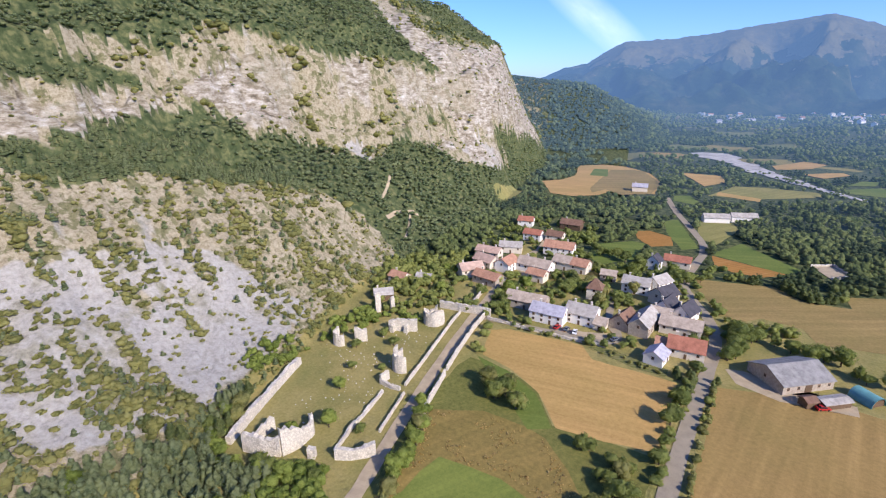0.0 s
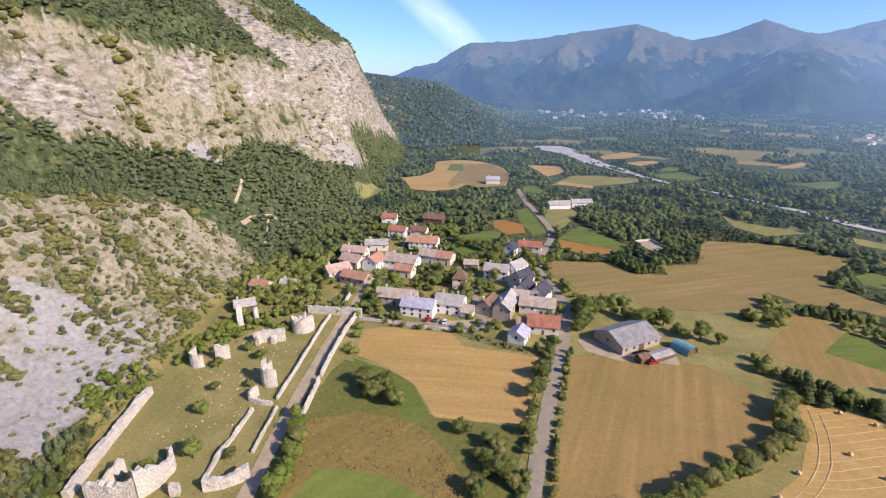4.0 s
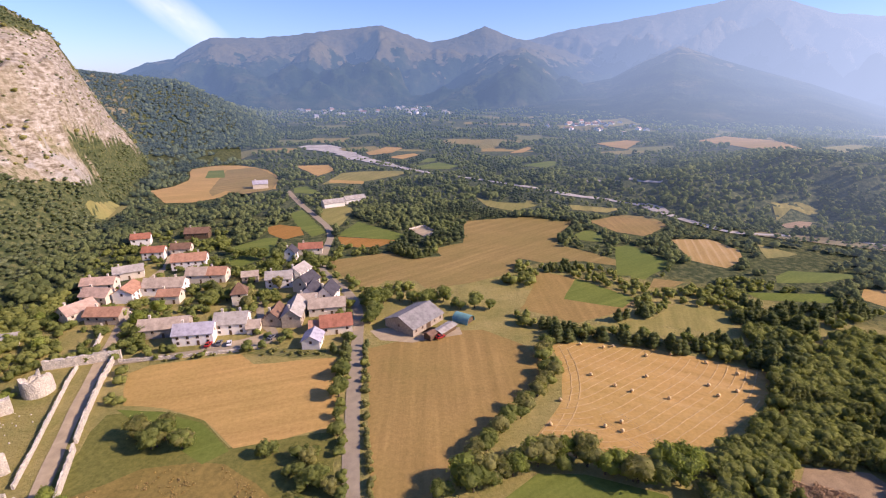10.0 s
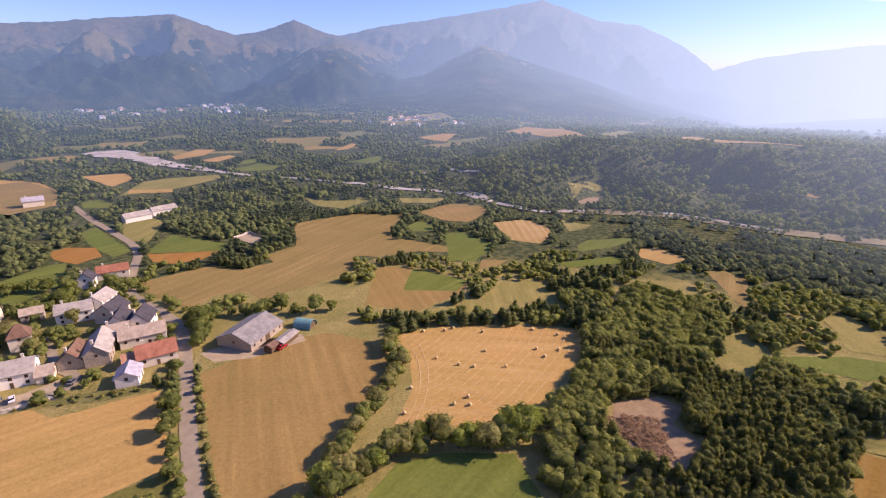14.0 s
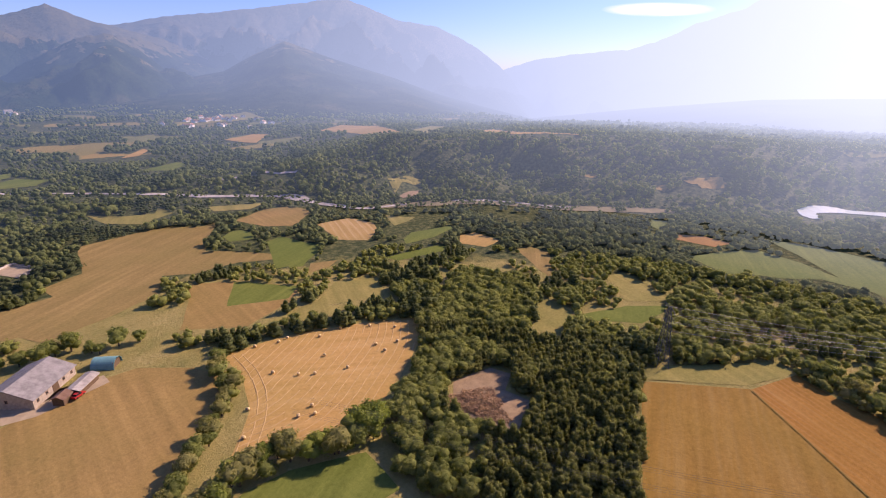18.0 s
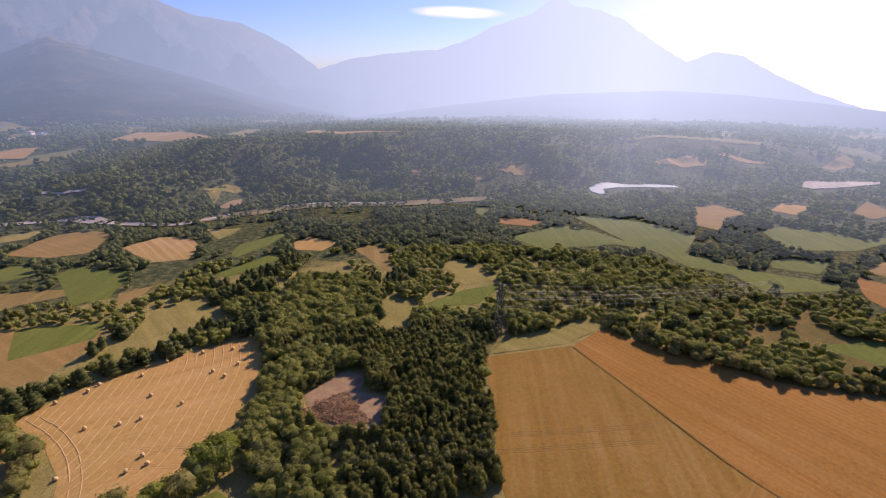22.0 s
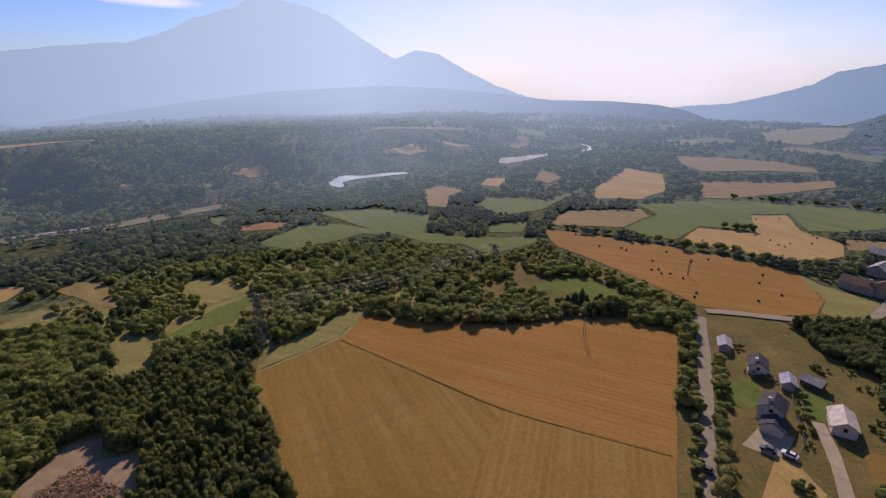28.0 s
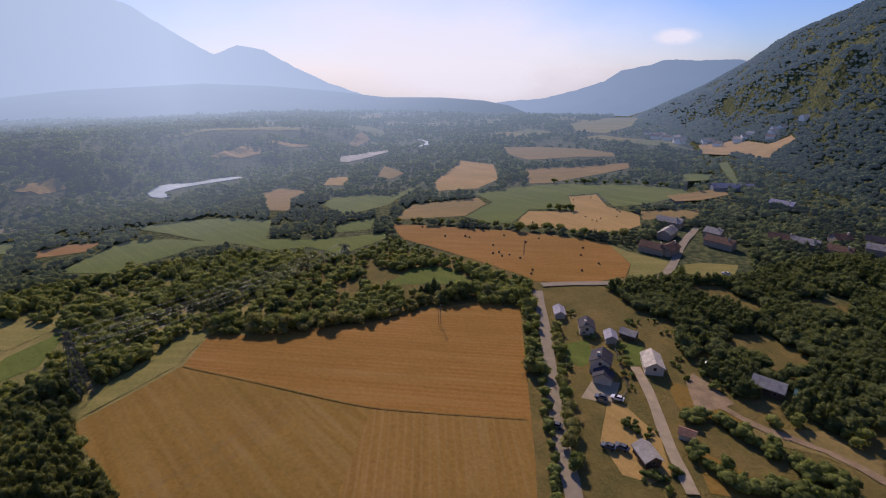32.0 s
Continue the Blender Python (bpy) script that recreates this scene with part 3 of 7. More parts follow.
# ---- the land, one sheet to the horizon ----
def build_land():
    fine = np.concatenate([np.arange(-82, -16, 0.3), np.arange(-16, 138, 1.0), np.arange(138, 166, 0.5), np.arange(166, 278, 2.0)])
    rings = np.concatenate([np.array([8.0, 30, 50]), np.arange(60, 780, 4), np.arange(780, 1800, 30), np.arange(1800, 4850, 120)])
    az, rr = np.radians(fine)[None, :], rings[:, None]
    x, y = rr * np.sin(az), rr * np.cos(az)
    z, up = terrain(x, y)
    d = np.hypot(x, y)
    facing = np.degrees(np.arctan2(x, y))
    z = z - 5 * np.clip((d - 405) / 12, 0, 1) * np.clip((facing + 13) / 3, 0, 1) * np.clip((149 - facing) / 3, 0, 1) * (up < 0)
    na, nr = len(fine), len(rings)
    verts = np.stack([x, y, z], -1).reshape(-1, 3)
    verts = np.vstack([verts, [[0, 0, 0]]])
    i, j = np.meshgrid(np.arange(nr - 1), np.arange(na), indexing="ij")
    j2 = (j + 1) % na
    quads = np.stack([i * na + j, i * na + j2, (i + 1) * na + j2, (i + 1) * na + j], -1).reshape(-1, 4)[:, ::-1]
    cap = np.stack([np.full(na, nr * na), (np.arange(na) + 1) % na, np.arange(na)], -1)
    tris = np.vstack([quads[:, [0, 1, 2]], quads[:, [0, 2, 3]], cap])
    me = mesh_object("ground", verts, tris, LAND, True)
    n3 = fbm(x / 60 + 7, y / 60, 3)
    bear = np.degrees(np.arctan2(x, y)) + 0 * z
    west = bear < 0
    forest, rock, bare = mountain_zones(x, y, z)
    forest, rock, bare = forest * west, rock * west, bare * west
    rock = np.where(west, rock, np.clip(-0.1 + 1.2 * n3, 0, 0.45) * np.clip((up - 0.3) / 0.1, 0, 1))
    bushy = fbm(x / 24, y / 6, 3)
    hill = np.clip((up - 0.005) / 0.03, 0, 1) * west
    scree = hill * np.clip(0.02 + 0.8 * bare - 0.6 * bushy, 0, 1)
    wood = np.clip(forest * 0.95 + np.interp(bear, [-44, -34], [0.0, 0.55]) * (up > 0.01) * (rock < 0.1) * (bare < 0.5), 0, 1)
    wood = np.where((bear > 130) & (up > 0.01), 1.7, wood)
    wood = np.where((bear > -20) & (up < 0), np.clip((d - 245) / 50, 0, 0.75), wood)
    r2, plotted = 0.0, 0.0
    turf = np.clip((bear - 96) / 6, 0, 1) * np.clip((430 - d) / 40, 0, 1) * (up < 0)
    for nm, v in (("turf", turf), ("rock", rock), ("scree", scree), ("hill", hill), ("wood", wood), ("plot", r2), ("plotted", plotted)):
        a = me.attributes.new(nm, "FLOAT", "POINT")
        a.data.foreach_set("value", np.append(np.broadcast_to(v, z.shape).ravel(), 0).astype(np.float32))
    tagged(new("ground", me), "valley floor of dry grass rising to scree and cliffs", "ground", "", "structure")


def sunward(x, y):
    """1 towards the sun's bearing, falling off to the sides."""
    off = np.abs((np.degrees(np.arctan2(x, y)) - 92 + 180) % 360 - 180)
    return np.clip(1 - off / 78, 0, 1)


def painted_haze(x, y, z=0.0):
    """Share of haze painted as glow on a far place: more with distance and towards the sun, less high up."""
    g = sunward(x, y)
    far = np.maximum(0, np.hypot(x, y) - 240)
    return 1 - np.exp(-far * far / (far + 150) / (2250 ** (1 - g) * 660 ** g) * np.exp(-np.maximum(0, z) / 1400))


# emission colours of the painted haze, away from the sun and towards it
HAZE_SHADE, HAZE_SUN = (0.115, 0.195, 0.325), (0.52, 0.67, 0.84)


def give_haze(me, v, at, span=None):
    """Stores how strongly haze is painted on each vertex. span: the distance for the whole of a far mountain, else each
    place's own.
    """
    me.attributes.new("haze_share", "FLOAT", "POINT").data.foreach_set("value", np.asarray(v, np.float32).ravel())
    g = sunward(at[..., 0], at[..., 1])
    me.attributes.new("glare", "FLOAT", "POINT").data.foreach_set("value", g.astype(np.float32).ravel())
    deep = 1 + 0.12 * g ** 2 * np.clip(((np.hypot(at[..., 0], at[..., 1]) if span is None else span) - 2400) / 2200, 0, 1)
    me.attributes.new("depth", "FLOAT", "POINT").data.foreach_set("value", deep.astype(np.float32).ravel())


def with_haze_glow(m):
    """Mixes emission into a material to paint bright haze over a distant surface."""
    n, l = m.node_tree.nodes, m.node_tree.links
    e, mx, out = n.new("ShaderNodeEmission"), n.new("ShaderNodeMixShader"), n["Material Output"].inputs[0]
    l.new(mixc(n, l, attr(n, "glare"), HAZE_SHADE, HAZE_SUN), e.inputs[0]), l.new(attr(n, "depth"), e.inputs[1])
    l.new(attr(n, "haze_share"), mx.inputs[0]), l.new(out.links[0].from_socket, mx.inputs[1]), l.new(e.outputs[0], mx.inputs[2])
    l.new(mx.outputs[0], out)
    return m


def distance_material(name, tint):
    """Woods, pasture and bare crests of a distant mountain, with haze painted in as emission."""
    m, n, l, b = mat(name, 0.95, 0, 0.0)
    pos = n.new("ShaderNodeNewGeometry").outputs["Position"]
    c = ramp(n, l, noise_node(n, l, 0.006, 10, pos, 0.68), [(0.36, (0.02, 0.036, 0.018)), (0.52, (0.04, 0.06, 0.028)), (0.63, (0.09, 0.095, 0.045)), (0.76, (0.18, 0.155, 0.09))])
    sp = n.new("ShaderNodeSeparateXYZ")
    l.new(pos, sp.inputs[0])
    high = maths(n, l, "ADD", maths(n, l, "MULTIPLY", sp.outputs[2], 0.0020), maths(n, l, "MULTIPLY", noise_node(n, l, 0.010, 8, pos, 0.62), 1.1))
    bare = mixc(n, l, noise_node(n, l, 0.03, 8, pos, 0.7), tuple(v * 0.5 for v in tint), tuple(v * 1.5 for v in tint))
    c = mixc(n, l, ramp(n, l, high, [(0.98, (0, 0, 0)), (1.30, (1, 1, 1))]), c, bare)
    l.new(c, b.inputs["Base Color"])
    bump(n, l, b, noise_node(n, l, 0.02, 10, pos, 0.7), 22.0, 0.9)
    return with_haze_glow(m)


def mountain(rows, kind, thick, label, tint=(0.20, 0.17, 0.085)):
    az = np.arange(rows[0][0], rows[-1][0] + 0.01, 0.22)
    r = np.array(rows)
    t = np.concatenate([np.linspace(-0.04, 1, 84), [1.06, 1.15]])[:, None]
    rf, rc = np.interp(az, r[:, 0], r[:, 1])[None], np.interp(az, r[:, 0], r[:, 2])[None]
    d = rf + (rc - rf) * t
    a = np.radians(az)[None]
    x, y = d * np.sin(a), d * np.cos(a)
    lift = rise(x, y, rows, kind)[0]
    z = base_height(d, az[None]) + np.where(t < 0.01, -14, np.maximum(lift, -14))
    nr, na = z.shape
    i, j = np.meshgrid(np.arange(nr - 1), np.arange(na - 1), indexing="ij")
    f = np.stack([i * na + j, (i + 1) * na + j, (i + 1) * na + j + 1, i * na + j + 1], -1).reshape(-1, 4)
    # glow painted over the slopes as haze, thinner high up
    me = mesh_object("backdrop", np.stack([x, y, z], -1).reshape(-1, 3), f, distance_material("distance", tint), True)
    give_haze(me, np.clip(thick * painted_haze(x, y, z), 0, 0.97), np.stack([x, y], -1), rc * (1.06 - 0.10 * np.clip(t, 0, 1)))
    thing("backdrop", me, label, "mountain", "", "structure")


# leaves with haze painted over them as emission
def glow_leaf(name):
    return with_haze_glow(foliage(name, (0.05, 0.075, 0.026), (0.19, 0.215, 0.07)))


HAZE_PAINTED = {}


def haze_painted(material):
    """A copy of the same cover for far ground, with bright haze painted in."""
    if material.name not in HAZE_PAINTED:
        HAZE_PAINTED[material.name] = with_haze_glow(material.copy())
    return HAZE_PAINTED[material.name]


def far_valley(a0, a1, label, r0=400, r1=4850):
    """The valley's far floor and benches, so distant that they are a backdrop."""
    d = np.concatenate([np.arange(r0, 1000, 8), np.arange(1000, 1800, 20), np.arange(1800, r1 + 1, 90)])[:, None]
    az = np.radians(np.arange(a0, a1 + 0.01, 0.4))[None]
    x, y = d * np.sin(az), d * np.cos(az)
    z = terrain(x, y)[0] + np.interp(d, [r0, r0 + 15], [-0.6, 0.0])
    deg = np.degrees(az)
    z = z - 9 * (terrain(x, y)[1] >= 0) - 5 * np.clip((-9.5 - deg) / 2, 0, 1) - 7 * np.clip((deg - 144.5) / 2.5, 0, 1)
    nr, na = z.shape
    i, j = np.meshgrid(np.arange(nr - 1), np.arange(na - 1), indexing="ij")
    f = np.stack([i * na + j, (i + 1) * na + j, (i + 1) * na + j + 1, i * na + j + 1], -1).reshape(-1, 4)
    # land cover with haze painted on as glow
    me = mesh_object("backdrop", np.stack([x, y, z], -1).reshape(-1, 3), f, haze_painted(LAND), True)
    give_haze(me, painted_haze(x, y), np.stack([x, y], -1))
    r1, r2, _ = parcels(x, y, 64.0)
    open_land = (r1 > 0.80) & (d > 760)
    for nm, v in (("wood", np.where(open_land, 0.1, 0.9)), ("plot", r2 * 0.8 + 0 * z), ("plotted", 1.0 * open_land)):
        me.attributes.new(nm, "FLOAT", "POINT").data.foreach_set("value", v.astype(np.float32).ravel())
    thing("backdrop", me, label, "far valley", "", "structure")


build_land()
far_valley(-11.5, 147, "distant valley floor and benches in painted haze")
mountain(FAR_RANGE, "range", 1.0, "range in painted blue haze with bare grassy tops")
mountain(SPUR, "range", 1.0, "mountain spur in painted haze with pasture slopes")
mountain(MASSIF, "range", 1.0, "high rocky massif in painted blue haze", (0.22, 0.20, 0.16))
mountain(CONE, "hill", 1.0, "wooded conical foothill in painted haze")
mountain(PYRAMID, "range", 1.0, "pyramid-shaped peak pale in bright painted haze")
mountain(SHOULDER, "range", 1.0, "far shoulder of a mountain, pale with painted haze")
mountain(LOW_RIDGE, "hill", 1.0, "low wooded ridge in painted blue haze")
mountain(DOWN_RANGE, "range", 1.0, "mountain down the valley in painted blue haze")
FIELDS = []
def split_to(tri, size, out):
    e = [(tri[i] - tri[(i + 1) % 3]).length for i in range(3)]
    k = e.index(max(e))
    if e[k] <= size:
        out.append(tri)
        return
    a, b, c = tri[k], tri[(k + 1) % 3], tri[(k + 2) % 3]
    m = (a + b) / 2
    split_to((a, m, c), size, out), split_to((m, b, c), size, out)


def field(name, outline, material, label, lift=0.03, ragged=0.45, category="field", step=7.0):
    """A patch of ground cover draped on the land."""
    pts = []
    for (x0, y0), (x1, y1) in zip(outline, outline[1:] + outline[:1]):
        n = max(1, int(math.hypot(x1 - x0, y1 - y0) / step))
        for k in range(n):
            px, py = x0 + (x1 - x0) * k / n, y0 + (y1 - y0) * k / n
            pts.append((px + random.uniform(-ragged, ragged), py + random.uniform(-ragged, ragged)))
    FIELDS.append(np.array(pts))
    bm = bmesh.new()
    bm.faces.new([bm.verts.new((x, y, 0)) for x, y in pts])
    bmesh.ops.triangulate(bm, faces=bm.faces[:], ngon_method="EAR_CLIP")
    far = math.hypot(*pts[0])
    big = 60 if far < 360 else 9 if far < 800 else 26
    tris = []
    for f in bm.faces:
        split_to(tuple(v.co.copy() for v in f.verts), big, tris)
    bm.free()
    v = np.array([c[:2] for t in tris for c in t])
    lift += 0.0013 * len(FIELDS)
    z = terrain(v[:, 0], v[:, 1])[0] + lift + 0.0018 * np.maximum(0, np.hypot(v[:, 0], v[:, 1]) - 380)
    f = np.arange(len(v)).reshape(-1, 3)
    p = v[f]
    area = (p[:, 1, 0] - p[:, 0, 0]) * (p[:, 2, 1] - p[:, 0, 1]) - (p[:, 1, 1] - p[:, 0, 1]) * (p[:, 2, 0] - p[:, 0, 0])
    f[area < 0] = f[area < 0][:, ::-1]
    # far fields take the copy with painted haze
    me = mesh_object(name, np.column_stack([v, z]), f, haze_painted(material) if far > 300 else material)
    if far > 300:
        give_haze(me, painted_haze(v[:, 0], v[:, 1]), v)
    return thing(name, me, label, category, "", "structure")


def ribbon(name, line, width, material, label, lift=0.16, category="road", smooth=True, wobble=0.0):
    """A strip along a line, draped on the land."""
    p = np.array(line, float)
    if smooth:
        for _ in range(2):
            q = [p[0]]
            for a, b in zip(p, p[1:]):
                q += [a * 0.75 + b * 0.25, a * 0.25 + b * 0.75]
            p = np.array(q + [p[-1]])
    seg = []
    for a, b in zip(p, p[1:]):
        n = max(1, int(np.hypot(*(b - a)) / 8))
        seg += [a + (b - a) * k / n for k in range(n)]
    p = np.array(seg + [p[-1]])
    t = np.gradient(p, axis=0)
    t /= np.maximum(1e-6, np.hypot(t[:, 0], t[:, 1]))[:, None]
    nrm = np.stack([-t[:, 1], t[:, 0]], 1)
    w = (np.array(width) if isinstance(width, (int, float)) else np.interp(np.linspace(0, 1, len(p)), np.linspace(0, 1, len(width)), width)) / 2
    w = np.broadcast_to(w, (len(p),))[:, None] * (1 + 0.06 * np.sin(np.arange(len(p)) * 1.7))[:, None]
    k = np.arange(len(p))
    wl, wr = w * (1 + wobble * fbm(k * 0.31, k * 0.0 + 3, 3))[:, None], w * (1 + wobble * fbm(k * 0.27, k * 0.0 + 9, 3))[:, None]
    v = np.vstack([p - nrm * wl, p + nrm * wr])
    lift += 0.0013 * len(FIELDS)
    z = terrain(v[:, 0], v[:, 1])[0] + lift + 0.0018 * np.maximum(0, np.hypot(v[:, 0], v[:, 1]) - 380)
    n = len(p)
    f = [(i, i + 1, n + i + 1, n + i) for i in range(n - 1)]
    FIELDS.append(np.vstack([p - nrm * wl, (p + nrm * wr)[::-1]]))
    far = np.hypot(p[:, 0], p[:, 1]).min() > 290
    # a far strip takes the copy with painted haze
    me = mesh_object(name, np.column_stack([v, z]), f, haze_painted(material) if far else material)
    if far:
        give_haze(me, painted_haze(v[:, 0], v[:, 1]), v)
    return thing(name, me, label, category, "", "structure")


# ---- fields, roads and river ----
DIRT = plain("bare_soil", (0.29, 0.205, 0.115), 0.95, 0, 0.4, 0.25, 3)
field("stubble_field", [(-82, 174), (-76, 179), (-45, 181), (-38, 172), (-8, 171), (-8, 130), (-37, 126), (-42, 134), (-48, 141), (-62, 150), (-76, 154)], STUBBLE_A, "harvested wheat field of golden stubble beside the village")
field("stubble_field", [(4, 175), (20, 180), (38, 184), (53, 182), (66, 167), (69, 156), (62, 141), (44, 125), (30, 115), (19, 99), (5, 88), (1, 100)], STUBBLE_B, "wide harvested field of dull golden stubble beside the road")
field("straw_field", [(77, 166), (92, 163), (108, 158), (127, 145), (147, 130), (130, 114), (107, 104), (86, 95), (71, 98), (50, 108), (50, 114), (66, 129), (74, 147)], STRAW, "golden straw field with curved mowing lines and round bales")
field("field", [(101, 243), (118, 230), (135, 199), (123, 187), (95, 180), (76, 198), (91, 222)], STUBBLE_B, "small stubble field with an orange cut corner")
field("meadow", [(118, 229), (135, 199), (123, 190), (100, 205)], MEADOW, "strip of bright green meadow inside a stubble field", 0.05)
field("field", [(149, 189), (170, 176), (154, 157), (125, 174)], PASTURE, "small dry pasture between hedges")
field("field", [(99, 177), (124, 178), (138, 158), (114, 166)], PASTURE, "narrow strip of dry pasture along a hedge")
field("verge", [(-81, 118), (-79, 150), (-64, 149), (-48, 141), (-37, 126), (-8, 129), (-7, 72), (-66, 62), (-72, 84)], VERGE, "rough green grass and weeds round the marsh", 0.02, 1.0)
field("marsh", [(-76, 115), (-60, 122), (-39, 121), (-29, 111), (-20, 100), (-22, 80), (-40, 68), (-67, 74), (-70, 98)], REED, "patch of rust-brown reeds and scrub", 0.03, 1.5)
field("marsh", [(-60, 96), (-42, 100), (-30, 96), (-26, 84), (-40, 66), (-66, 66)], SEDGE, "wet olive-green sedge meadow", 0.05, 1.5)
field("mown_field", [(160, 37), (179, 6), (137, -31), (123, -44), (93, -22), (70, -5), (84, 10), (101, 18)], MOWN, "large mown field of faded ochre grass", 0.03, 0.0)
field("mown_field", [(179, 6), (199, -5), (191, -17), (184, -40), (176, -63), (175, -90), (171, -112), (155, -127), (94, -84), (123, -44), (137, -31)], MOWN_B, "large ochre hay field with fine mowing lines", 0.03, 0.0)
field("mown_field", [(94, -84), (123, -44), (93, -22), (70, -5), (40, -25), (55, -55), (80, -74)], MOWN_C, "mown field of brown grass with straight tracks", 0.03, 0.0)
field("pasture", [(161, 38), (180, 8), (199, -4), (206, 2), (184, 24), (170, 40)], PASTURE, "rough pasture strip under the power line")
field("clearing", [(118, 88), (133, 82), (135, 75), (125, 72), (126, 62), (110, 58), (106, 71), (109, 82)], DIRT, "bare gravel clearing in the pine wood", 0.03, 1.0)
field("meadow", [(210, -86), (222, -109), (213, -124), (185, -125)], MEADOW, "green glade enclosed by trees")

ribbon("road", [(0, -20), (-2, 40), (-4, 100), (-3, 131), (-1, 161), (1, 190), (2, 212), (-2, 232), (-11, 251), (-18, 271), (-16, 300), (-11, 343), (-26, 391), (-43, 442), (-56, 492)], 4.8, ASPHALT, "narrow grey asphalt country road")
ribbon("road", [(166, -146), (129, -120), (95, -94), (79, -83), (66, -75), (30, -48), (0, -20)], 4.6, ASPHALT, "grey asphalt road beside the mown field", 0.22)
ribbon("avenue", [(-70, 60), (-72, 74), (-75, 86), (-81, 112), (-87, 140), (-93, 172), (-98, 205), (-103, 240), (-108, 262)], 4.2, GRAVEL, "straight old avenue between low stone walls")
ribbon("lane", [(-90, 183), (-79, 184), (-54, 185), (-35, 187), (-33, 196), (-40, 206)], 4.0, ASPHALT, "narrow village lane along the field", 0.24)
ribbon("lane", [(-103, 240), (-108, 262), (-104, 280), (-104, 300), (-112, 322)], 4.0, GRAVEL, "pale village street", 0.2)
ribbon("lane", [(-108, 262), (-92, 268), (-70, 276)], 3.4, GRAVEL, "pale village street", 0.22)
ribbon("lane", [(-40, 206), (-44, 226), (-46, 245)], 3.2, ASPHALT, "narrow grey village alley", 0.21)
field("yard", [(-62, 191.5), (-46, 192.5), (-38, 196), (-37, 189), (-60, 187.5)], GRAVEL, "pale gravel yard before a white house")
field("yard", [(10, 181), (22, 177), (44, 180), (44, 186), (26, 184), (16, 190), (12, 192), (6, 190)], GRAVEL, "pale dusty farmyard by the barn")
field("yard", [(-98, 248), (-86, 246), (-84, 244), (-98, 236), (-101, 240)], GRAVEL, "pale village yard")
field("yard", [(101, -117), (95, -105), (87, -111), (94, -122)], GRAVEL, "paved pale terrace before a house")
field("meadow", [(-77, 152), (-62, 148.5), (-49, 140), (-43, 133), (-38, 125), (-44, 121), (-57, 134), (-70, 145)], MEADOW, "curved verge of green grass")
field("garden", [(-42, 180.5), (-24, 174.5), (-12, 173), (-12, 179), (-24, 181), (-36, 183)], GARDEN, "vegetable garden in rows below the village")
field("meadow", [(46, 100), (58, 97), (76, 87), (72, 70), (40, 76), (34, 94)], MEADOW, "bright green meadow before the wood")
field("yard", [(86, -143), (74, -133), (70, -137), (69, -145), (78, -147), (86, -150)], DIRT, "bare gravelly patch on dry grass", 0.04, 1.2)
ribbon("track", [(70, -140), (58, -140.3), (51, -144), (44, -146.4), (36.6, -148), (28, -148)], (3.0, 2.4, 3.4, 2.6, 3.2, 2.6), DIRT, "worn earth track across dry grass", 0.18, "track", True, 0.5)
field("field", [(89, -111), (85, -114), (70, -112), (59, -102), (60, -95), (65, -91), (77, -95)], STUBBLE_A, "yard of dry yellow grass by the cabin")
field("lawn", [(122, -124), (121, -134), (109, -125), (108, -118), (113, -116)], MEADOW, "watered green garden lawn")
field("lawn", [(114, -142), (106, -148), (98, -139), (99, -133)], MEADOW, "watered green garden lawn")
field("field", [(87, -137), (75, -144), (61, -139), (69, -131), (75, -127.5)], MOWN, "dry brown garden meadow")
field("field", [(63, -116), (49, -120), (43, -113), (50, -105), (58, -112)], MOWN, "dry brown grass beside the drive")
field("field", [(59, -138), (48, -155), (34, -156), (31, -149), (43, -144), (55, -135)], DRY, "strip of dry brown grass")
field("stubble_field", [(-187, 517), (-171, 535), (-165, 569), (-183, 642), (-159, 665), (-126, 660), (-94, 625), (-75, 577), (-68, 501), (-103, 518), (-114, 472), (-134, 457), (-156, 460)], STUBBLE_A, "pale harvested field on a rise by a far house")
field("field", [(-139, 627), (-116, 640), (-103, 634), (-80, 583), (-71, 549), (-72, 501), (-96, 485), (-115, 503), (-122, 481), (-130, 502)], DRY, "mown olive half of a field on a rise")
field("meadow", [(-159, 626), (-142, 628), (-131, 577), (-151, 577)], MEADOW, "small square of green crop inside a pale field")
field("pasture", [(-190, 401), (-198, 457), (-182, 455), (-181, 429), (-183, 393)], PASTURE, "small dry pasture among pines")
field("stubble_field", [(-64, 645), (-21, 642), (-12, 604), (-31, 567), (-47, 608)], STUBBLE_A, "pale harvested field beyond the village")
field("pasture", [(-25, 519), (-4, 582), (21, 588), (65, 584), (69, 562), (41, 542), (19, 526), (-17, 520)], PASTURE, "dry pasture near the river")
field("straw_field", [(-17, 542), (18, 528), (18, 512), (-18, 526)], STRAW, "narrow strip of cut straw")
field("meadow", [(-52, 505), (-39, 511), (-29, 489), (-31, 473), (-49, 481)], MEADOW, "small green meadow by a far lane")
field("pasture", [(-23, 415), (0, 420), (5, 402), (-7, 356), (-19, 368)], PASTURE, "olive pasture beside the road")
field("meadow", [(-6, 340), (7, 366), (38, 326), (30, 315), (-7, 332)], MEADOW, "green meadow at the road bend")
field("hay_field", [(-8, 330), (30, 315), (18, 303), (4, 304), (-6, 314)], MOWN_B, "orange cut field at the road bend")
field("meadow", [(-46, 401), (-37, 412), (-16, 342), (-25, 333), (-38, 366)], MEADOW, "long green meadow beside the road")
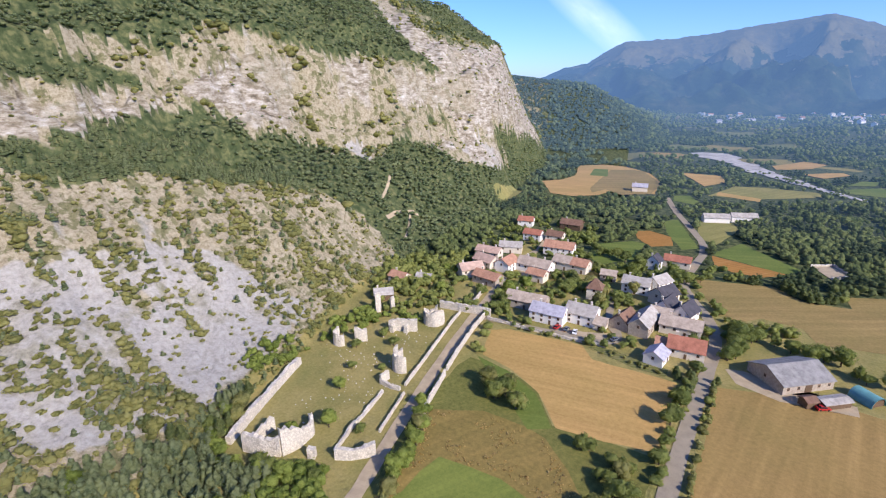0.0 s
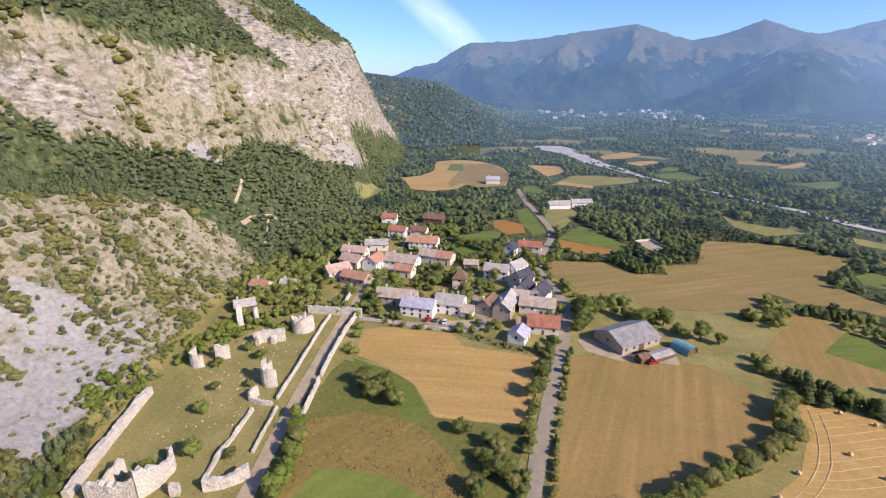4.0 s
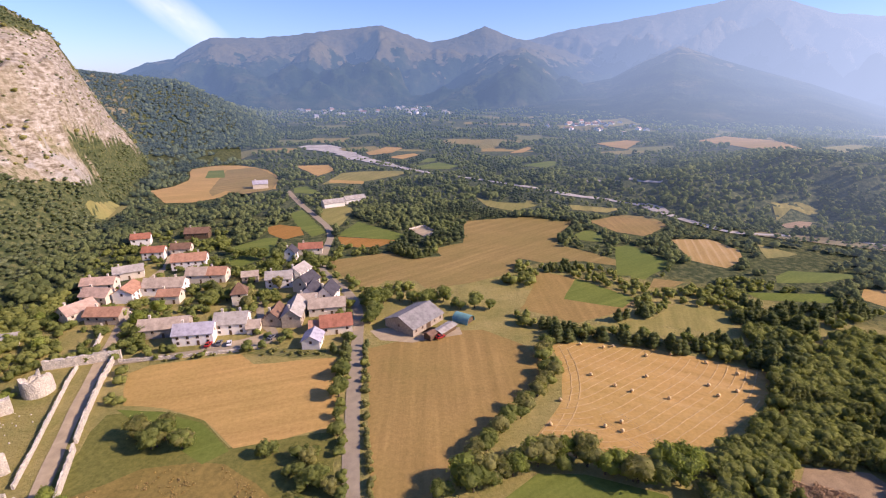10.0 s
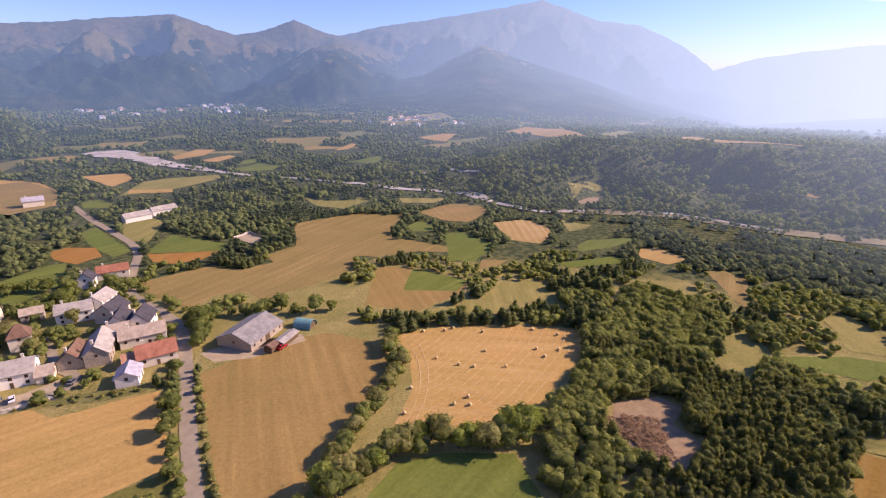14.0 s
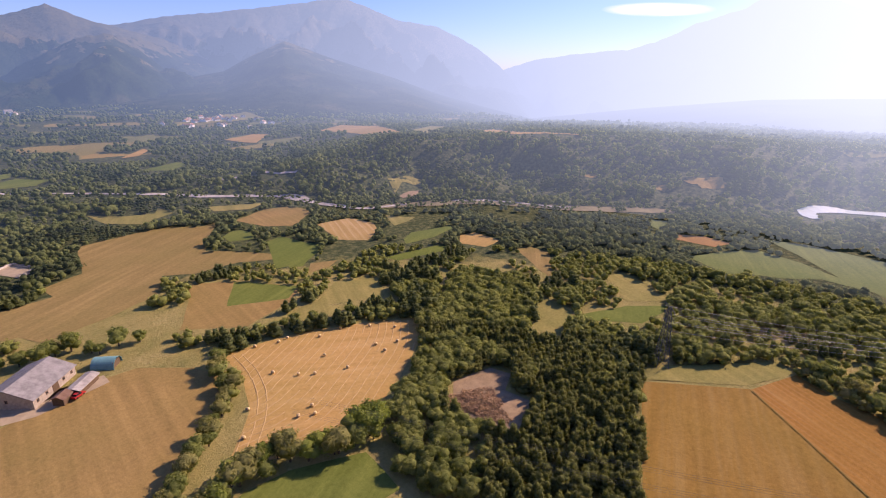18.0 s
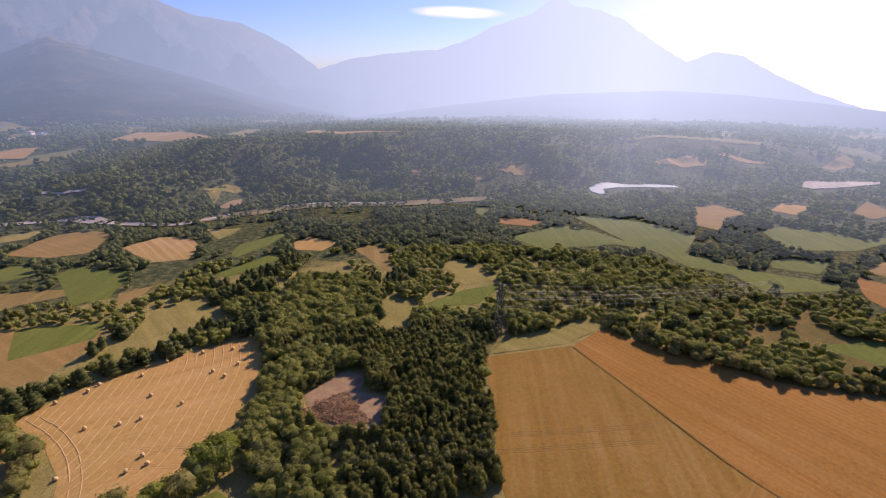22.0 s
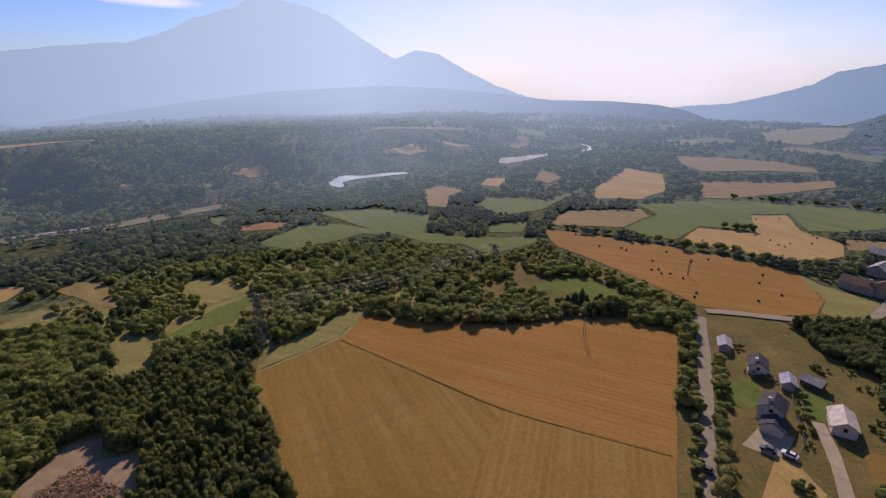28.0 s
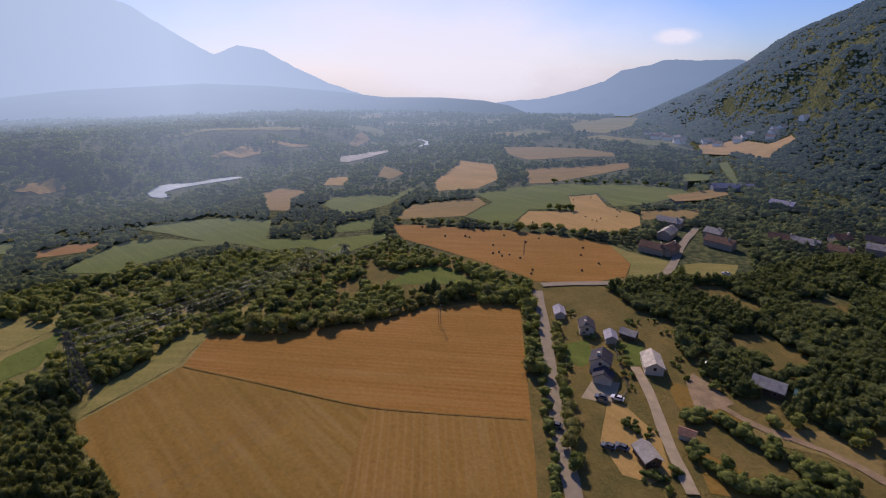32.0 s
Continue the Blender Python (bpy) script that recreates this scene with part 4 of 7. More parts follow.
field("hay_field", [(-59, 363), (-51, 369), (-35, 360), (-31, 339), (-43, 331), (-55, 346)], MOWN_B, "small orange field of ripe crop")
field("meadow", [(-77, 317), (-56, 337), (-48, 335), (-46, 301), (-64, 279), (-72, 291)], MEADOW, "bright green meadow behind the village")
field("field", [(-13, 282), (23, 291), (35, 276), (54, 277), (53, 293), (73, 301), (86, 352), (121, 356), (142, 355), (155, 338), (169, 338), (140, 303), (132, 285), (144, 270), (157, 246), (152, 240), (134, 253), (110, 255), (98, 265), (87, 243), (59, 233), (37, 229), (33, 242), (18, 245), (7, 234), (-10, 266)], DRY, "broad dry brown meadow bordered by trees")
field("field", [(181, 336), (213, 346), (231, 337), (232, 321), (205, 294), (191, 298), (180, 328)], DRY, "dry brown meadow beyond a belt of trees")
field("pasture", [(115, 429), (131, 408), (151, 398), (160, 416), (160, 390), (132, 375), (116, 395)], PASTURE, "strip of pasture between woods")
field("pasture", [(187, 387), (215, 370), (223, 365), (205, 355), (182, 370)], PASTURE, "narrow pasture along the river wood")
field("meadow", [(153, 304), (168, 314), (171, 296), (163, 285), (151, 291)], MEADOW, "green meadow between hedges")
field("meadow", [(163, 273), (178, 276), (180, 255), (183, 243), (176, 235), (153, 220), (147, 224), (160, 244)], MEADOW, "green meadow between hedges")
field("stubble_field", [(179, 333), (204, 344), (226, 328), (232, 313), (198, 291), (184, 305)], STUBBLE_B, "stubble field near the river")
field("straw_field", [(211, 281), (237, 276), (239, 253), (229, 238), (209, 226), (197, 242)], ROWS, "field of straw lying in rows")
field("meadow", [(166, 273), (177, 269), (176, 238), (164, 239), (151, 226), (141, 228), (155, 252)], MEADOW, "green meadow between hedges")
field("field", [(159, 220), (172, 213), (163, 208), (149, 210)], DRY, "strip of dry grass between hedges")
field("meadow", [(193, 195), (228, 186), (232, 180), (223, 176), (194, 185)], MEADOW, "narrow green meadow between hedges")
field("meadow", [(225, 210), (239, 216), (269, 205), (265, 200), (241, 198), (219, 202)], MEADOW, "narrow green meadow between hedges")
field("stubble_field", [(255, 187), (267, 183), (263, 160), (246, 160), (242, 177)], STUBBLE_A, "small orange stubble field")
field("field", [(255, 143), (264, 138), (262, 124), (227, 105), (232, 114)], DRY, "small dry field among trees")
field("pasture", [(246, 84), (258, 78), (241, 52), (235, 49), (223, 64), (237, 74)], PASTURE, "dry glade dotted with bushes")
field("meadow", [(196, 75), (217, 62), (229, 48), (223, 46), (204, 51), (191, 72)], MEADOW, "bright green meadow between trees")
field("pasture", [(193, 96), (201, 94), (196, 80), (174, 72), (168, 84)], PASTURE, "narrow clearing of dry grass among pines")
field("meadow", [(181, 160), (181, 142), (173, 146)], MEADOW, "green glade beside the wood")
field("pasture", [(260, 261), (269, 239), (260, 237), (244, 236)], PASTURE, "pasture by the river")
field("pasture", [(332, 329), (355, 326), (365, 315), (357, 309), (341, 318), (320, 308)], PASTURE, "clearing on the wooded bluff")
field("bare_bank", [(314, 299), (335, 303), (342, 298), (328, 288), (310, 289)], DIRT, "bare eroded bank of the bluff")
field("stubble_field", [(572, 736), (686, 808), (653, 665), (519, 485), (476, 480), (545, 626)], STUBBLE_A, "far pale field on the terrace")
field("pasture", [(566, 513), (718, 594), (698, 533), (527, 442)], PASTURE, "far pasture on the terrace")
field("pasture", [(490, 1109), (693, 1294), (768, 1298), (723, 1138), (594, 1038), (513, 1036), (468, 1048)], PASTURE, "pale fields round the hill village")
field("stubble_field", [(422, 790), (493, 819), (502, 786), (426, 701)], STUBBLE_A, "pale field below the hill village")
field("stubble_field", [(238, 701), (290, 765), (289, 744), (259, 702)], STUBBLE_A, "small pale far field")
field("meadow", [(219, 597), (270, 622), (275, 604), (241, 569)], MEADOW, "far green field on the upland")
field("stubble_field", [(31, 753), (67, 815), (93, 799), (70, 739), (34, 719)], STUBBLE_A, "far golden field beyond the river")
field("stubble_field", [(58, 696), (100, 727), (105, 710), (77, 674)], STUBBLE_A, "far golden field beyond the river")
field("meadow", [(86, 612), (119, 639), (141, 608), (122, 585), (88, 592)], MEADOW, "far green field beyond the river")
field("meadow", [(93, 639), (112, 677), (127, 678), (116, 648)], MEADOW, "far green field beyond the river")
field("stubble_field", [(586, 408), (628, 403), (553, 315), (531, 229), (522, 225), (502, 286), (523, 336)], STUBBLE_A, "pale field strip on the terrace")
field("pasture", [(614, -4), (662, -88), (709, -175), (687, -170), (642, -85), (608, -9)], PASTURE, "far pale field strip on the terrace")
field("stubble_field", [(564, -42), (601, -81), (598, -99), (580, -97), (567, -61)], STUBBLE_A, "far pale field beyond the river")
field("stubble_field", [(603, -106), (639, -150), (628, -175), (607, -135)], STUBBLE_A, "far pale field beyond the river")
field("stubble_field", [(665, -226), (744, -277), (708, -276), (653, -236)], STUBBLE_B, "far pale field beyond the river")
field("stubble_field", [(473, 103), (484, 78), (484, 66), (467, 94)], STUBBLE_A, "far pale field beyond the river")
field("meadow", [(367, 99), (378, 96), (374, 88), (355, 87)], MEADOW, "far green glade by the river")
field("hay_field", [(352, 74), (359, 60), (354, 41), (339, 48), (339, 71)], MOWN_B, "far orange field among trees")
field("stubble_field", [(451, 187), (460, 176), (452, 173), (445, 181)], STUBBLE_B, "far clearing across the river")
field("stubble_field", [(462, 122), (465, 111), (449, 110), (453, 118)], STUBBLE_B, "far clearing across the river")
field("stubble_field", [(477, 101), (488, 74), (477, 69), (466, 85)], STUBBLE_A, "far pale field across the river")
field("meadow", [(379, 100), (382, 88), (366, 84), (366, 94)], MEADOW, "small green glade by the river wood")
field("meadow", [(307, 57), (331, 44), (349, 27), (340, 4), (324, -15), (354, 6), (377, 24), (382, 5), (372, -35), (351, -60), (310, -48), (292, -78), (285, -117), (275, -116), (260, -80), (282, -68), (288, -47), (311, -29), (316, -8), (304, 9), (299, 26), (292, 33)], MEADOW, "long green meadow between dark woods")
field("meadow", [(313, -93), (321, -106), (319, -124), (297, -113), (300, -92)], MEADOW, "small green meadow behind a clump of trees")
field("meadow", [(376, -103), (396, -122), (390, -140), (376, -163), (415, -220), (389, -192), (348, -147), (338, -111)], MEADOW, "green meadow in the far valley")
field("stubble_field", [(439, -70), (448, -87), (427, -106), (407, -86), (370, -77), (379, -63)], STUBBLE_B, "far straw field among hedges")
field("stubble_field", [(443, -125), (472, -140), (466, -158), (431, -141)], STUBBLE_A, "far straw field among hedges")
field("stubble_field", [(455, -183), (503, -211), (457, -213), (437, -189)], STUBBLE_B, "far straw field among hedges")
field("hay_field", [(300, -129), (282, -155), (263, -172), (248, -193), (225, -211), (205, -225), (200, -229), (185, -221), (168, -212), (157, -197), (161, -169), (176, -152), (187, -151), (203, -146), (222, -140), (256, -128), (267, -123)], MOWN_B, "orange-brown hay field dotted with bales")
field("pasture", [(198, -228), (184, -227), (160, -234), (152, -223), (151, -202), (155, -196), (167, -212), (184, -221)], PASTURE, "rough pasture by the farm lane")
field("stubble_field", [(256, -199), (280, -232), (262, -261), (299, -290), (293, -315), (260, -293), (232, -296), (214, -275), (211, -259), (217, -237), (241, -219)], STUBBLE_A, "pale straw field dotted with bales")
field("meadow", [(346, -227), (348, -269), (342, -311), (327, -337), (302, -375), (271, -396), (255, -387), (250, -322), (258, -298), (296, -320), (302, -291), (267, -265), (284, -235), (261, -202), (271, -189), (291, -183), (316, -225)], MEADOW, "wide green meadow beyond the hay field")
field("stubble_field", [(316, -140), (340, -165), (333, -222), (313, -216), (293, -184), (307, -141)], STUBBLE_B, "straw field beside the green meadow")
field("stubble_field", [(406, -220), (447, -262), (491, -302), (450, -320), (384, -278), (362, -240), (371, -205)], STUBBLE_A, "far pale field")
field("field", [(548, -403), (533, -444), (487, -491), (443, -497), (421, -479), (442, -437), (455, -372), (492, -374)], DRY, "far dry field between hedges")
field("stubble_field", [(410, -332), (404, -364), (390, -407), (385, -460), (362, -435), (353, -379), (347, -307), (354, -293)], STUBBLE_B, "far stubble field between hedges")
field("pasture", [(735, -696), (765, -812), (830, -980), (793, -969), (646, -769), (589, -638), (641, -624)], PASTURE, "far green pasture down the valley")
field("stubble_field", [(432, -654), (405, -680), (335, -644), (319, -659), (306, -643), (309, -606), (301, -585), (352, -612), (381, -587)], STUBBLE_A, "straw field below the mountain")
field("meadow", [(331, -541), (333, -563), (252, -455), (261, -457)], MEADOW, "narrow green meadow by the shed")
field("stubble_field", [(261, -364), (253, -427), (237, -413), (236, -374), (245, -353)], STUBBLE_B, "far straw strip beyond the hamlet")
field("stubble_field", [(239, -305), (218, -348), (206, -322), (222, -288)], STUBBLE_B, "straw strip behind the farm")
field("meadow", [(312, -455), (298, -481), (281, -449), (289, -423)], MEADOW, "green strip among hedges")
field("pasture", [(153, -237), (150, -248), (138, -262), (131, -248), (137, -233), (144, -226)], PASTURE, "dry paddock by the lane")
ribbon("river_bank", [(-64, 830), (-40, 850), (-15, 770), (20, 690), (56, 628)], (52, 52, 44, 26, 16), RIVERBED, "wide gravel bars of a braided river", 0.3, "river", True, 0.9)
ribbon("river", [(56, 628), (83, 576), (133, 521), (160, 487), (184, 460), (196, 436), (212, 411), (228, 398), (243, 375), (250, 350), (250, 325), (258, 298), (267, 283), (296, 272)], (15, 9, 6, 7, 8, 8, 10, 8, 6, 8, 8, 6, 5, 4), RIVERBED, "braided river of pale gravel bars", 0.3, "river", True, 0.9)
ribbon("river_bank", [(262, 290), (298, 268), (325, 246), (342, 226), (357, 190), (380, 146), (400, 118), (418, 90)], (6, 14, 17, 16, 15, 18, 16, 6), SCRUBBED, "olive-tan flood bed overgrown with scrub", 0.25, "river bank", True, 0.5)
ribbon("river", [(330, 250), (350, 228), (360, 200), (368, 166), (376, 160)], (3, 4, 4, 4, 2), RIVERBED, "thin pale thread of river gravel", 0.4, "river", True, 0.6)
ribbon("track", [(240, 480), (252, 472), (268, 458), (274, 425), (282, 400)], (5, 7, 6, 6, 4), RIVERBED, "pale track cut along the bluff", 0.8, "track", True, 0.6)
ribbon("river", [(461, 2), (472, 9), (484, 10), (498, -3), (507, -26), (515, -64)], (6, 12, 13, 13, 12, 8), WATER, "bright river bend reflecting the sky", 0.4, "river")
ribbon("river_bank", [(548, -180), (566, -196), (585, -228), (600, -262)], (10, 24, 24, 6), RIVERBED, "pale gravel bars of the far river", 0.4, "river", True, 0.6)
ribbon("river", [(598, -284), (612, -308), (624, -330), (655, -342), (675, -341)], (3, 5, 7, 5, 3), WATER, "far bright reach of the river", 0.4, "river")
ribbon("lane", [(170, -152), (166, -162), (157, -179), (146, -200), (149, -218), (158, -236), (172, -260), (180, -277), (192, -305)], 4.4, ASPHALT, "narrow grey lane to the farm", 0.3, "road")
field("yard", [(42, 337), (53, 344), (60, 327), (50, 318)], GRAVEL, "pale gravelled churchyard beyond the fields")
ribbon("field_edge", [(178, 6), (158, -12.5), (137, -31), (123, -44), (108.5, -64), (95, -83)], (0.5, 0.35, 0.5, 0.4, 0.35, 0.45), EDGE_GRASS, "narrow grassy edge between two mown fields", 0.10, "field edge")
ribbon("track", [(-205, 258), (-209, 268), (-214, 279), (-217, 284)], 1.6, GRAVEL, "thin pale path climbing the slope", 0.5, "track")
ribbon("track", [(-194, 249), (-196, 263), (-192, 273), (-189, 278)], 2.2, GRAVEL, "thin pale path across the slope", 0.5, "track")
ribbon("track", [(-179, 248), (-185, 261), (-192, 273)], 1.5, GRAVEL, "thin pale path climbing the slope", 0.5, "track")
ribbon("drive", [(98, -134), (85, -126), (67, -111), (52, -101)], 3.4, GRAVEL, "pale gravel drive", 0.3, "drive")


# ---- vegetation ----
ICO_V = np.array([(0, 0, 1)] + [(math.cos(k * 1.2566) * 0.894, math.sin(k * 1.2566) * 0.894, 0.447) for k in range(5)]
                 + [(math.cos(k * 1.2566 + 0.628) * 0.894, math.sin(k * 1.2566 + 0.628) * 0.894, -0.447) for k in range(5)] + [(0, 0, -1)])
ICO_F = np.array([(0, k + 1, (k + 1) % 5 + 1) for k in range(5)] + [(k + 1, k + 6, (k + 1) % 5 + 1) for k in range(5)]
                 + [((k + 1) % 5 + 1, k + 6, (k + 1) % 5 + 6) for k in range(5)] + [(11, (k + 1) % 5 + 6, k + 6) for k in range(5)])


def crown(rng, kind, blobs, leaves, leaf=0.8):
    """A crown 1 m high and about 0.8 m wide: lumps and loose leaf clumps, uneven."""
    vs, fs, n = [], [], 0
    centres = []
    if kind == "fir":
        for k in range(blobs):
            z0, z1 = 0.12 + 0.62 * k / blobs, min(1.0, 0.62 + 0.55 * (k + 0.5) / blobs)
            r = 0.30 * (1 - 0.55 * k / blobs)
            ring = [(r * rng.uniform(0.75, 1.25) * math.cos(a), r * rng.uniform(0.75, 1.25) * math.sin(a), z0 + rng.uniform(-.06, .06)) for a in (0, 1.05, 2.1, 3.15, 4.2, 5.25)]
            vs.append(np.array(ring + [(rng.uniform(-.04, .04), rng.uniform(-.04, .04), z1)]))
            fs.append(np.array([(i, (i + 1) % 6, 6) for i in range(6)]) + n)
            n += 7
            centres.append((np.array([0, 0, (z0 + z1) / 2 - 0.1]), np.array([r * 0.8, r * 0.8, 0.2])))
        blobs = 0
    for k in range(blobs):
        if kind == "pine":
            h = 0.22 + 0.70 * (k + 0.5) / blobs
            r = 0.30 * (1.02 - h) + 0.07
            a, off = rng.uniform(0, 6.3), rng.uniform(0, 0.10) * (1 - h)
            c, rad = np.array([off * math.cos(a), off * math.sin(a), h]), np.array([r, r, 0.16])
        elif kind == "poplar":
            h = 0.2 + 0.72 * (k + 0.5) / blobs
            c, rad = np.array([rng.uniform(-.04, .04), rng.uniform(-.04, .04), h]), np.array([0.13, 0.13, 0.17])
        else:
            a, q = rng.uniform(0, 6.3), math.sqrt(rng.uniform(0, 1)) * 0.26
            h = rng.uniform(0.36, 0.80) - 0.3 * q
            c, rad = np.array([q * math.cos(a), q * math.sin(a), h]), np.array([1, 1, 0.9]) * rng.uniform(0.14, 0.24)
            if k == 0:
                c, rad = np.array([0, 0, 0.5]), np.array([0.30, 0.30, 0.30])
        v = ICO_V * rad * rng.uniform(0.72, 1.2, (12, 1)) + c
        vs.append(v), fs.append(ICO_F + n)
        centres.append((c, rad))
        n += 12
    for k in range(leaves):
        c, rad = centres[rng.integers(len(centres))]
        u = rng.normal(size=3)
        u /= np.linalg.norm(u)
        if u[2] < -0.4:
            u[2] = -u[2]
        p = c + u * rad * rng.uniform(0.9, 1.3)
        t = rng.normal(size=(3, 3))
        t -= 0.6 * (t @ u)[:, None] * u
        vs.append(p + t * leaf * 0.062), fs.append(np.array([[n, n + 1, n + 2]]))
        n += 3
    return np.vstack(vs), np.vstack(fs)


def woodland(name, xy, size, kind, blobs, leaves, material, label, seed, protos=6, leaf=0.8, wide=1.0, haze_painted=False):
    """Many trees that nobody could count, as one mesh."""
    rng = np.random.default_rng(seed)
    if not len(xy):
        return
    z = terrain(xy[:, 0], xy[:, 1])[0]
    pick = rng.integers(protos, size=len(xy))
    V, F, n = [], [], 0
    for k in range(protos):
        pv, pf = crown(rng, kind, blobs, leaves, leaf)
        at = np.where(pick == k)[0]
        if not len(at):
            continue
        h = size[at] * rng.uniform(0.75, 1.25, len(at))
        w = h * wide * rng.uniform(0.85, 1.2, len(at))
        ang = rng.uniform(0, 6.283, len(at))
        c, s = np.cos(ang)[:, None], np.sin(ang)[:, None]
        x = (pv[None, :, 0] * c - pv[None, :, 1] * s) * w[:, None] + xy[at, 0][:, None]
        y = (pv[None, :, 0] * s + pv[None, :, 1] * c) * w[:, None] + xy[at, 1][:, None]
        zz = (pv[None, :, 2] - 0.12) * h[:, None] + z[at][:, None]
        V.append(np.stack([x, y, zz], -1).reshape(-1, 3))
        F.append((pf[None] + (np.arange(len(at)) * len(pv))[:, None, None] + n).reshape(-1, 3))
        n += len(at) * len(pv)
    V = np.vstack(V)
    me = mesh_object(name, V, np.vstack(F), material, True)
    # far crowns carry painted haze that grows with distance
    if haze_painted:
        give_haze(me, painted_haze(V[:, 0], V[:, 1]), V)
    thing(name, me, label, "trees", "", "stuff")


def scatter(rng, r0, r1, a0, a1, per):
    """Even random places in a ring sector, one for each per square metres."""
    n = int(radians(a1 - a0) / 2 * (r1 * r1 - r0 * r0) / per)
    r, a = np.sqrt(rng.uniform(r0 * r0, r1 * r1, n)), np.radians(rng.uniform(a0, a1, n))
    return np.stack([r * np.sin(a), r * np.cos(a)], 1)


VILLAGE = [(-128, 210), (-150, 330), (-120, 365), (-80, 350), (-64, 275), (-15, 312), (8, 300), (8, 178), (-35, 180), (-100, 182)]
RUINS = [(-134, 114), (-118, 66), (-64, 56), (-70, 110), (-88, 186), (-114, 184), (-124, 172), (-128, 150), (-136, 140)]
BARN_YARD = [(8, 182), (12, 200), (40, 206), (56, 190), (40, 180), (20, 178)]
ESTATE = [(170, -150), (62, -70), (20, -60), (30, -110), (50, -128), (70, -175), (110, -190), (150, -185)]
HAMLET = [(205, -300), (150, -295), (122, -245), (150, -225), (185, -232)]
OPEN = [(8, 184), (70, 160), (78, 172), (60, 192), (100, 205), (74, 235), (50, 222), (8, 228)]
FRONT = [(-70, 60), (-20, 110), (-8, 128), (-4, 60), (60, 20), (60, -30), (0, -60), (-60, 0)]


def free_of_fields(xy, grow=1.5, tall=0.0):
    """Off the fields and roads; tall trees also stand back from the near side of a field, where farmers cut them low."""
    ok = np.ones(len(xy), bool)
    back = xy * (1 + 0.85 * tall / EYE)
    half = xy * (1 + 0.4 * tall / EYE)
    for p in FIELDS:
        c = p.mean(0)
        q = c + (p - c) * (1 + grow / max(6.0, np.hypot(*(p - c).T).mean()))
        q = p if len(p) > 60 else q
        ok &= ~polygon_mask(xy[:, 0], xy[:, 1], q)
        if tall:
            ok &= ~polygon_mask(back[:, 0], back[:, 1], p) & ~polygon_mask(half[:, 0], half[:, 1], p)
    return ok


def clear_of(xy, *areas):
    ok = np.ones(len(xy), bool)
    for a in areas:
        ok &= ~polygon_mask(xy[:, 0], xy[:, 1], a)
    return ok


veg = np.random.default_rng(5)
# far leaves and needles that glow with painted haze
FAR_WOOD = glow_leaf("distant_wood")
FAR_PINE = with_haze_glow(foliage("distant_pine", (0.035, 0.055, 0.024), (0.115, 0.14, 0.055)))
EAST_WOOD = [(152, -178), (142, -209), (138, -216), (125, -238), (121, -292), (111, -364), (39, -172), (45, -157), (59, -159), (71, -149), (88, -153), (112, -169), (134, -172)]
# valley woods and hedges, nearer and farther
for k, (r0, r1, per, size, blobs, leaves, gap) in enumerate([(150, 290, 11, 5.2, 3, 36, -0.4), (290, 430, 15, 5.4, 2, 14, -0.42), (430, 700, 33, 6.3, 1, 7, -0.5), (700, 1150, 85, 8, 1, 4, -0.45), (1150, 2000, 330, 11, 1, 3, -0.35)]):
    p = scatter(veg, r0, r1, -40, 166 if k < 3 else 146, per)
    up = terrain(p[:, 0], p[:, 1])[1]
    n = fbm(p[:, 0] / 45, p[:, 1] / 45, 3)
    p = p[(n > gap) & (up <= 0.02)]
    if k > 2:
        p = p[parcels(p[:, 0], p[:, 1], 64.0)[0] <= 0.80]
    p = p[free_of_fields(p, 0.8, size * (0.85 if k < 3 else 0.5))]
    p = p[clear_of(p, VILLAGE, RUINS, BARN_YARD, EAST_WOOD, ESTATE, HAMLET, OPEN, FRONT)]
    pine = fbm(p[:, 0] / 35 + 40, p[:, 1] / 35, 2) > 0.34
    sz = np.full(len(p), size) * (1 + 0.45 * fbm(p[:, 0] / 22, p[:, 1] / 22, 2))
    if k >= 1:
        woodland("backdrop_wood", p[~pine], sz[~pine], "broad", blobs, leaves, FAR_WOOD, "far woods softened by painted haze", 30 + k, 8, 1.1 + 0.15 * k, 1.15, True)
        woodland("backdrop_wood", p[pine], sz[pine], "pine", max(2, blobs), leaves, FAR_PINE, "far dark pines softened by painted haze", 50 + k, 6, 1.1 + 0.15 * k, 1.3, True)
        continue
    woodland("woodland", p[~pine], sz[~pine], "broad", blobs, leaves, LEAF_MID, "broadleaved woods and hedges on the valley floor", 20 + k, 8, 0.9, 1.1)
    woodland("woodland", p[pine], sz[pine] * 1.05, "pine", blobs + 1, leaves, PINE, "dark pine woods on the valley floor", 40 + k, 6, 0.9, 1.35)
# willows and shrubs that break up the river's banks
line = np.array([(20, 690), (56, 628), (83, 576), (133, 521), (160, 487), (184, 460), (196, 436), (212, 411), (228, 398), (243, 375), (250, 350), (250, 325), (258, 298), (267, 283), (298, 268), (325, 246), (342, 226), (357, 190), (380, 146), (400, 118), (418, 90)], float)
p = np.vstack([a + (b - a) * veg.uniform(0, 1, (int(np.hypot(*(b - a)) / 0.8), 1)) for a, b in zip(line, line[1:])])
p = p + veg.normal(0, 7.0, p.shape)
p = p[fbm(p[:, 0] / 18, p[:, 1] / 18, 2) > -0.1]
woodland("backdrop_wood", p, veg.uniform(1.6, 4.2, len(p)), "broad", 1, 8, FAR_WOOD, "willows and shrubs along the river", 39, 8, 1.4, 1.3, True)
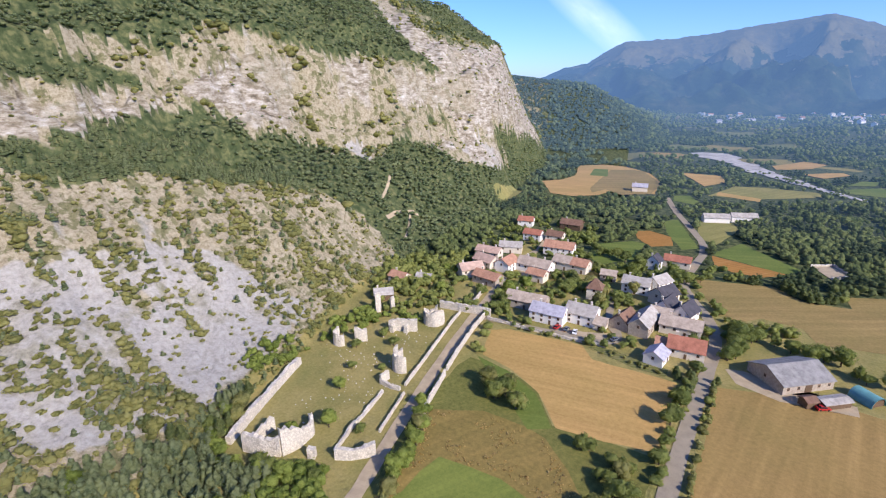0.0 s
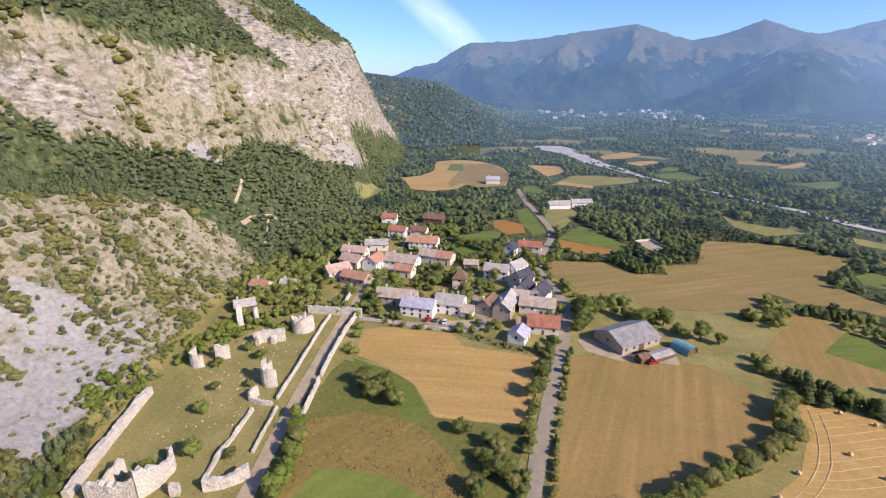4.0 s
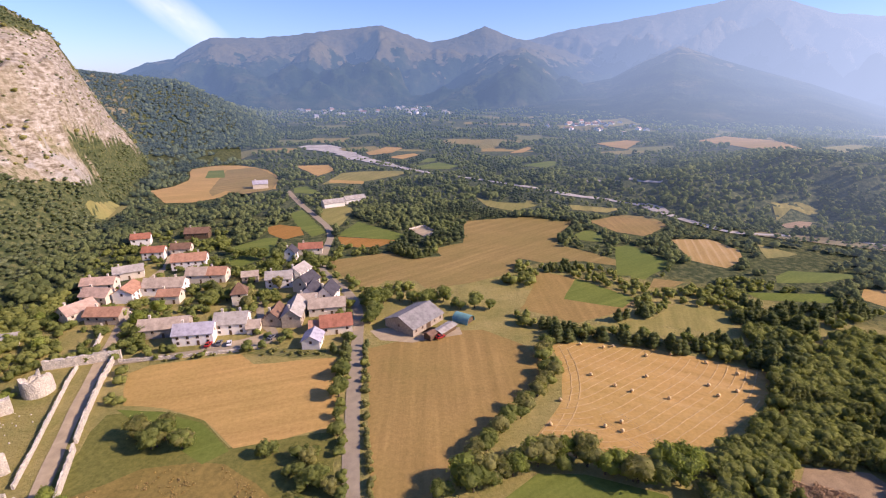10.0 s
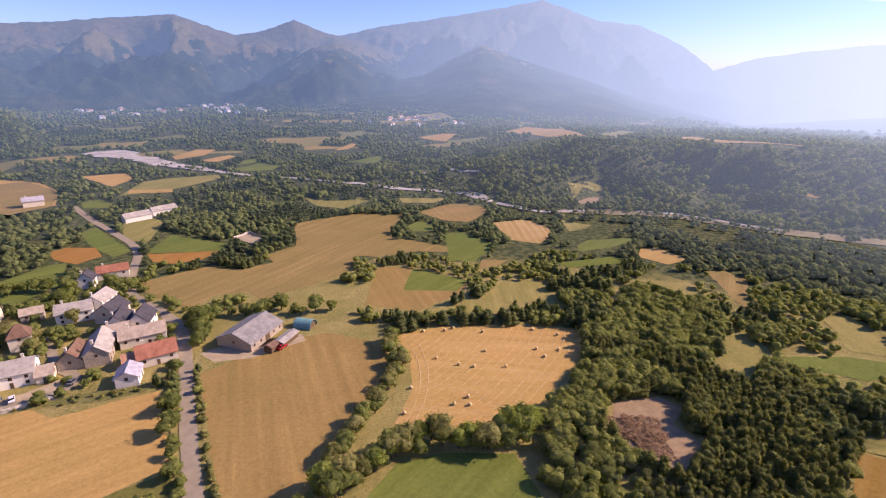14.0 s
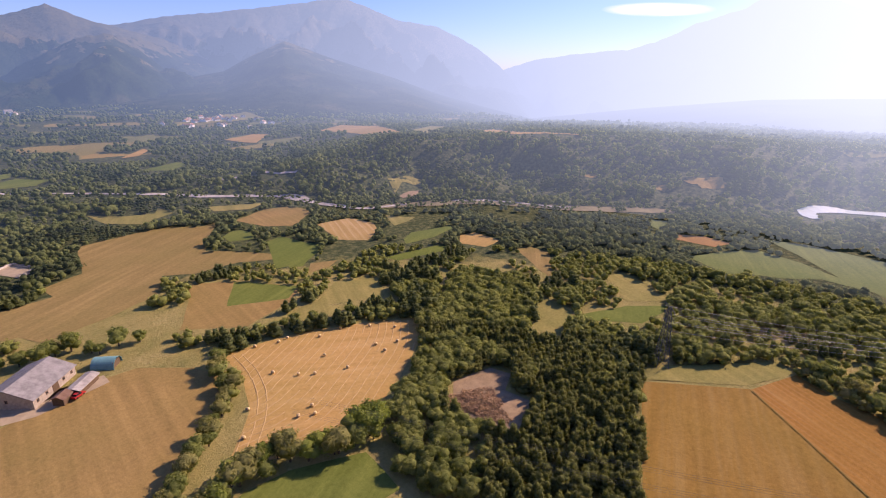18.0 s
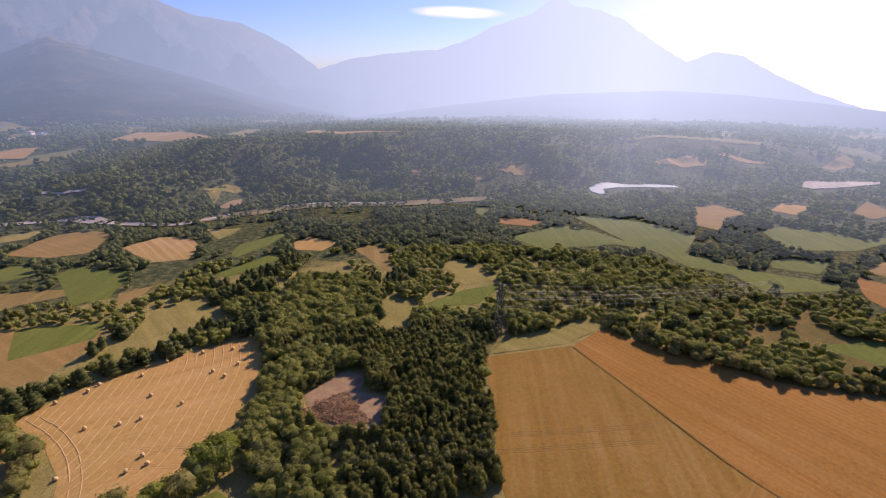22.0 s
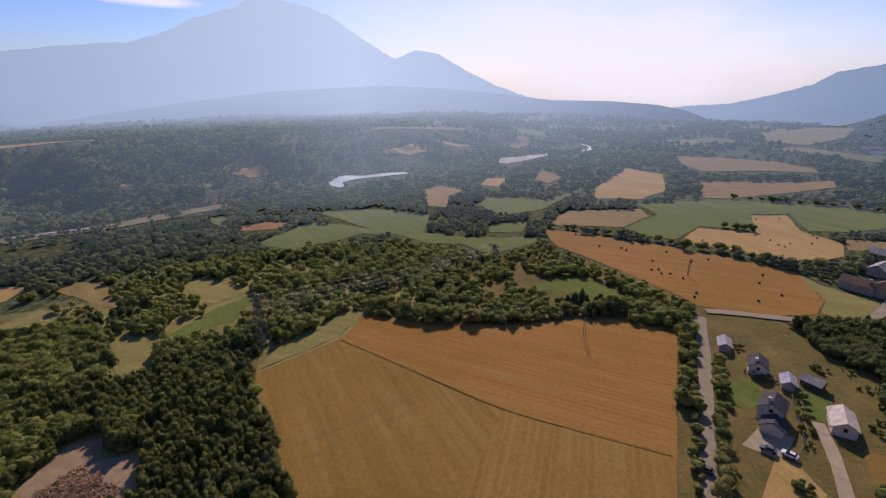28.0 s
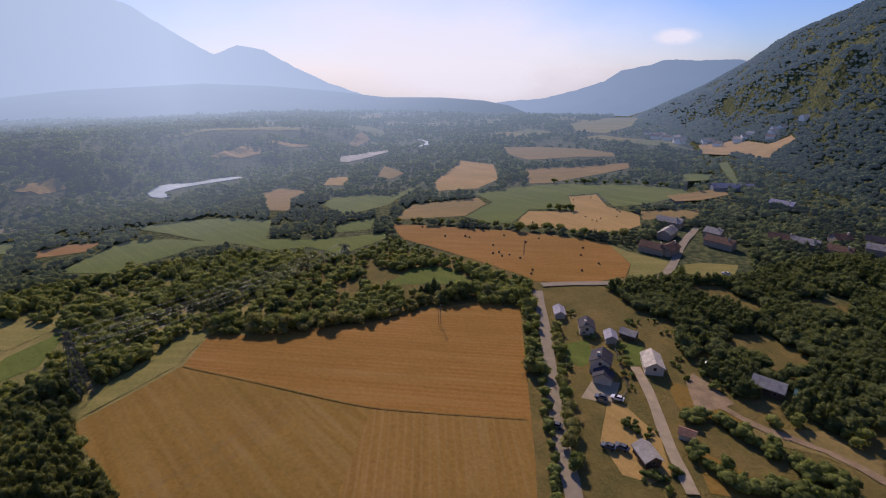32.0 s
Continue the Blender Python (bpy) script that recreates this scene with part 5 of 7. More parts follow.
# the near mountain
for k, (r0, r1, a0, a1, per, size, blobs, leaves) in enumerate([(100, 300, -82, -22, 3.3, 3.0, 2, 12), (300, 800, -82, -14, 9.0, 4.9, 1, 6), (300, 1350, 138, 166, 8, 4.9, 1, 2)]):
    p = scatter(veg, r0, r1, a0, a1, per)
    z, up = terrain(p[:, 0], p[:, 1])
    az = np.degrees(np.arctan2(p[:, 0], p[:, 1]))
    forest, rock, bare = mountain_zones(p[:, 0], p[:, 1], z)
    n = fbm(p[:, 0] / 30, p[:, 1] / 30, 4)
    wood = np.clip((az + 43) / 12, 0, 1)
    streak = fbm(p[:, 0] / 24, p[:, 1] / 6, 3)
    scrub = np.clip(0.10 + 0.9 * np.clip((0.5 * n + streak) * 2.2 + 0.05, 0, 1), 0, 1)
    dens = np.where(bare > 0.5, 0.10 + 0.85 * np.clip((0.5 * n + streak) * 2.8 + 0.16, 0, 1), np.maximum(0.14 + 0.7 * scrub, 0.9 * wood * (up < 0.3)))
    dens = np.where(rock > 0.05, 0.10 + 0.25 * np.clip(n * 3, 0, 1) * (rock < 0.9), dens)
    dens = np.where(forest > 0.5, np.clip(0.95 + 0.8 * n, 0.25, 1), dens)
    dens = np.where(up < 0.02, 0.9, dens)
    if k == 2:
        dens = np.clip(0.9 + n * 1.2, 0.1, 1)
    keep = (up > 0.0) & (veg.uniform(0, 1, len(p)) < dens) & clear_of(p, RUINS) & free_of_fields(p)
    p, up, n, wood, streak, forest, rock = (v[keep] for v in (p, up, n, wood, streak, forest, rock))
    bush = (forest < 0.5) & (veg.uniform(0, 1, len(p)) > 0.2 + 0.4 * wood) & (k < 2)
    sz = size * (1 + 0.4 * n) * np.where(bush, 0.66 + 1.1 * np.clip(streak, 0, 1), 1) * np.where(rock > 0.05, 0.7, 1)
    woodland("scrub", p[bush], sz[bush], "broad", 1 + (k == 0), 18 - 9 * k, LEAF_OLIVE, "olive-green bushes on pale scree", 60 + k, 10, 1.7, 1.5)
    woodland("mountain_forest", p[~bush], sz[~bush], "pine" if k < 2 else "broad", blobs + (k == 0), leaves, FAR_PINE if k == 2 else MOUNT_PINE, "pine forest on the mountain side", 70 + k, 8, 1.3, 1.35, k == 2)
# the forested ridge behind
p = scatter(veg, 780, 1180, -34, -3, 15)
p = p[(terrain(p[:, 0], p[:, 1])[0] > 0.5) & free_of_fields(p, 0.5, 4.0)]
woodland("backdrop_wood", p, 5.0 * (1 + 0.3 * fbm(p[:, 0] / 60, p[:, 1] / 60, 3)), "broad", 1, 3, FAR_PINE, "dark forest on the ridge up the valley", 81, 8, 1.5, 1.25, True)
# the pine wood round the gravel clearing
PINEWOOD = [(152, 134), (130, 113), (122, 106), (90, 93), (74, 72), (80, 40), (100, 18), (128, 25), (162, 38), (186, 55), (184, 74), (164, 70), (160, 84), (200, 98), (215, 120), (200, 145), (180, 150), (160, 160)]
CLEARING = [(116, 90), (135, 84), (138, 75), (128, 71), (128, 60), (108, 56), (104, 71), (107, 84)]
p = np.stack([veg.uniform(70, 220, 6200), veg.uniform(15, 165, 6200)], 1)
p = p[polygon_mask(p[:, 0], p[:, 1], PINEWOOD)]
p = p[clear_of(p, CLEARING) & free_of_fields(p, 0.5)]
west = (np.degrees(np.arctan2(p[:, 0], p[:, 1])) + 9 * fbm(p[:, 0] / 20, p[:, 1] / 20, 2) < 53) | (np.hypot(p[:, 0], p[:, 1]) > 185)
woodland("pine_wood", p[~west], np.full((~west).sum(), 6.0), "pine", 4, 100, PINE_DARK, "dense dark young pines around the clearing", 90, 8, 0.62, 0.95)
q = p[west][::2]
woodland("broadleaf_wood", q, np.full(len(q), 6.5), "broad", 6, 190, LEAF_MID, "rounded broadleaved trees at the wood's edge", 91, 8, 0.62, 1.1)


p = np.stack([veg.uniform(-40, 180, 16000), veg.uniform(-330, -100, 16000)], 1)
p = p[polygon_mask(p[:, 0], p[:, 1], EAST_WOOD)]
p = p[clear_of(p, HAMLET, [(80, -158), (92, -150), (92, -162), (82, -164)], [(60, -168), (74, -166), (72, -154), (58, -158)]) & free_of_fields(p, 0.5)]
p = p[fbm(p[:, 0] / 18, p[:, 1] / 18, 2) > -0.28]
mix = fbm(p[:, 0] / 14 + 9, p[:, 1] / 14, 2) > 0
woodland("east_wood", p[mix], np.full(mix.sum(), 6.0), "pine", 3, 50, PINE, "dark mixed wood below the mountain", 95, 8, 0.9, 1.0)
woodland("east_wood", p[~mix][::2], np.full((~mix).sum(), 6.0)[::2], "broad", 5, 80, PINE, "broadleaved wood below the mountain", 96, 8, 0.9, 1.1)
GROVE = [(-142, 16), (-132, 40), (-128, 64), (-138, 84), (-134, 90), (-122, 68), (-113, 62), (-98, 67), (-84, 75), (-72, 62), (-78, 40), (-110, 16)]
p = np.stack([veg.uniform(-145, -68, 1500), veg.uniform(14, 118, 1500)], 1)
p = p[polygon_mask(p[:, 0], p[:, 1], GROVE)]
n = fbm(p[:, 0] / 12, p[:, 1] / 12, 2) + 0.02 * (p[:, 0] + 105)
for at, kind, leafmat, label in ((n > 0, "broad", LEAF_BRIGHT, "fresh green trees below the castle"), (n <= 0, "pine", MOUNT_PINE, "grey-green pines at the foot of the scree")):
    woodland("grove", p[at], np.full(at.sum(), 5.2), kind, 5, 70, leafmat, label, 98 + int(kind == "pine"), 8, 0.85, 1.1)
# trees between the scree's foot and the broken towers
THICKET = [(-138, 92), (-132, 112), (-136, 126), (-134, 140), (-126, 146), (-121, 158), (-112, 164), (-116, 176), (-130, 178), (-142, 164), (-150, 130), (-148, 100)]
p = np.stack([veg.uniform(-150, -110, 620), veg.uniform(92, 180, 620)], 1)
p = p[polygon_mask(p[:, 0], p[:, 1], THICKET)]
p = p[(fbm(p[:, 0] / 9, p[:, 1] / 9, 2) > -0.12) & (np.hypot(p[:, 0] + 128, p[:, 1] - 135) > 7) & (np.hypot(p[:, 0] + 133.5, p[:, 1] - 166) > 5.5)]
woodland("thicket", p, veg.uniform(2.2, 4.6, len(p)), "broad", 5, 60, LEAF_BRIGHT, "green thicket below the scree beside the castle ruins", 101, 8, 0.9, 1.15)
# reed tufts in the marsh
p = np.stack([veg.uniform(-78, -18, 3200), veg.uniform(66, 124, 3200)], 1)
p = p[polygon_mask(p[:, 0], p[:, 1], [(-75, 114), (-60, 121), (-39, 120), (-29, 110), (-20, 99), (-24, 86), (-30, 97), (-42, 101), (-60, 97), (-68, 84)])]
p = p[fbm(p[:, 0] / 6, p[:, 1] / 6, 2) > -0.15]
woodland("reed_tufts", p, veg.uniform(0.3, 0.6, len(p)), "broad", 1, 14, REEDLEAF, "tufts of rust-brown reeds and dry scrub", 93, 8, 1.7, 1.5)
# shrubs in the gardens below the wood
p = np.repeat(np.array([(139, -142), (126, -134), (121, -135), (117, -141), (123, -159), (120, -160), (109, -139), (103, -134), (96, -128), (89, -123), (119, -121), (110, -114), (132, -128), (92, -146), (93, -152), (85, -144), (84, -152), (77, -146), (72, -148), (101, -161), (110, -163), (118, -167), (130, -174), (59, -103), (59, -99), (61, -98), (56, -97), (61, -95), (76, -108), (74, -109), (72, -110), (79, -107)], float), 3, 0) + veg.normal(0, 1.0, (96, 2))
woodland("garden_shrubs", p, veg.uniform(1.4, 3.2, len(p)), "broad", 4, 50, LEAF, "dark garden shrubs round the houses", 94, 8, 0.9, 1.2)
# loose garden trees in the village
p = np.stack([veg.uniform(-150, 8, 900), veg.uniform(180, 360, 900)], 1)
p = p[polygon_mask(p[:, 0], p[:, 1], VILLAGE)]
p = p[free_of_fields(p, 1.0)]
homes = np.array([(-78, 205), (-64, 196), (-51, 203), (-34, 207), (-26, 208), (-12, 213), (-20, 229), (-12, 227), (-8, 195), (-17, 183), (-37, 250), (-28, 258), (-23, 242), (-53, 231), (-24, 300), (-35, 290), (-92, 252), (-86, 239), (-75, 265), (-90, 288), (-108, 310), (-133, 339), (-101, 348), (-118, 277), (-125, 260), (-107, 246), (-119, 244), (-121, 228), (-107, 222)], float)
p = p[np.min(np.hypot(p[:, None, 0] - homes[None, :, 0], p[:, None, 1] - homes[None, :, 1]), 1) > 9.5]
woodland("garden_trees", p, np.full(len(p), 4.6), "broad", 6, 70, LEAF, "garden trees and shrubs between village houses", 97, 8, 0.85, 1.15)


# single trees, each with trunk, limbs and crown
def tree_parts(rng, kind, leafmat):
    bm = bmesh.new()
    limbs = [((0, 0, -0.05), (0.01, 0, 0.55), 0.035, 0.016)]
    for k in range(5):
        a = k * 1.26 + rng.uniform(-.3, .3)
        limbs.append(((0, 0, 0.18 + 0.06 * k), (0.22 * math.cos(a), 0.22 * math.sin(a), 0.42 + 0.07 * k), 0.014, 0.005))
    for p0, p1, r0, r1 in limbs:
        p0, p1 = Vector(p0), Vector(p1)
        m = Matrix.Translation((p0 + p1) / 2) @ (p1 - p0).to_track_quat("Z", "Y").to_matrix().to_4x4()
        bmesh.ops.create_cone(bm, cap_ends=True, segments=6, radius1=r0, radius2=r1, depth=(p1 - p0).length, matrix=m)
    trunk = bpy.data.meshes.new("trunk")
    bm.to_mesh(trunk), bm.free()
    trunk.materials.append(BARK)
    v, f = crown(rng, kind, 10, 420, 0.72)
    return trunk, mesh_object("crown", v, f, leafmat, True)


TREES = {}
for kind, leafmat in (("broad", LEAF), ("bright", LEAF_BRIGHT), ("olive", LEAF_OLIVE), ("pine", PINE), ("poplar", LEAF)):
    TREES[kind] = [tree_parts(np.random.default_rng(100 + k + 7 * len(kind)), "poplar" if kind == "poplar" else "pine" if kind == "pine" else "broad", leafmat) for k in range(4)]
TREE_LABELS = {"broad": "dark green broadleaved tree in {}", "bright": "fresh green leafy tree in {}", "olive": "olive-green bushy tree in {}", "pine": "dark conifer in {}", "poplar": "tall slim poplar in {}"}


def tree(x, y, h, kind="broad", where="a hedgerow", wide=1.0):
    root = tagged(new("tree"), TREE_LABELS[kind].format(where), "tree", "trees in " + where)
    root.matrix_world = pose(x, y, height(x, y), 0, 0, random.uniform(0, 360)) @ Matrix.Diagonal((h * wide, h * wide, h, 1))
    trunk, top = TREES[kind][random.randrange(4)]
    for nm, me in (("trunk", trunk), ("crown", top)):
        new(nm, me).parent = root


def low_hedge(line, per, h, label, leafmat, spread=0.8, seed=1):
    rng = np.random.default_rng(seed)
    p = []
    for a, b in zip(np.array(line, float), np.array(line, float)[1:]):
        n = int(np.hypot(*(b - a)) * per)
        p.append(a + (b - a) * rng.uniform(0, 1, (n, 1)) + rng.normal(0, spread, (n, 2)))
    p = np.vstack(p)
    woodland("hedge", p, np.full(len(p), h), "broad", 4, 40, leafmat, label, seed + 300, 6, 0.9, 1.3)


def hedge(line, spacing, h, where, kinds=("broad",), spread=1.5, wide=1.15):
    for (x0, y0), (x1, y1) in zip(line, line[1:]):
        n = max(1, round(math.hypot(x1 - x0, y1 - y0) / spacing))
        for k in range(n):
            s = (k + random.uniform(0.1, 0.9)) / n
            tree(x0 + (x1 - x0) * s + random.uniform(-spread, spread), y0 + (y1 - y0) * s + random.uniform(-spread, spread), h * random.uniform(0.65, 1.3), random.choice(kinds), where, wide)


low_hedge([(-6.5, 80), (-6.5, 131), (-5, 173)], 0.45, 3.2, "shaggy roadside hedge of mixed shrubs", LEAF, 0.7, 1)
hedge([(-7, 122), (-6, 168)], 9, 6.5, "the roadside hedge", ("broad",), 0.6)
low_hedge([(1, 80), (1.5, 130), (3.5, 172)], 0.7, 2.2, "low shaggy hedge along the road", LEAF_OLIVE, 0.4, 2)
hedge([(19, 96), (32, 109), (42, 118), (54, 130), (67, 143), (72, 164)], 3.4, 5.8, "the hedge between two fields", ("broad", "olive"), 1.6)
hedge([(78, 171), (100, 167), (120, 162), (142, 146), (150, 133)], 5.5, 4.6, "the hedge behind the straw field", ("broad",), 1.2)
hedge([(24, 98), (45, 104), (58, 101), (78, 90), (90, 91)], 2.3, 9.0, "the copse before the straw field", ("broad", "bright", "olive"), 2.6)
hedge([(-78, 116), (-72, 104), (-68, 92), (-66, 78)], 3.2, 5.5, "the bank below the avenue", ("bright", "bright", "olive"), 1.5)
hedge([(-64, 128), (-54, 138), (-66, 140), (-58, 130), (-50, 128)], 3.2, 6.0, "a thicket by the stubble field", ("broad", "olive"), 3.0)
hedge([(-28, 122), (-14, 118), (-10, 104), (-20, 112), (-12, 92)], 3.2, 5.0, "the thicket by the road", ("broad", "olive", "broad"), 2.5)
low_hedge([(206, -4), (189, -28), (179, -60), (181, -90), (177, -116), (159, -134)], 0.6, 4.5, "dense shrubs at the wood edge", LEAF_OLIVE, 2.0, 5)
hedge([(206, -4), (190, -28), (180, -60), (182, -90), (178, -116), (160, -134)], 6.0, 6.5, "the wood edge beside the hay field", ("broad", "olive", "broad"), 2.4)
low_hedge([(157, -134), (126, -113), (94, -90), (80, -80), (58, -62)], 0.45, 3.2, "shrubs on the verge between road and field", LEAF, 0.5, 3)
hedge([(134, -128), (112, -112), (96, -99), (84, -90), (70, -80)], 4.2, 5.0, "the garden hedge by the road", ("broad", "olive"), 1.0)
low_hedge([(72, -122), (67, -131), (53, -134), (36, -136), (33, -134), (46, -115), (62, -114)], 0.9, 4.5, "clump of dark shrubs on the dry meadow", LEAF, 1.8, 6)
hedge([(246, -195), (237, -215), (213, -228), (209, -240), (196, -253)], 6.0, 5.5, "the hedge between hay and straw", ("broad", "olive"), 1.5, 1.3)
hedge([(304, -133), (288, -158), (271, -177), (254, -195)], 7.0, 4.0, "the hedge above the hay field", ("broad", "olive"), 1.2, 1.3)
hedge([(345, -313), (326, -344), (304, -377), (272, -398)], 7.5, 5.0, "the hedge beyond the green meadow", ("broad",), 1.5, 1.4)
hedge([(277, -249), (266, -262)], 3.5, 4.5, "a clump in the green meadow", ("broad",), 2.0, 1.3)
hedge([(8, 196), (9, 222), (24, 215), (40, 212), (52, 203), (62, 200)], 4.5, 8.0, "the trees behind the barn", ("broad",), 2.5)
hedge([(-90, 190), (-88, 202), (-84, 196)], 4, 6.0, "the village gate", ("broad",), 2)
hedge([(-76, 183), (-74, 183.5)], 5, 2.6, "a village garden", ("olive", "broad"), 1.0)
low_hedge([(-76, 183), (-40, 183), (-20, 175), (-10, 177)], 0.5, 1.8, "garden shrubs below the village", LEAF_OLIVE, 1.2, 4)
hedge([(-48, 215), (-42, 232), (-60, 236), (-72, 226), (-66, 244), (-40, 244)], 6, 6.5, "a village garden", ("broad", "olive"), 4)
hedge([(-96, 215), (-90, 226), (-130, 230), (-140, 215), (-128, 198), (-118, 196)], 5, 6.0, "a village garden", ("broad", "bright"), 5)
hedge([(-60, 262), (-40, 270), (-30, 275), (-10, 275), (-70, 300), (-82, 325)], 5, 7.0, "a village garden", ("broad",), 4)
hedge([(-66, 240), (-66, 242)], 2, 8.0, "a village garden", ("pine",), 1)
for x, y, h in ((-108, 108, 5.5), (-97, 91, 6.5), (-104, 82, 5.5), (-103, 125, 3.4), (-113, 120, 4.2), (-110, 142, 5), (-122, 133, 5), (-87, 94, 4), (-118, 146, 4.5)):
    tree(x, y, h, "bright" if h > 5 else "broad", "the castle ground", 1.2)
hedge([(-126, 72), (-112, 64), (-100, 68), (-90, 74), (-80, 74)], 2.6, 6.0, "the grove below the castle", ("bright", "bright", "broad"), 2.5, 1.0)
hedge([(-138, 60), (-126, 62), (-122, 74), (-134, 90)], 3.0, 6.0, "the grove below the castle", ("olive", "pine"), 3.0, 1.0)


# ---- buildings ----
def part(name, bm, material, parent, label="", smooth=False):
    me = bpy.data.meshes.new(name)
    bm.normal_update()
    bm.to_mesh(me), bm.free()
    for f in me.polygons:
        f.use_smooth = smooth
    me.materials.append(material)
    ob = new(name, me)
    ob.parent = parent
    return tagged(ob, label) if label else ob


def box(bm, x0, x1, y0, y1, z0, z1):
    v = [bm.verts.new(p) for p in ((x0, y0, z0), (x1, y0, z0), (x1, y1, z0), (x0, y1, z0), (x0, y0, z1), (x1, y0, z1), (x1, y1, z1), (x0, y1, z1))]
    for f in ((3, 2, 1, 0), (4, 5, 6, 7), (0, 1, 5, 4), (1, 2, 6, 5), (2, 3, 7, 6), (3, 0, 4, 7)):
        bm.faces.new([v[i] for i in f])


def boxed(*args):
    bm = bmesh.new()
    box(bm, *args)
    return bm


def roof_mat(name, c, band=0.35):
    m, n, l, b = mat(name, 0.85, 0, 0.2)
    tc = n.new("ShaderNodeTexCoord").outputs["Object"]
    patches = noise_node(n, l, 0.5, 5, tc, 0.65)
    a = ramp(n, l, patches, [(0.3, tuple(v * 0.62 for v in c)), (0.5, c), (0.72, tuple(min(1, v * 1.3) for v in c))])
    w = n.new("ShaderNodeTexWave")
    w.wave_type, w.bands_direction = "BANDS", "Y"
    w.inputs["Scale"].default_value, w.inputs["Distortion"].default_value = 0.9, 0.6
    l.new(tc, w.inputs["Vector"])
    g = noise_node(n, l, 5, 4, tc)
    a = mixc(n, l, maths(n, l, "MULTIPLY", g, band), a, tuple(v * 0.45 for v in c))
    a = mixc(n, l, maths(n, l, "MULTIPLY", w.outputs["Fac"], 0.15), a, tuple(v * 0.5 for v in c))
    l.new(a, b.inputs["Base Color"])
    bump(n, l, b, w.outputs["Fac"], 0.06)
    return m


RED, ORANGE = roof_mat("red_roof", (0.40, 0.165, 0.10)), roof_mat("orange_tiles", (0.46, 0.25, 0.155))
TANROOF, GREYROOF = roof_mat("weathered_tiles", (0.46, 0.37, 0.28)), roof_mat("grey_tiles", (0.43, 0.39, 0.335))
SLATE, LILAC = roof_mat("dark_slate", (0.075, 0.07, 0.08)), roof_mat("pale_sheet_roof", (0.42, 0.40, 0.44), 0.15)
PINKROOF, BROWNROOF = roof_mat("faded_pink_tiles", (0.52, 0.36, 0.27)), roof_mat("brown_tiles", (0.22, 0.13, 0.085))
PLASTER, STONEWALL = plain("cream_plaster", (0.62, 0.55, 0.44), 0.9, 0, 0.12, 0.5, 4), plain("field_stone", (0.38, 0.32, 0.25), 0.95, 0, 0.3, 1.2, 6)
WHITE, TIMBER = plain("white_plaster", (0.74, 0.70, 0.64), 0.9, 0, 0.08, 0.5, 4), plain("dark_timber", (0.13, 0.085, 0.05), 0.9, 0, 0.3, 1.5, 6)
FRAME, DARKGLASS = plain("painted_frame", (0.30, 0.20, 0.13), 0.7, 0, 0.15, 2, 6), plain("dark_glass", (0.02, 0.022, 0.026), 0.15, 0, 0.1, 1, 2)
def masonry(name, c):
    """Rubble stonework: stones of uneven tone in recessed mortar, with dark stains."""
    m, n, l, b = mat(name, 0.95)
    pos = n.new("ShaderNodeNewGeometry").outputs["Position"]
    cell = n.new("ShaderNodeTexVoronoi")
    cell.inputs["Scale"].default_value = 2.0
    l.new(pos, cell.inputs["Vector"])
    stain = noise_node(n, l, 0.35, 6, pos, 0.65)
    a = ramp(n, l, stain, [(0.30, tuple(v * 0.5 for v in c)), (0.44, c), (0.7, tuple(min(1, v * 1.25) for v in c))])
    tone = ramp(n, l, noise_node(n, l, 1.6, 3, cell.outputs["Position"], 0.5), [(0.35, tuple(v * 0.6 for v in c)), (0.65, tuple(min(1, v * 1.3) for v in c))])
    a = mixc(n, l, 0.45, a, tone)
    a = mixc(n, l, ramp(n, l, cell.outputs["Distance"], [(0.34, (0, 0, 0)), (0.55, (0.4, 0.4, 0.4))]), a, tuple(v * 0.6 for v in c))
    l.new(a, b.inputs["Base Color"])
    bump(n, l, b, maths(n, l, "SUBTRACT", noise_node(n, l, 3.0, 5, pos, 0.7), cell.outputs["Distance"]), 0.25, 0.9)
    return m


RUIN = masonry("ruin_limestone", (0.60, 0.535, 0.43))
METAL, TEAL = plain("galvanised_steel", (0.40, 0.41, 0.42), 0.55, 0.4, 0.1, 2, 6), plain("teal_sheet", (0.14, 0.30, 0.29), 0.5, 0, 0.15, 0.6, 5)
BALE, RUBBER = plain("straw_bale", (0.66, 0.48, 0.24), 0.95, 0, 0.25, 2.5, 9), plain("rubber", (0.02, 0.02, 0.02), 0.8, 0, 0.2, 2, 6)
DARKBALE = plain("weathered_bale", (0.20, 0.14, 0.075), 0.95, 0, 0.3, 2.5, 9)
WOODPOLE = plain("grey_wood", (0.24, 0.20, 0.16), 0.95, 0, 0.2, 2, 8)


def shared(name, bm, material):
    me = bpy.data.meshes.new(name)
    bm.normal_update()
    bm.to_mesh(me), bm.free()
    me.materials.append(material)
    return me


WIN_FRAME = bmesh.new()
for a in ((-0.55, -0.42, -0.65, 0.65), (0.42, 0.55, -0.65, 0.65), (-0.42, 0.42, 0.52, 0.65), (-0.42, 0.42, -0.65, -0.52), (-0.04, 0.04, -0.52, 0.52)):
    box(WIN_FRAME, a[0], a[1], -0.07, 0.03, a[2], a[3])
WIN_FRAME = shared("window", WIN_FRAME, FRAME)
WIN_PANE = shared("pane", boxed(-0.42, 0.42, -0.02, 0.02, -0.52, 0.52), DARKGLASS)
DOOR_LEAF = shared("door", boxed(-0.5, 0.5, -0.06, 0.03, 0, 2.1), TIMBER)
GATE_LEAF = shared("barn_door", boxed(-1.4, 1.4, -0.06, 0.03, 0, 2.8), TIMBER)


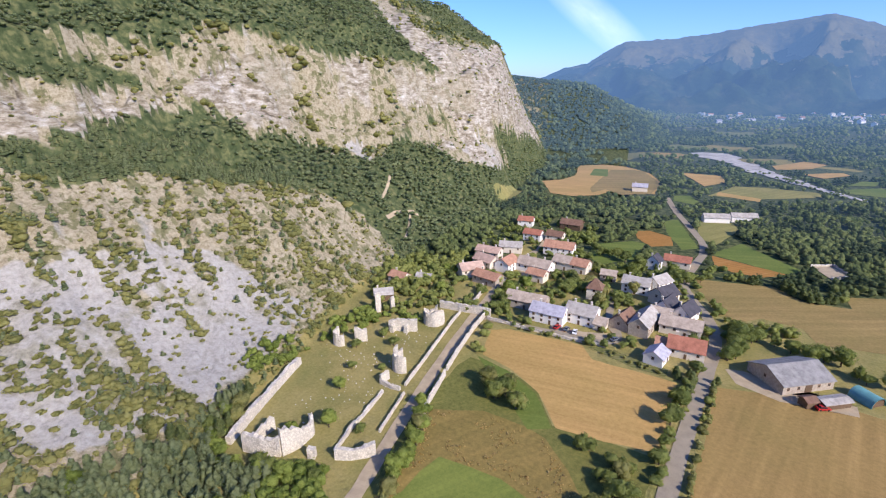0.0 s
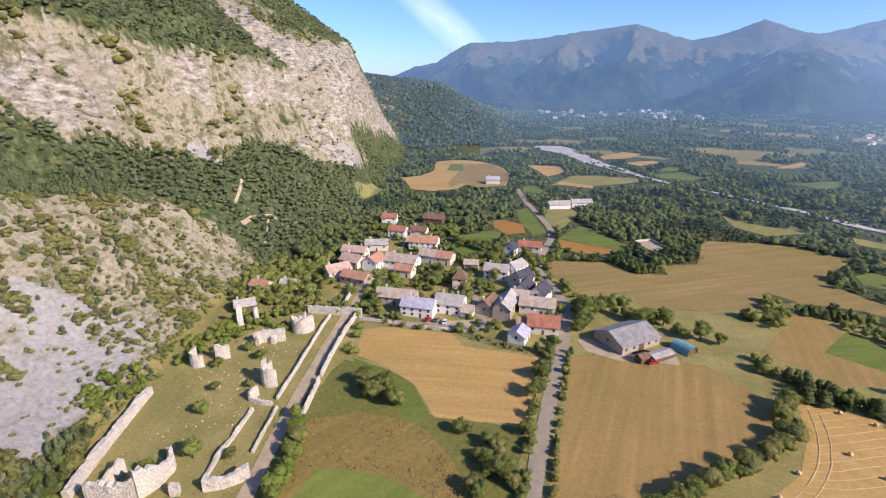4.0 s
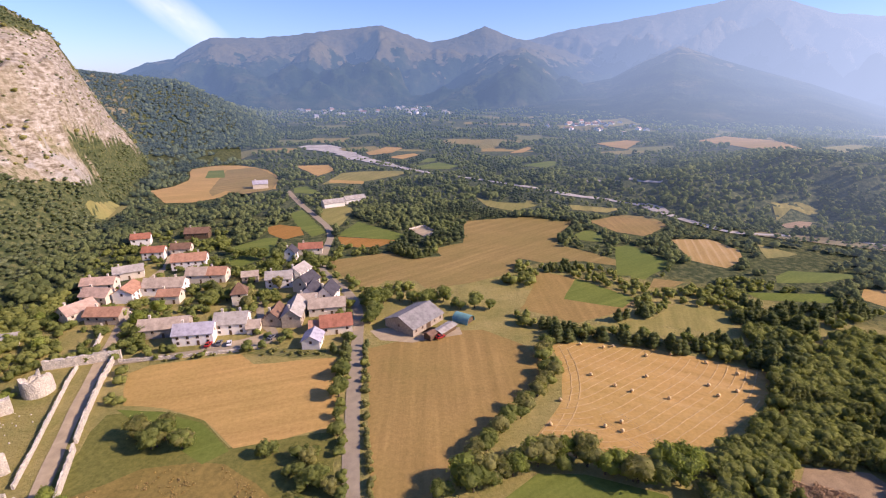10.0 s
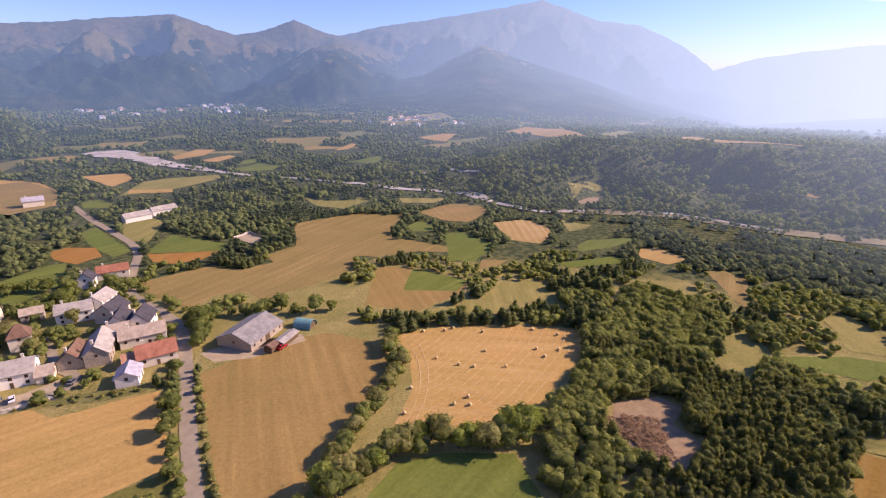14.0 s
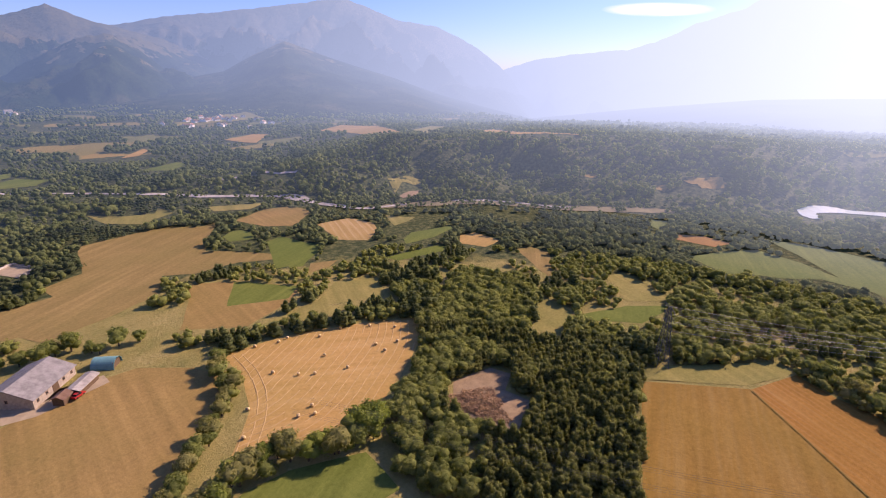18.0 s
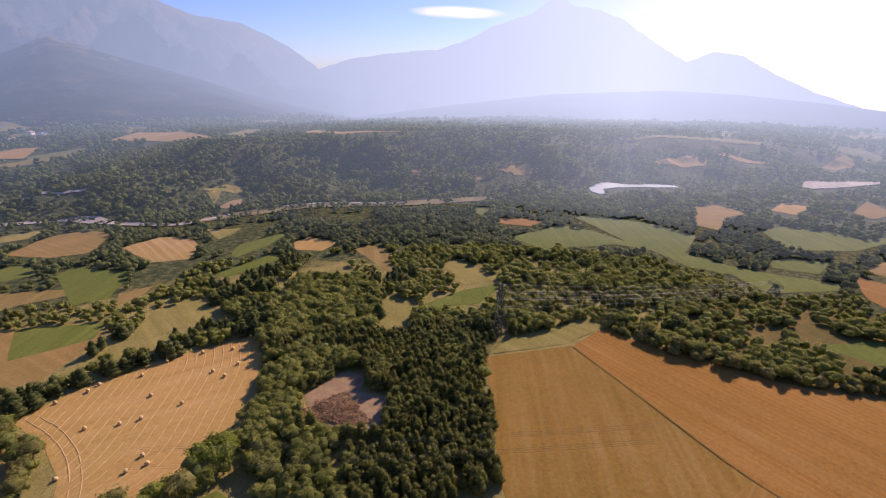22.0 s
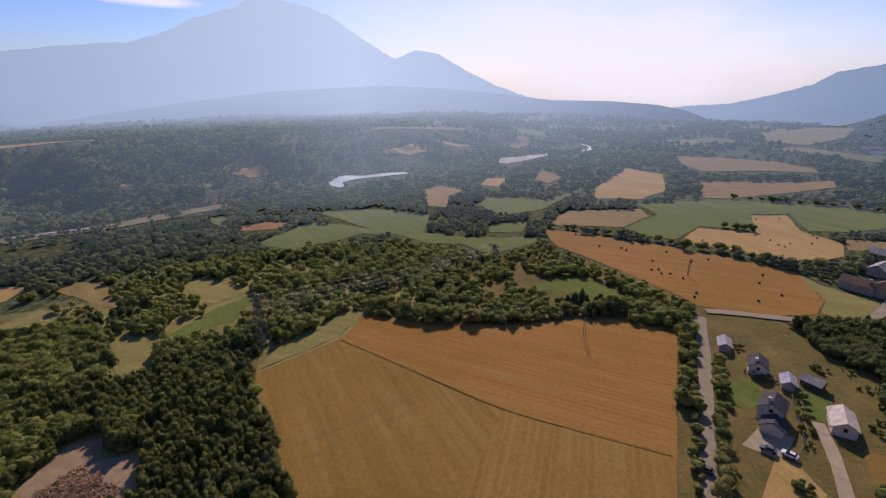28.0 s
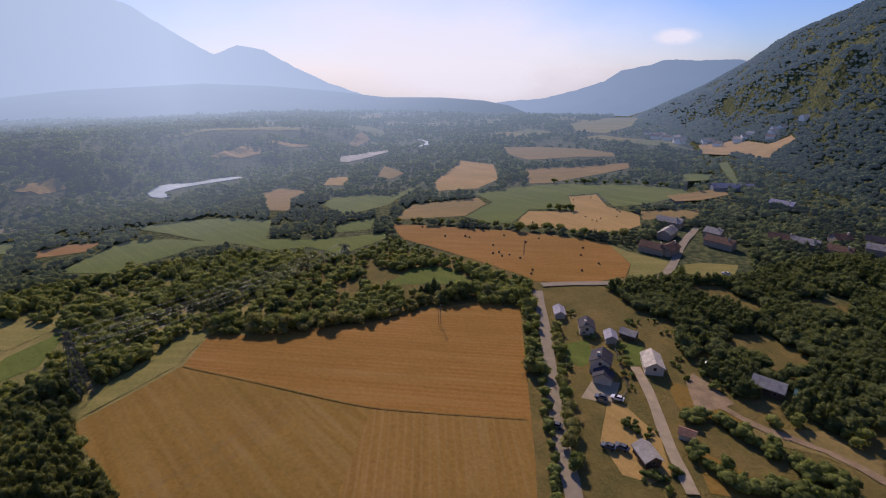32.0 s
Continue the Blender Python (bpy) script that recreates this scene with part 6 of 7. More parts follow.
def place(name, me, parent, m):
    ob = new(name, me)
    ob.parent, ob.matrix_local = parent, m
    return ob


def house(x, y, rot, L, W, hw, roof, wall, label, hip=False, chimney=1, windows=True, pitch=0.62, name="house", category="house", barn=False):
    """Gabled or hipped house, ridge along its own x; walls, roof with eaves, chimney, door and windows are parts."""
    root = tagged(new(name), label, category, "village houses")
    root.matrix_world = pose(x, y, height(x, y), 0, 0, rot)
    hx, hy, hr = L / 2, W / 2, W / 2 * pitch
    bm = bmesh.new()
    bottom = [bm.verts.new(p) for p in ((-hx, -hy, -0.6), (hx, -hy, -0.6), (hx, hy, -0.6), (-hx, hy, -0.6))]
    top = [bm.verts.new((v.co.x, v.co.y, hw)) for v in bottom]
    inset = min(hy * 0.95, hx * 0.9) if hip else 0
    g0, g1 = bm.verts.new((-hx + inset, 0, hw + hr)), bm.verts.new((hx - inset, 0, hw + hr))
    bm.faces.new(bottom[::-1])
    for a, b in ((0, 1), (2, 3)):
        bm.faces.new((bottom[a], bottom[b], top[b], top[a]))
    if hip:
        bm.faces.new((bottom[1], bottom[2], top[2], top[1])), bm.faces.new((bottom[3], bottom[0], top[0], top[3]))
        bm.faces.new((top[1], top[2], g1)), bm.faces.new((top[3], top[0], g0))
    else:
        bm.faces.new((bottom[1], bottom[2], top[2], g1, top[1])), bm.faces.new((bottom[3], bottom[0], top[0], g0, top[3]))
    bm.faces.new((top[0], top[1], g1, g0)), bm.faces.new((top[2], top[3], g0, g1))
    part("wall", bm, wall, root)
    # roof: a slab with eaves, 0.22 m thick, ridge slightly sagging
    bm = bmesh.new()
    o, th, dz = 0.55, 0.24, 0.06
    ex, ey, ez = hx + o * 0.8, hy + o, hw - o * pitch
    sag = random.uniform(0.0, 0.12)
    under = [(-ex, -ey, ez), (ex, -ey, ez), (ex, ey, ez), (-ex, ey, ez)]
    rx = hx - inset if hip else ex
    rows = []
    for up in (dz, dz + th):
        e = [bm.verts.new((a, b, c + up)) for a, b, c in under]
        r = [bm.verts.new((-rx, 0, hw + hr + up)), bm.verts.new((0, 0, hw + hr + up - sag)), bm.verts.new((rx, 0, hw + hr + up))]
        m0, m2 = bm.verts.new((0, -ey, ez + up)), bm.verts.new((0, ey, ez + up))
        faces = [(e[0], m0, r[1], r[0]), (m0, e[1], r[2], r[1]), (e[2], m2, r[1], r[2]), (m2, e[3], r[0], r[1])]
        if hip:
            faces += [(e[1], e[2], r[2]), (e[3], e[0], r[0])]
        for f in faces:
            bm.faces.new(f if up > dz else f[::-1])
        rows.append([e[0], m0, e[1]] + ([] if hip else [r[2]]) + [e[2], m2, e[3]] + ([] if hip else [r[0]]))
    lo, hi = rows
    for k in range(len(lo)):
        j = (k + 1) % len(lo)
        bm.faces.new((lo[k], lo[j], hi[j], hi[k]))
    top_part = part("roof", bm, roof, root)
    for k in range(chimney):
        cx = (-0.3 + 0.55 * k) * L
        bm = boxed(cx - 0.4, cx + 0.4, W * 0.10, W * 0.10 + 0.7, hw + hr * 0.5, hw + hr + 1.0)
        box(bm, cx - 0.5, cx + 0.5, W * 0.10 - 0.1, W * 0.10 + 0.8, hw + hr + 1.0, hw + hr + 1.16)
        part("chimney", bm, PLASTER, top_part)
    if not windows:
        return root
    storeys = 2 if hw > 4.6 else 1
    for side, sgn in ((-hy, 1), (hy, -1)):
        n = max(1, int(L / 3.6))
        for k in range(n):
            px = -hx + L * (k + 0.5) / n
            for s in range(storeys):
                m = pose(px, side - 0.02 * sgn, (hw - 1.35) if s == storeys - 1 else 1.5, 0, 0, 0 if sgn > 0 else 180)
                if s == 0 and k == n // 2 and sgn > 0:
                    place("barn_door" if barn else "door", GATE_LEAF if barn else DOOR_LEAF, root, m @ pose(0, 0, 0) if storeys == 0 else pose(px, side - 0.03, 0.05))
                    continue
                w = place("window", WIN_FRAME, root, m)
                place("pane", WIN_PANE, w, Matrix())
    for end, turn in ((-hx, -90), (hx, 90)):
        if hip:
            continue
        w = place("window", WIN_FRAME, root, pose(end - (0.02 if end < 0 else -0.02), 0, hw - 0.5, 0, 0, turn))
        place("pane", WIN_PANE, w, Matrix())
    return root


house(-78, 205, 2, 19, 9, 4.2, TANROOF, STONEWALL, "long stone farmhouse with weathered tan roof", chimney=1)
house(-64, 196, 0, 15, 9, 5.0, LILAC, WHITE, "white terrace house with pale lilac-grey roof")
house(-51, 203, -2, 13, 10, 5.0, GREYROOF, WHITE, "white house with grey-tan tiled roof", chimney=2)
house(-42, 200, 0, 5, 7, 3.0, TANROOF, PLASTER, "small tan-roofed annex beside a white house", chimney=0)
house(-34, 207, 78, 11, 8, 3.6, BROWNROOF, STONEWALL, "stone house with steep brown roof", pitch=0.9)
house(-26, 208, 84, 17, 8, 5.0, GREYROOF, STONEWALL, "tall narrow stone house with grey roof", pitch=0.8)
house(-21, 219, 0, 9, 7, 5.0, TANROOF, PLASTER, "small house with tan tiled roof")
house(-12, 213, 0, 16, 9, 4.2, TANROOF, PLASTER, "long house with weathered tan roof by the road")
house(-20, 229, 76, 11, 8, 4.5, SLATE, WHITE, "white gabled house with dark slate roof", pitch=0.95)
house(-12, 227, 72, 11, 8, 4.5, SLATE, WHITE, "white gabled house with dark slate roof", pitch=0.95)
house(-8, 195, 3, 13, 10, 3.8, RED, PLASTER, "house with broad bright red roof", chimney=1)
house(-16.5, 195, 3, 5, 6, 3.0, ORANGE, PLASTER, "small orange-tiled lean-to beside a red-roofed house", chimney=0)
house(-17, 183, 80, 8, 7, 3.6, LILAC, WHITE, "small white house with pale blue-grey roof", chimney=0)
house(-37, 250, 0, 13, 9, 5.0, GREYROOF, WHITE, "white two-storey house with grey roof")
house(-28, 258, 62, 11, 9, 5.0, GREYROOF, WHITE, "white gabled house with grey roof")
house(-23, 242, 60, 11, 9, 5.0, SLATE, PLASTER, "large gabled house with dark slate roof", pitch=0.8)
house(-53, 231, 5, 7, 7, 6.2, BROWNROOF, PLASTER, "tall square house with pointed hipped roof", hip=True, chimney=0, pitch=1.1)
house(-53, 259, 5, 8, 6, 3.6, TANROOF, STONEWALL, "small stone outhouse with tan roof", chimney=0)
house(-24, 300, 0, 14, 8, 4.0, RED, PLASTER, "long house with bright red-orange roof")
house(-35, 290, 80, 7, 7, 5.0, SLATE, WHITE, "small white gabled house with dark roof", pitch=0.9)
house(-92, 252, -5, 19, 10, 4.4, TANROOF, WHITE, "large village house with pale tan roof", chimney=2)
house(-86, 239, -5, 10, 7, 4.2, ORANGE, PLASTER, "village house with orange tiled roof")
house(-80, 265, -6, 10, 9, 4.6, TANROOF, PLASTER, "village house with weathered tan roof")
house(-70, 264, -6, 10, 9, 4.5, ORANGE, PLASTER, "village house with red-orange tiled roof")
house(-90, 288, 4, 18, 10, 5.0, ORANGE, WHITE, "long white house with orange tiled roof", chimney=2)
house(-101, 312, 0, 11, 8, 4.6, BROWNROOF, PLASTER, "house with brown-red tiled roof")
house(-115, 308, 0, 12, 8, 4.8, RED, WHITE, "white house with bright red roof")
house(-133, 339, 10, 11, 8, 4.6, RED, WHITE, "white house with bright red roof at the wood's edge")
house(-101, 348, 0, 15, 9, 4.0, BROWNROOF, TIMBER, "timber chalet with broad brown roof")
house(-118, 277, 18, 14, 8, 4.2, GREYROOF, PLASTER, "village house with grey roof")
house(-125, 260, 0, 15, 8, 4.6, PINKROOF, PLASTER, "village house with faded pinkish roof", chimney=2)
house(-107, 246, 84, 12, 9, 5.0, ORANGE, WHITE, "white gabled house with red-orange roof")
house(-119, 244, -15, 13, 9, 4.8, PINKROOF, PLASTER, "village house with pale pink tiled roof")
house(-121, 228, 50, 13, 9, 4.6, PINKROOF, PLASTER, "village house with pale pink tiled roof")
house(-107, 222, -10, 15, 8, 4.2, ORANGE, STONEWALL, "long stone house with orange tiled roof by the avenue")
house(-149, 200, -5, 10, 7, 3.6, ORANGE, PLASTER, "small house with orange roof among trees")
house(-137, 206, 10, 8, 6, 3.2, GREYROOF, WHITE, "small white house with grey roof among trees")
house(-143, 178, 42, 9, 7, 3.2, GREYROOF, TIMBER, "dark timber cabin with pale grey roof")
house(-84, 512, 10, 14, 9, 5, LILAC, PLASTER, "far farmhouse with bluish roof", windows=False)
house(-12, 420, 20, 18, 8, 4, GREYROOF, WHITE, "far farm building with grey roof", windows=False, chimney=0)
house(6, 432, 20, 18, 8, 4, GREYROOF, WHITE, "far farm building with grey roof", windows=False, chimney=0)
# the big barn and its sheds
house(25.5, 194, 41, 20, 16, 3.4, roof_mat("barn_sheet", (0.27, 0.255, 0.235), 0.2), STONEWALL, "large barn with broad grey sheet roof", chimney=0, pitch=0.42, name="barn", category="barn", barn=True)
house(37, 183, 41, 10, 4, 2.2, GREYROOF, TIMBER, "low grey-roofed shed beside the barn", chimney=0, windows=False, pitch=0.3, name="shed", category="shed")
house(30, 179, 41, 4, 3.5, 2.4, BROWNROOF, TIMBER, "small rusty shed beside the barn", chimney=0, windows=False, pitch=0.5, name="shed", category="shed")
# the estate below the wood
house(103.5, -122.5, -52, 7, 6.5, 4.8, SLATE, PLASTER, "two-storey house with dark slate roof", chimney=1)
house(98, -118, -52, 4.5, 6, 2.4, SLATE, PLASTER, "low garage wing with dark roof", chimney=0, windows=False, name="garage", category="garage")
house(95, -139, -41, 9.5, 6, 3.0, roof_mat("cream_sheet_roof", (0.62, 0.55, 0.44), 0.15), PLASTER, "cottage with pale whitish roof", chimney=0)
house(66, -101, -20, 6.5, 4.6, 2.4, GREYROOF, TIMBER, "timber cabin with grey sheet roof", chimney=0)
house(126, -138, -40, 7, 5.5, 3.2, SLATE, PLASTER, "house with dark slate roof among sheds")
house(116, -141, -40, 6, 4, 2.2, LILAC, METAL, "pale metal shed behind a house", chimney=0, windows=False, name="shed", category="shed")
house(114, -149, 20, 6, 4, 2.2, GREYROOF, TIMBER, "small grey-roofed shed behind a house", chimney=0, windows=False, name="shed", category="shed")
house(142, -138, -35, 7, 4, 2.2, LILAC, METAL, "pale metal shed near the road junction", chimney=0, windows=False, name="shed", category="shed")
house(67, -161, 20, 9, 6, 2.8, GREYROOF, TIMBER, "timber bungalow with grey roof at the wood's edge", chimney=0)
house(59, -166, 20, 4, 3, 1.8, TEAL, TEAL, "small turquoise shelter at the wood's edge", chimney=0, windows=False, name="shelter", category="shelter")
house(66, -118, 30, 4, 3, 2.0, ORANGE, PLASTER, "small garden hut with pale roof", chimney=0, windows=False, name="hut", category="hut")
# the hamlet beyond the hay field
for hx_, hy_, hr_, hl_, hm_ in ((204, -292, 20, 16, GREYROOF), (189, -270, 110, 15, GREYROOF), (175, -239, 20, 14, BROWNROOF), (169, -245, 100, 12, BROWNROOF), (174, -295, 10, 10, GREYROOF), (161, -281, 10, 16, BROWNROOF), (147, -320, 30, 14, BROWNROOF), (135, -323, 15, 14, GREYROOF), (129, -351, 60, 10, BROWNROOF), (118, -325, 10, 12, BROWNROOF), (115, -364, 20, 12, SLATE), (109, -347, 20, 10, GREYROOF), (191, -405, 10, 16, LILAC)):
    house(hx_, hy_, hr_, hl_, 7.5, 3.8, hm_, STONEWALL, "hamlet house with tiled roof beyond the hay field", windows=False)
house(246, -430, 55, 34, 9, 3.2, LILAC, METAL, "long pale farm shed at the wood's foot", chimney=0, windows=False, name="farm_shed", category="shed")
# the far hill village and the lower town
def paint_haze(root):
    """Paints bright haze as glow over the parts of a house that lies far off."""
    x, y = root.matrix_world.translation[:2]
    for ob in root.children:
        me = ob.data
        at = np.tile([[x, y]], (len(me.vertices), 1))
        give_haze(me, painted_haze(at[:, 0], at[:, 1]), at)
        me.materials[0] = haze_painted(me.materials[0])


spot = random.Random(8)
TOWN = [(527, -675), (334, -665)]
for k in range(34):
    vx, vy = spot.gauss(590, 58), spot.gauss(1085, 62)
    paint_haze(house(vx, vy, spot.uniform(0, 90), spot.uniform(10, 15), 9, 4.5, spot.choice((ORANGE, TANROOF, PINKROOF, BROWNROOF)), WHITE, "small far house of a hill village", windows=False, chimney=0))
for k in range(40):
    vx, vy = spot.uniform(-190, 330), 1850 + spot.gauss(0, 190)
    paint_haze(house(vx, vy, spot.uniform(0, 90), spot.uniform(12, 20), 11, 6, spot.choice((ORANGE, TANROOF, GREYROOF, LILAC)), WHITE, "small far house of a town up the valley", windows=False, chimney=0))
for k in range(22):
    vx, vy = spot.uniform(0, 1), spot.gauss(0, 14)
    paint_haze(house(TOWN[0][0] + (TOWN[1][0] - TOWN[0][0]) * vx + vy, TOWN[0][1] + (TOWN[1][1] - TOWN[0][1]) * vx + vy, spot.uniform(0, 90), spot.uniform(8, 13), 8, 4.5, spot.choice((GREYROOF, TANROOF, BROWNROOF)), WHITE, "small far house of a village below the mountain", windows=False, chimney=0))


def dome_shed(x, y, rot, L, r):
    root = tagged(new("arched_shed"), "arched shed of teal corrugated sheet beside the barn", "shed")
    root.matrix_world = pose(x, y, height(x, y), 0, 0, rot)
    bm = bmesh.new()
    n = 14
    rings = []
    for px in (-L / 2, L / 2):
        for rr in (r, r - 0.12):
            rings.append([bm.verts.new((px, rr * math.cos(math.pi * k / n), 1.2 * rr * math.sin(math.pi * k / n) * 0.9 - 0.05)) for k in range(n + 1)])
    a, b, c, d = rings
    for k in range(n):
        bm.faces.new((a[k], c[k], c[k + 1], a[k + 1])), bm.faces.new((b[k + 1], d[k + 1], d[k], b[k]))
        bm.faces.new((a[k + 1], b[k + 1], b[k], a[k])), bm.faces.new((c[k], d[k], d[k + 1], c[k + 1]))
    part("shell", bm, TEAL, root)
    part("end_wall", boxed(L / 2 - 0.6, L / 2 - 0.5, -r * 0.8, r * 0.8, -0.1, r * 0.75), TIMBER, root)


dome_shed(47, 192, -45, 8, 3.2)


# ---- castle ruins, walls ----
def ruin_wall(line, thick, h, jag, rng, closed=False, low=0.35):
    """A broken wall along a line with a ragged top and rough faces."""
    pts = []
    p = [Vector((a, b, 0)) for a, b in line]
    if closed:
        p.append(p[0])
    for a, b in zip(p, p[1:]):
        n = max(2, int((b - a).length / 0.9))
        pts += [a.lerp(b, k / n) for k in range(n)]
    pts.append(p[-1])
    bm = bmesh.new()
    prev = None
    phase = rng.uniform(0, 9)
    for k, q in enumerate(pts):
        t = (pts[min(k + 1, len(pts) - 1)] - pts[max(k - 1, 0)]).normalized()
        nrm = Vector((-t.y, t.x, 0)) * thick / 2
        g = height(q.x, q.y) - 0.5
        wave = 0.5 + 0.5 * math.sin(k * 0.37 + phase) * math.cos(k * 0.13 + phase * 2)
        hh = h * (1 - jag * (1 - wave) - jag * 0.35 * rng.random())
        hh = max(hh, h * low)
        rows = []
        for lv in (0, 0.45, 0.8, 1.0):
            th = 1.15 - 0.3 * lv
            w = [rng.uniform(-0.16, 0.16) for _ in range(2)]
            rows.append((bm.verts.new((q.x + nrm.x * (th + w[0]), q.y + nrm.y * (th + w[0]), g + 0.5 * (lv > 0) + hh * lv + (rng.uniform(-.25, .25) if lv == 1 else 0))),
                         bm.verts.new((q.x - nrm.x * (th + w[1]), q.y - nrm.y * (th + w[1]), g + 0.5 * (lv > 0) + hh * lv + (rng.uniform(-.25, .25) if lv == 1 else 0)))))
        ring = [r[0] for r in rows] + [r[1] for r in rows[::-1]]
        if prev:
            for i in range(len(ring)):
                j = (i + 1) % len(ring)
                bm.faces.new((prev[i], prev[j], ring[j], ring[i]))
        else:
            bm.faces.new(ring)
        prev = ring
    bm.faces.new(prev[::-1])
    bmesh.ops.recalc_face_normals(bm, faces=bm.faces[:])
    return bm


rr = random.Random(4)


def ruin(label, *walls, name="castle_ruin", category="ruin"):
    root = tagged(new(name), label, category, "castle ruins")
    for line, thick, h, jag in walls:
        part("wall", ruin_wall(line, thick, h, jag, rr), RUIN, root)


def arc(x, y, r, a0, a1, n=9):
    return [(x + r * math.cos(radians(a0 + (a1 - a0) * k / n)), y + r * math.sin(radians(a0 + (a1 - a0) * k / n))) for k in range(n + 1)]


ruin("large roofless castle hall of pale broken limestone", ([(-111, 71), (-105, 72.5), (-100, 75)], 1.5, 8.0, 0.35), ([(-100, 75), (-98.5, 80), (-99, 86)], 1.5, 9.5, 0.5),
     ([(-111, 71), (-111.5, 76), (-111, 82)], 1.1, 5.0, 0.5), ([(-104, 90), (-101, 88), (-99, 86)], 1.2, 7.0, 0.6))
ruin("long pale rampart wall above the slope", ([(-117, 70), (-121, 80), (-127, 96), (-133, 113)], 1.8, 3.6, 0.25), name="rampart_wall", category="wall")
ruin("lone broken block of masonry on the grass", ([(-93, 78.5), (-91, 79.5)], 1.8, 3.4, 0.2))
ruin("broken gatehouse wall beside the avenue", ([(-86, 82), (-82, 84), (-77, 89)], 1.5, 4.4, 0.35))
ruin("low crumbled wall across the castle ground", ([(-88, 84), (-90.5, 94), (-91.5, 101), (-94, 114)], 1.0, 1.8, 0.5), name="low_wall", category="wall")
ruin("ruined tower of pale stone with a cleft", (arc(-97, 130, 3.2, 120, 330), 1.2, 8.5, 0.35), ([(-100, 131), (-99, 128)], 1.0, 9.0, 0.1))
ruin("small broken gate by the tower", ([(-98, 118), (-93, 117.5), (-89.5, 118)], 0.9, 2.4, 0.4), ([(-98, 118), (-97.5, 122)], 1.0, 4.0, 0.4))
ruin("two leaning tower stumps of pale stone", (arc(-130, 133, 2.6, 150, 340), 1.2, 7.0, 0.3), ([(-126, 137), (-124, 138), (-122, 140)], 1.2, 7.5, 0.4))
ruin("tall thin fragments of a castle tower", ([(-136, 163), (-134.5, 165)], 1.4, 10.0, 0.15), ([(-131, 168), (-130.5, 170)], 1.0, 7.5, 0.2))
ruin("ruined wall with sloping buttresses", ([(-120, 152), (-115, 154.5), (-109, 157.5)], 1.6, 6.5, 0.25), ([(-118, 153), (-117.5, 150.5)], 1.6, 3.5, 0.1), ([(-112.5, 155.5), (-112, 153)], 1.6, 3.5, 0.1))
ruin("broken round tower of pale limestone", (arc(-107, 168, 4.0, 100, 400, 14), 1.3, 8.5, 0.45))
ruin("stone gate wall across the avenue", ([(-113, 183), (-105, 184), (-97, 185)], 1.2, 3.8, 0.1), ([(-93, 185.5), (-88, 186)], 1.2, 4.0, 0.05), ([(-97, 185), (-93, 185.5)], 1.2, 4.2, 0.05), name="gate_wall", category="wall")
ruin("low stone wall along the avenue", ([(-82, 97), (-87, 117)], 0.6, 1.3, 0.15), name="avenue_wall", category="wall")
ruin("mossy stone wall along the avenue", ([(-89.5, 121), (-92, 134), (-96, 153), (-100, 172), (-101.5, 182)], 0.6, 1.7, 0.15), name="avenue_wall", category="wall")
ruin("high pale retaining wall along the avenue", ([(-73, 104), (-77, 117), (-81, 134)], 0.7, 2.6, 0.1), name="avenue_wall", category="wall")
ruin("high pale retaining wall along the avenue", ([(-82, 137), (-85, 151), (-88.5, 170), (-90, 184)], 0.7, 2.6, 0.1), name="avenue_wall", category="wall")
ruin("pale garden wall below the village", ([(-88, 183), (-70, 182.5), (-50, 182.8), (-36, 184)], 0.6, 1.3, 0.05), name="garden_wall", category="wall")
ruin("pale stone wall at the village entrance", ([(-100, 190), (-104, 210), (-107, 216)], 0.7, 2.2, 0.1), name="garden_wall", category="wall")
ruin("low pale wall round a churchyard", ([(42, 337), (53, 344), (60, 327), (50, 318)], 0.6, 1.4, 0.05), name="churchyard_wall", category="wall")
# scattered stones on the castle ground
bm = bmesh.new()
for k in range(130):
    x, y = rr.choice(((-112, 126), (-104, 112), (-122, 128), (-110, 150), (-100, 122), (-108, 100)))
    x, y, s = x + rr.gauss(0, 5), y + rr.gauss(0, 5), rr.uniform(0.12, 0.42)
    bmesh.ops.create_icosphere(bm, subdivisions=1, radius=s, matrix=pose(x, y, s * 0.25, rr.uniform(0, 90), rr.uniform(0, 90), rr.uniform(0, 90)) @ Matrix.Diagonal((1, 0.8, 0.6, 1)))
tagged(part("fallen_stones", bm, RUIN, None), "fallen pale stones strewn on dry grass", "stones", "", "stuff")


# ---- things on the fields ----
def bale_mesh():
    bm = bmesh.new()
    bmesh.ops.create_cone(bm, cap_ends=True, segments=20, radius1=0.55, radius2=0.55, depth=1.0, matrix=pose(0, 0, 0.53, 90, 0, 0))
    bmesh.ops.bevel(bm, geom=[e for e in bm.edges if e.is_manifold and e.calc_face_angle(0) > 1.0], offset=0.12, segments=2, affect="EDGES")
    for v in bm.verts:
        v.co += Vector((rr.uniform(-.03, .03), rr.uniform(-.03, .03), rr.uniform(-.03, .03)))
        v.co.z = max(v.co.z, -0.02)
    return bm


bale_proto = tagged(part("hay_bale", bale_mesh(), BALE, None, "", True), "round golden straw bale lying on stubble", "hay bale", "bales on the straw field")
bale_proto.matrix_world = pose(82, 141, 0.06)
for x, y in ((101, 136), (87, 133), (91, 129), (101, 123), (119, 127), (118, 121), (126, 122), (65, 129), (73, 114), (79, 115), (77, 111), (57, 118), (88, 162), (96, 158), (109, 149), (119, 148), (134, 131), (128, 140), (100, 158)):
    copy_thing(bale_proto, pose(x, y, 0.06, 0, 0, rr.uniform(0, 180)))
dark_proto = tagged(part("hay_bale", bale_mesh(), DARKBALE, None, "", True), "dark weathered round bale on a mown field", "hay bale", "bales on the hay field")
